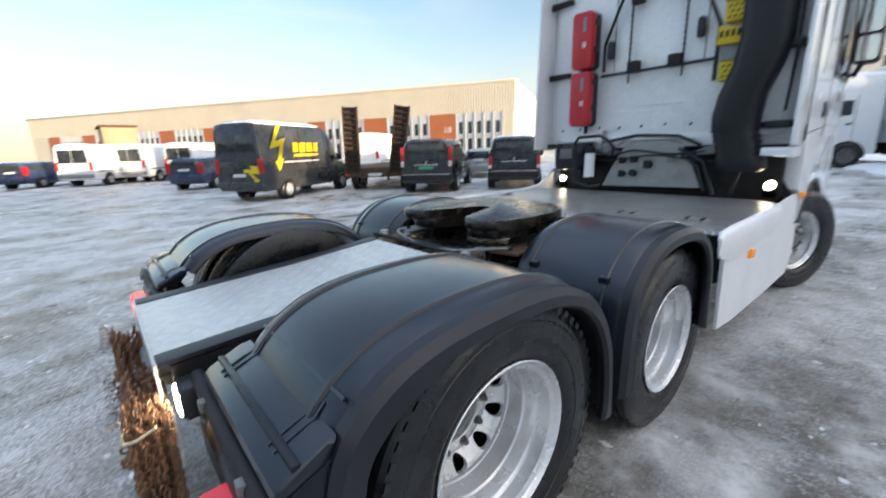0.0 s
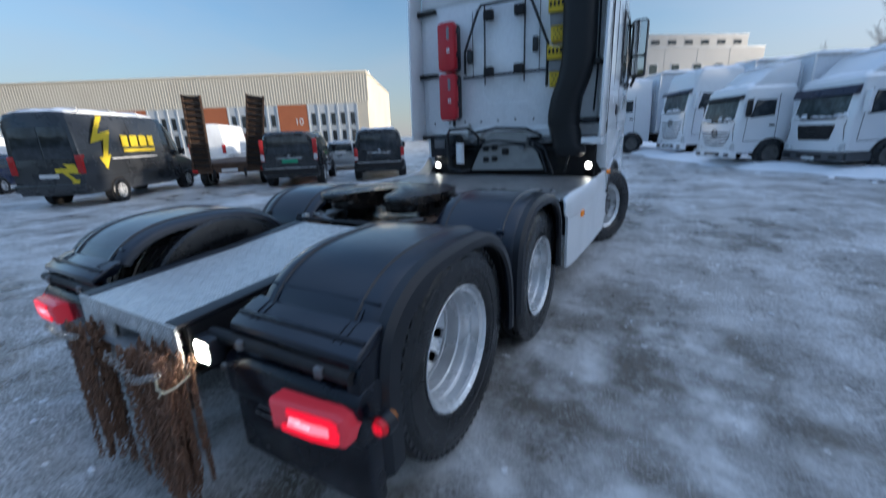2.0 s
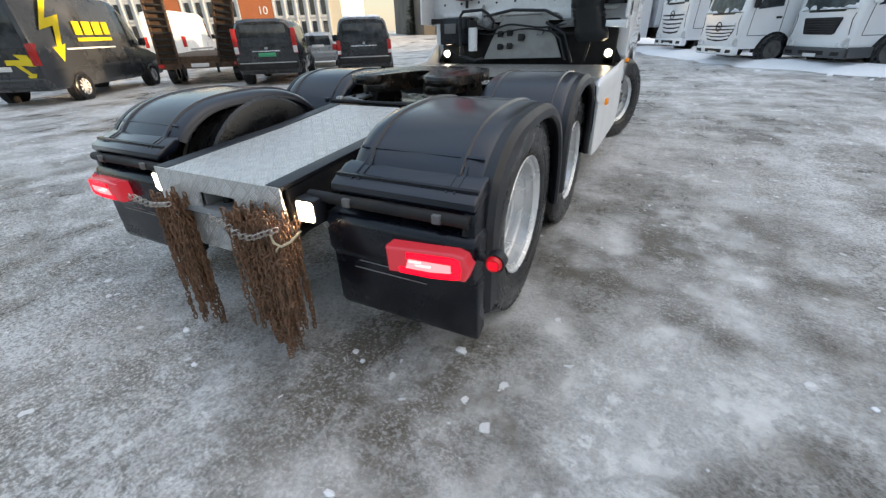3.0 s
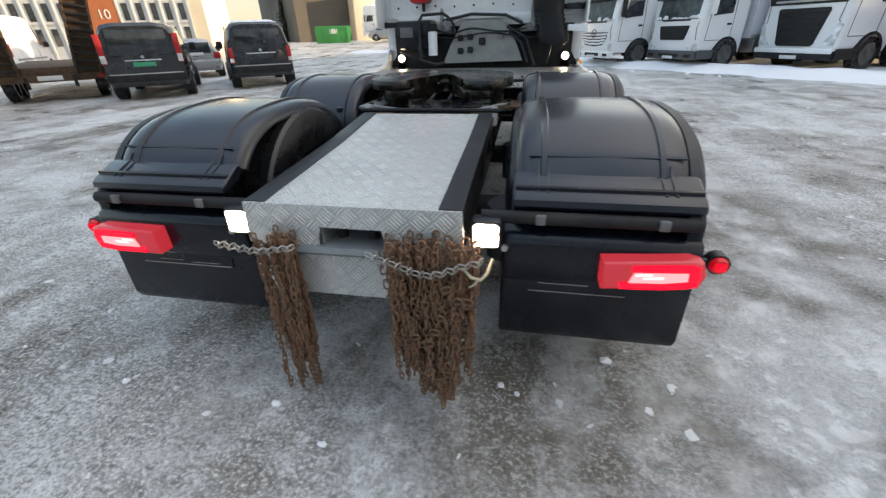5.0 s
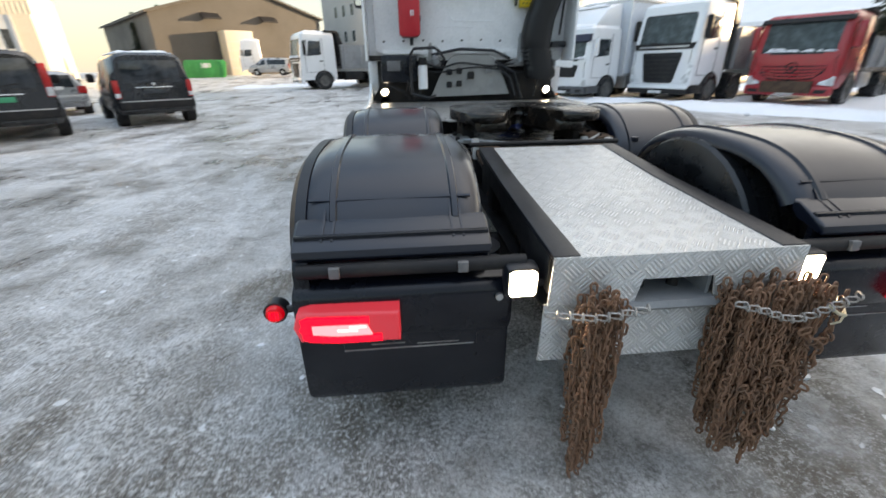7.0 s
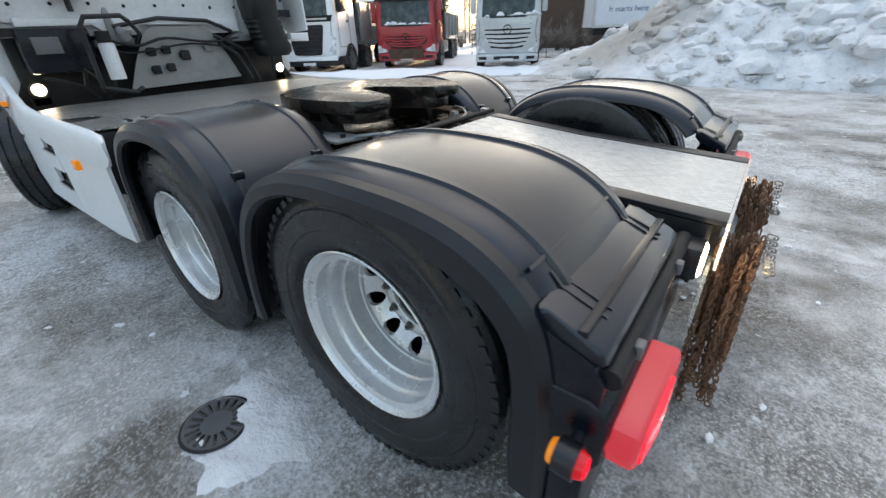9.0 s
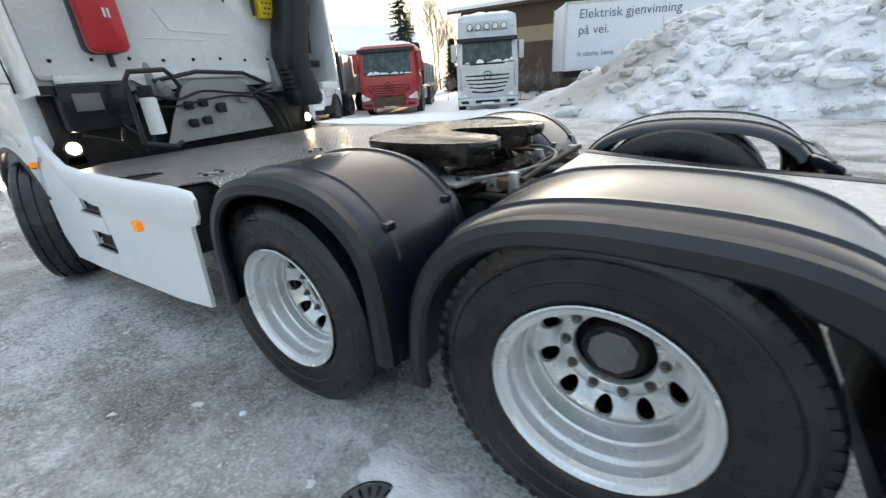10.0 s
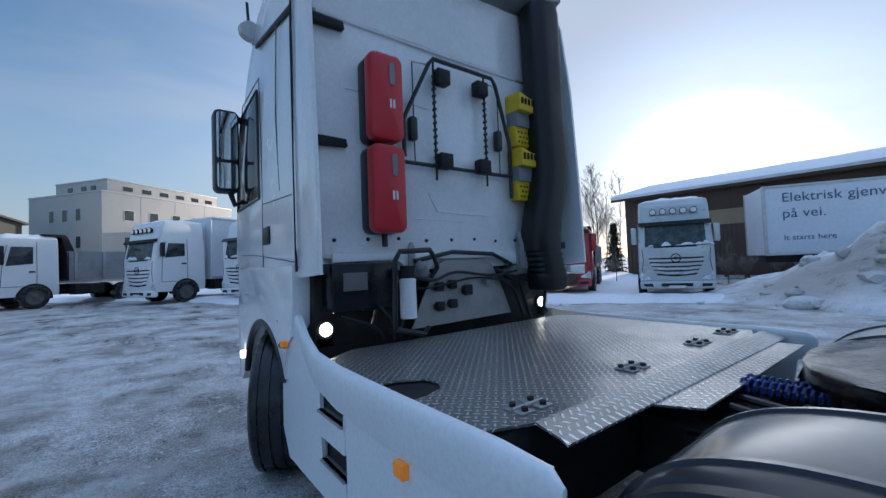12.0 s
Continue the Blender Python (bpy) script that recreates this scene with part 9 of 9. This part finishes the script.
for i in range(cap_n + 1):
    row = []
    for j in range(cap_n + 1):
        x, y = -0.46 + 0.92 * i / cap_n, -0.46 + 0.92 * j / cap_n
        rim_ = 1 - min(1.0, math.hypot(x, y) / (0.36 + 0.12 * fbm(x + 7, y, 5.0))) ** 2
        lean = 0.62 + 3.2 * (0.75 * (x + 0.02) - 0.66 * (y - 0.07)) + 0.8 * fbm(x + 3, y, 7.0)
        row.append(bm.verts.new((-1.42 + x, 0.5 + y, -0.03 + 0.06 * min(1.0, max(0.0, rim_ * 1.6)) * min(1.0, max(0.0, lean)) + 0.008 * fbm(x, y, 14.0))))
    cap_v.append(row)
for a, b in zip(cap_v, cap_v[1:]):
    ring_faces(bm, a, b, False)
tagged(part("snow_patch", bm, M["snow_dirty"], crease=180), "thin patch of trodden snow over a drain", "snow", kind="stuff")

# ---- trees ----
def bare_tree(m, label, height, seed, depth=4, birch=True):
    rng = random.Random(seed)
    ob = thing("bare_tree", m, label, "tree")
    trunk, twigs = B(), B()
    fine = (0.0007 if birch else 0.0006) * height

    def grow(p, d, length, r, level):
        n = 4 if level < 2 else 3
        pts, rad = [p], [r]
        for k in range(n):
            d = (d + Vector((rng.uniform(-1, 1), rng.uniform(-1, 1), rng.uniform(-0.3, 0.8))) * 0.13).normalized()
            p = p + d * (length / n)
            pts.append(p)
            rad.append(r * (1 - 0.75 * (k + 1) / n))
        tube(trunk if level < 2 else twigs, pts, rad, 7 if level == 0 else (5 if level == 1 else 3), False)
        if level >= depth:
            return
        kids = ((24, 9, 7, 5) if birch else (34, 13, 9, 4))[level]
        for k in range(kids):
            t = (0.28 if level == 0 else 0.2) + 0.75 * (k + rng.random()) / kids
            i = min(int(t * n), n - 1)
            q = pts[i].lerp(pts[i + 1], t * n - i)
            side = Vector((rng.uniform(-1, 1), rng.uniform(-1, 1), 0)).normalized()
            nd_ = (d * 0.95 + side * ((0.5 if birch else 0.75) if level == 0 else 0.5)).normalized()
            grow(q, nd_, length * rng.uniform(0.26, 0.44) * (1.2 - 0.75 * t) * (1.0 if birch or level else 1.3), max(fine, rad[i] * 0.42), level + 1)
    grow(Vector((0, 0, -0.1)), Vector((0, 0, 1)), height, height * 0.006 + 0.012, 0)
    part("trunk", trunk, M["bark"], ob, "grey trunk and limbs", crease=60)
    tagged(part("crown", twigs, M["twig"], ob, "fine bare twigs", flat=True))
    return ob


def spruce(m, height, seed):
    rng = random.Random(seed)
    ob = thing("spruce_tree", m, "tall dark green spruce tree", "tree")
    bm = B()
    tube(bm, [(0, 0, 0), (0.03, 0, height * 0.5), (0, 0.02, height)], [height * 0.016, height * 0.01, 0.01], 7)
    part("trunk", bm, M["bark"], ob, "brown trunk")
    bm = B()
    levels = max(34, int(height * 3.2))
    for k in range(levels):
        t = k / levels
        z = height * (0.08 + 0.92 * t)
        reach = height * 0.2 * (1 - t) ** 0.85 + 0.15
        for j in range(9):
            a = rng.uniform(0, 2 * math.pi)
            ln = reach * rng.uniform(0.55, 1.15)
            n = max(3, int(ln / 0.16))
            for i in range(n):
                f = (i + 0.5) / n
                c = Vector((math.cos(a) * ln * f, math.sin(a) * ln * f, z - 0.28 * ln * f + 0.10 * ln * f * f))
                for q in range(3):
                    dv = Vector((rng.uniform(-1, 1), rng.uniform(-1, 1), rng.uniform(-0.9, 0.15))) * (0.34 * (1.1 - 0.5 * f))
                    wv = dv.cross(Vector((rng.uniform(-1, 1), rng.uniform(-1, 1), 1))).normalized() * 0.075
                    bm.faces.new([bm.verts.new(c + wv), bm.verts.new(c - wv), bm.verts.new(c + dv)])
    part("crown", bm, M["needles"], ob, "drooping dark green needles", flat=True)
    return ob


TREES = [spruce(pose(30.0, 24.6, 0), 10.2, 3), spruce(pose(36, 28.5, 0), 8.0, 4)]
for x, y, h, s in ((32.5, 22.8, 9.0, 11), (35.0, 24.0, 9.8, 12), (37.5, 23.0, 9.2, 13), (34.0, 26.4, 8.4, 14), (40.0, 26.5, 9.4, 15)):
    bare_tree(pose(x, y, 0), "slender bare birch in winter", h, s)
bare_tree(pose(15.9, 43.2, 0), "broad bare tree with frosty twigs", 9.0, 31, birch=False)
bare_tree(pose(12.5, 47.0, 0), "small bare tree behind the trucks", 7.0, 32, depth=3)


def shrub(m, height, seed):
    rng = random.Random(seed)
    ob = thing("bare_shrub", m, "leafless brown shrub standing in snow", "shrub", "shrubs by the barn")
    stems, twigs = B(), B()
    for k in range(26):
        a, lean = rng.uniform(0, 2 * math.pi), rng.uniform(0.1, 0.75)
        h = height * rng.uniform(0.55, 1.0)
        pts = [Vector((0.15 * math.cos(a), 0.15 * math.sin(a), -0.1))]
        for q in range(1, 5):
            f = q / 4
            pts.append(Vector((math.cos(a) * lean * h * f ** 1.3 + rng.uniform(-0.04, 0.04), math.sin(a) * lean * h * f ** 1.3 + rng.uniform(-0.04, 0.04), h * f)))
        tube(stems, pts, [0.017, 0.014, 0.011, 0.008, 0.004], 5, False)
        for q in range(7):
            i = rng.randint(1, 3)
            p = pts[i].lerp(pts[i + 1], rng.random())
            e = p + Vector((rng.uniform(-1, 1), rng.uniform(-1, 1), rng.uniform(0.4, 1.4))) * (0.2 * height)
            tube(twigs, [p, p.lerp(e, 0.5) + Vector((rng.uniform(-0.03, 0.03), 0, 0)), e], [0.008, 0.006, 0.003], 3, False)
    tagged(part("stems", stems, M["bark"], ob, "brown stems", crease=60), kind="stuff")
    tagged(part("twigs", twigs, M["twig"], ob, "fine brown twigs", flat=True), kind="stuff")
    return ob


for k, lx in enumerate((2.8, 4.0, 5.1, 6.0, 7.1, 8.2, 9.4, 10.6)):
    shrub(barn_m @ pose(lx, -2.3 - 0.5 * (k % 3), 0.0), 1.25 + 0.25 * ((k * 5) % 4) / 3, 60 + k)
for k, (x, y) in enumerate(((27.2, 19.6), (28.6, 20.6), (26.4, 21.6), (29.6, 19.4), (28.0, 22.6))):
    shrub(pose(x, y, 0), 1.5 + 0.2 * (k % 3), 80 + k)
spruce(pose(31.6, 20.4, 0), 4.6, 9)
for x, y, h, s in ((-33.0, 66.0, 9.0, 41), (-36.0, 70.0, 10.5, 42), (-39.0, 68.0, 8.0, 43), (-42.0, 74.0, 10.0, 44)):
    spruce(pose(x, y, 0), h, s)
# scrub in front of the barn
for k, (x, y) in enumerate(((18.6, 9.6), (19.6, 8.9), (20.6, 8.4), (17.2, 14.5), (18.4, 15.6), (19.8, 13.6), (21.5, 16.5))):
    bare_tree(pose(x, y, 0), "low bare scrub sticking out of snow", 1.5 + 0.25 * (k % 3), 60 + k, depth=3)
# street lamp behind the tippers
pole = thing("street_lamp", pose(25.5, 32.0, 0), "tall thin grey street lamp", "street lamp")
bm = B()
tube(bm, [(0, 0, 0), (0, 0, 8.0), (-0.6, -0.4, 8.4)], [0.07, 0.045, 0.03], 8)
part("lamp_post", bm, M["zinc"], pole, "thin grey post")
bm = B()
box(bm, (-0.95, -0.62, 8.34), (-0.5, -0.32, 8.44), 0.03)
part("lamp_head", bm, M["grey_plastic"], pole, "small lamp head")

# ---- unseen dark backdrop behind the way, added to close the yard and darken reflections ----
bm = B()
rings = []
for k in range(61):
    x = -75 + 150 * k / 60
    h = 6.5 + 1.8 * fbm(x, 5.0, 0.12) + 1.2 * fbm(x, 9.0, 0.7)
    y = -34 - 0.002 * x * x * (-1)
    rings.append([Vector((x, y - 3, -0.5)), Vector((x, y, -0.5)), Vector((x, y, h)), Vector((x, y - 3, h - 1.0))])
loft(bm, rings)
tagged(part("backdrop", bm, M["needles"], flat=True), "unseen plain dark backdrop added behind the yard", "tree line", kind="structure")
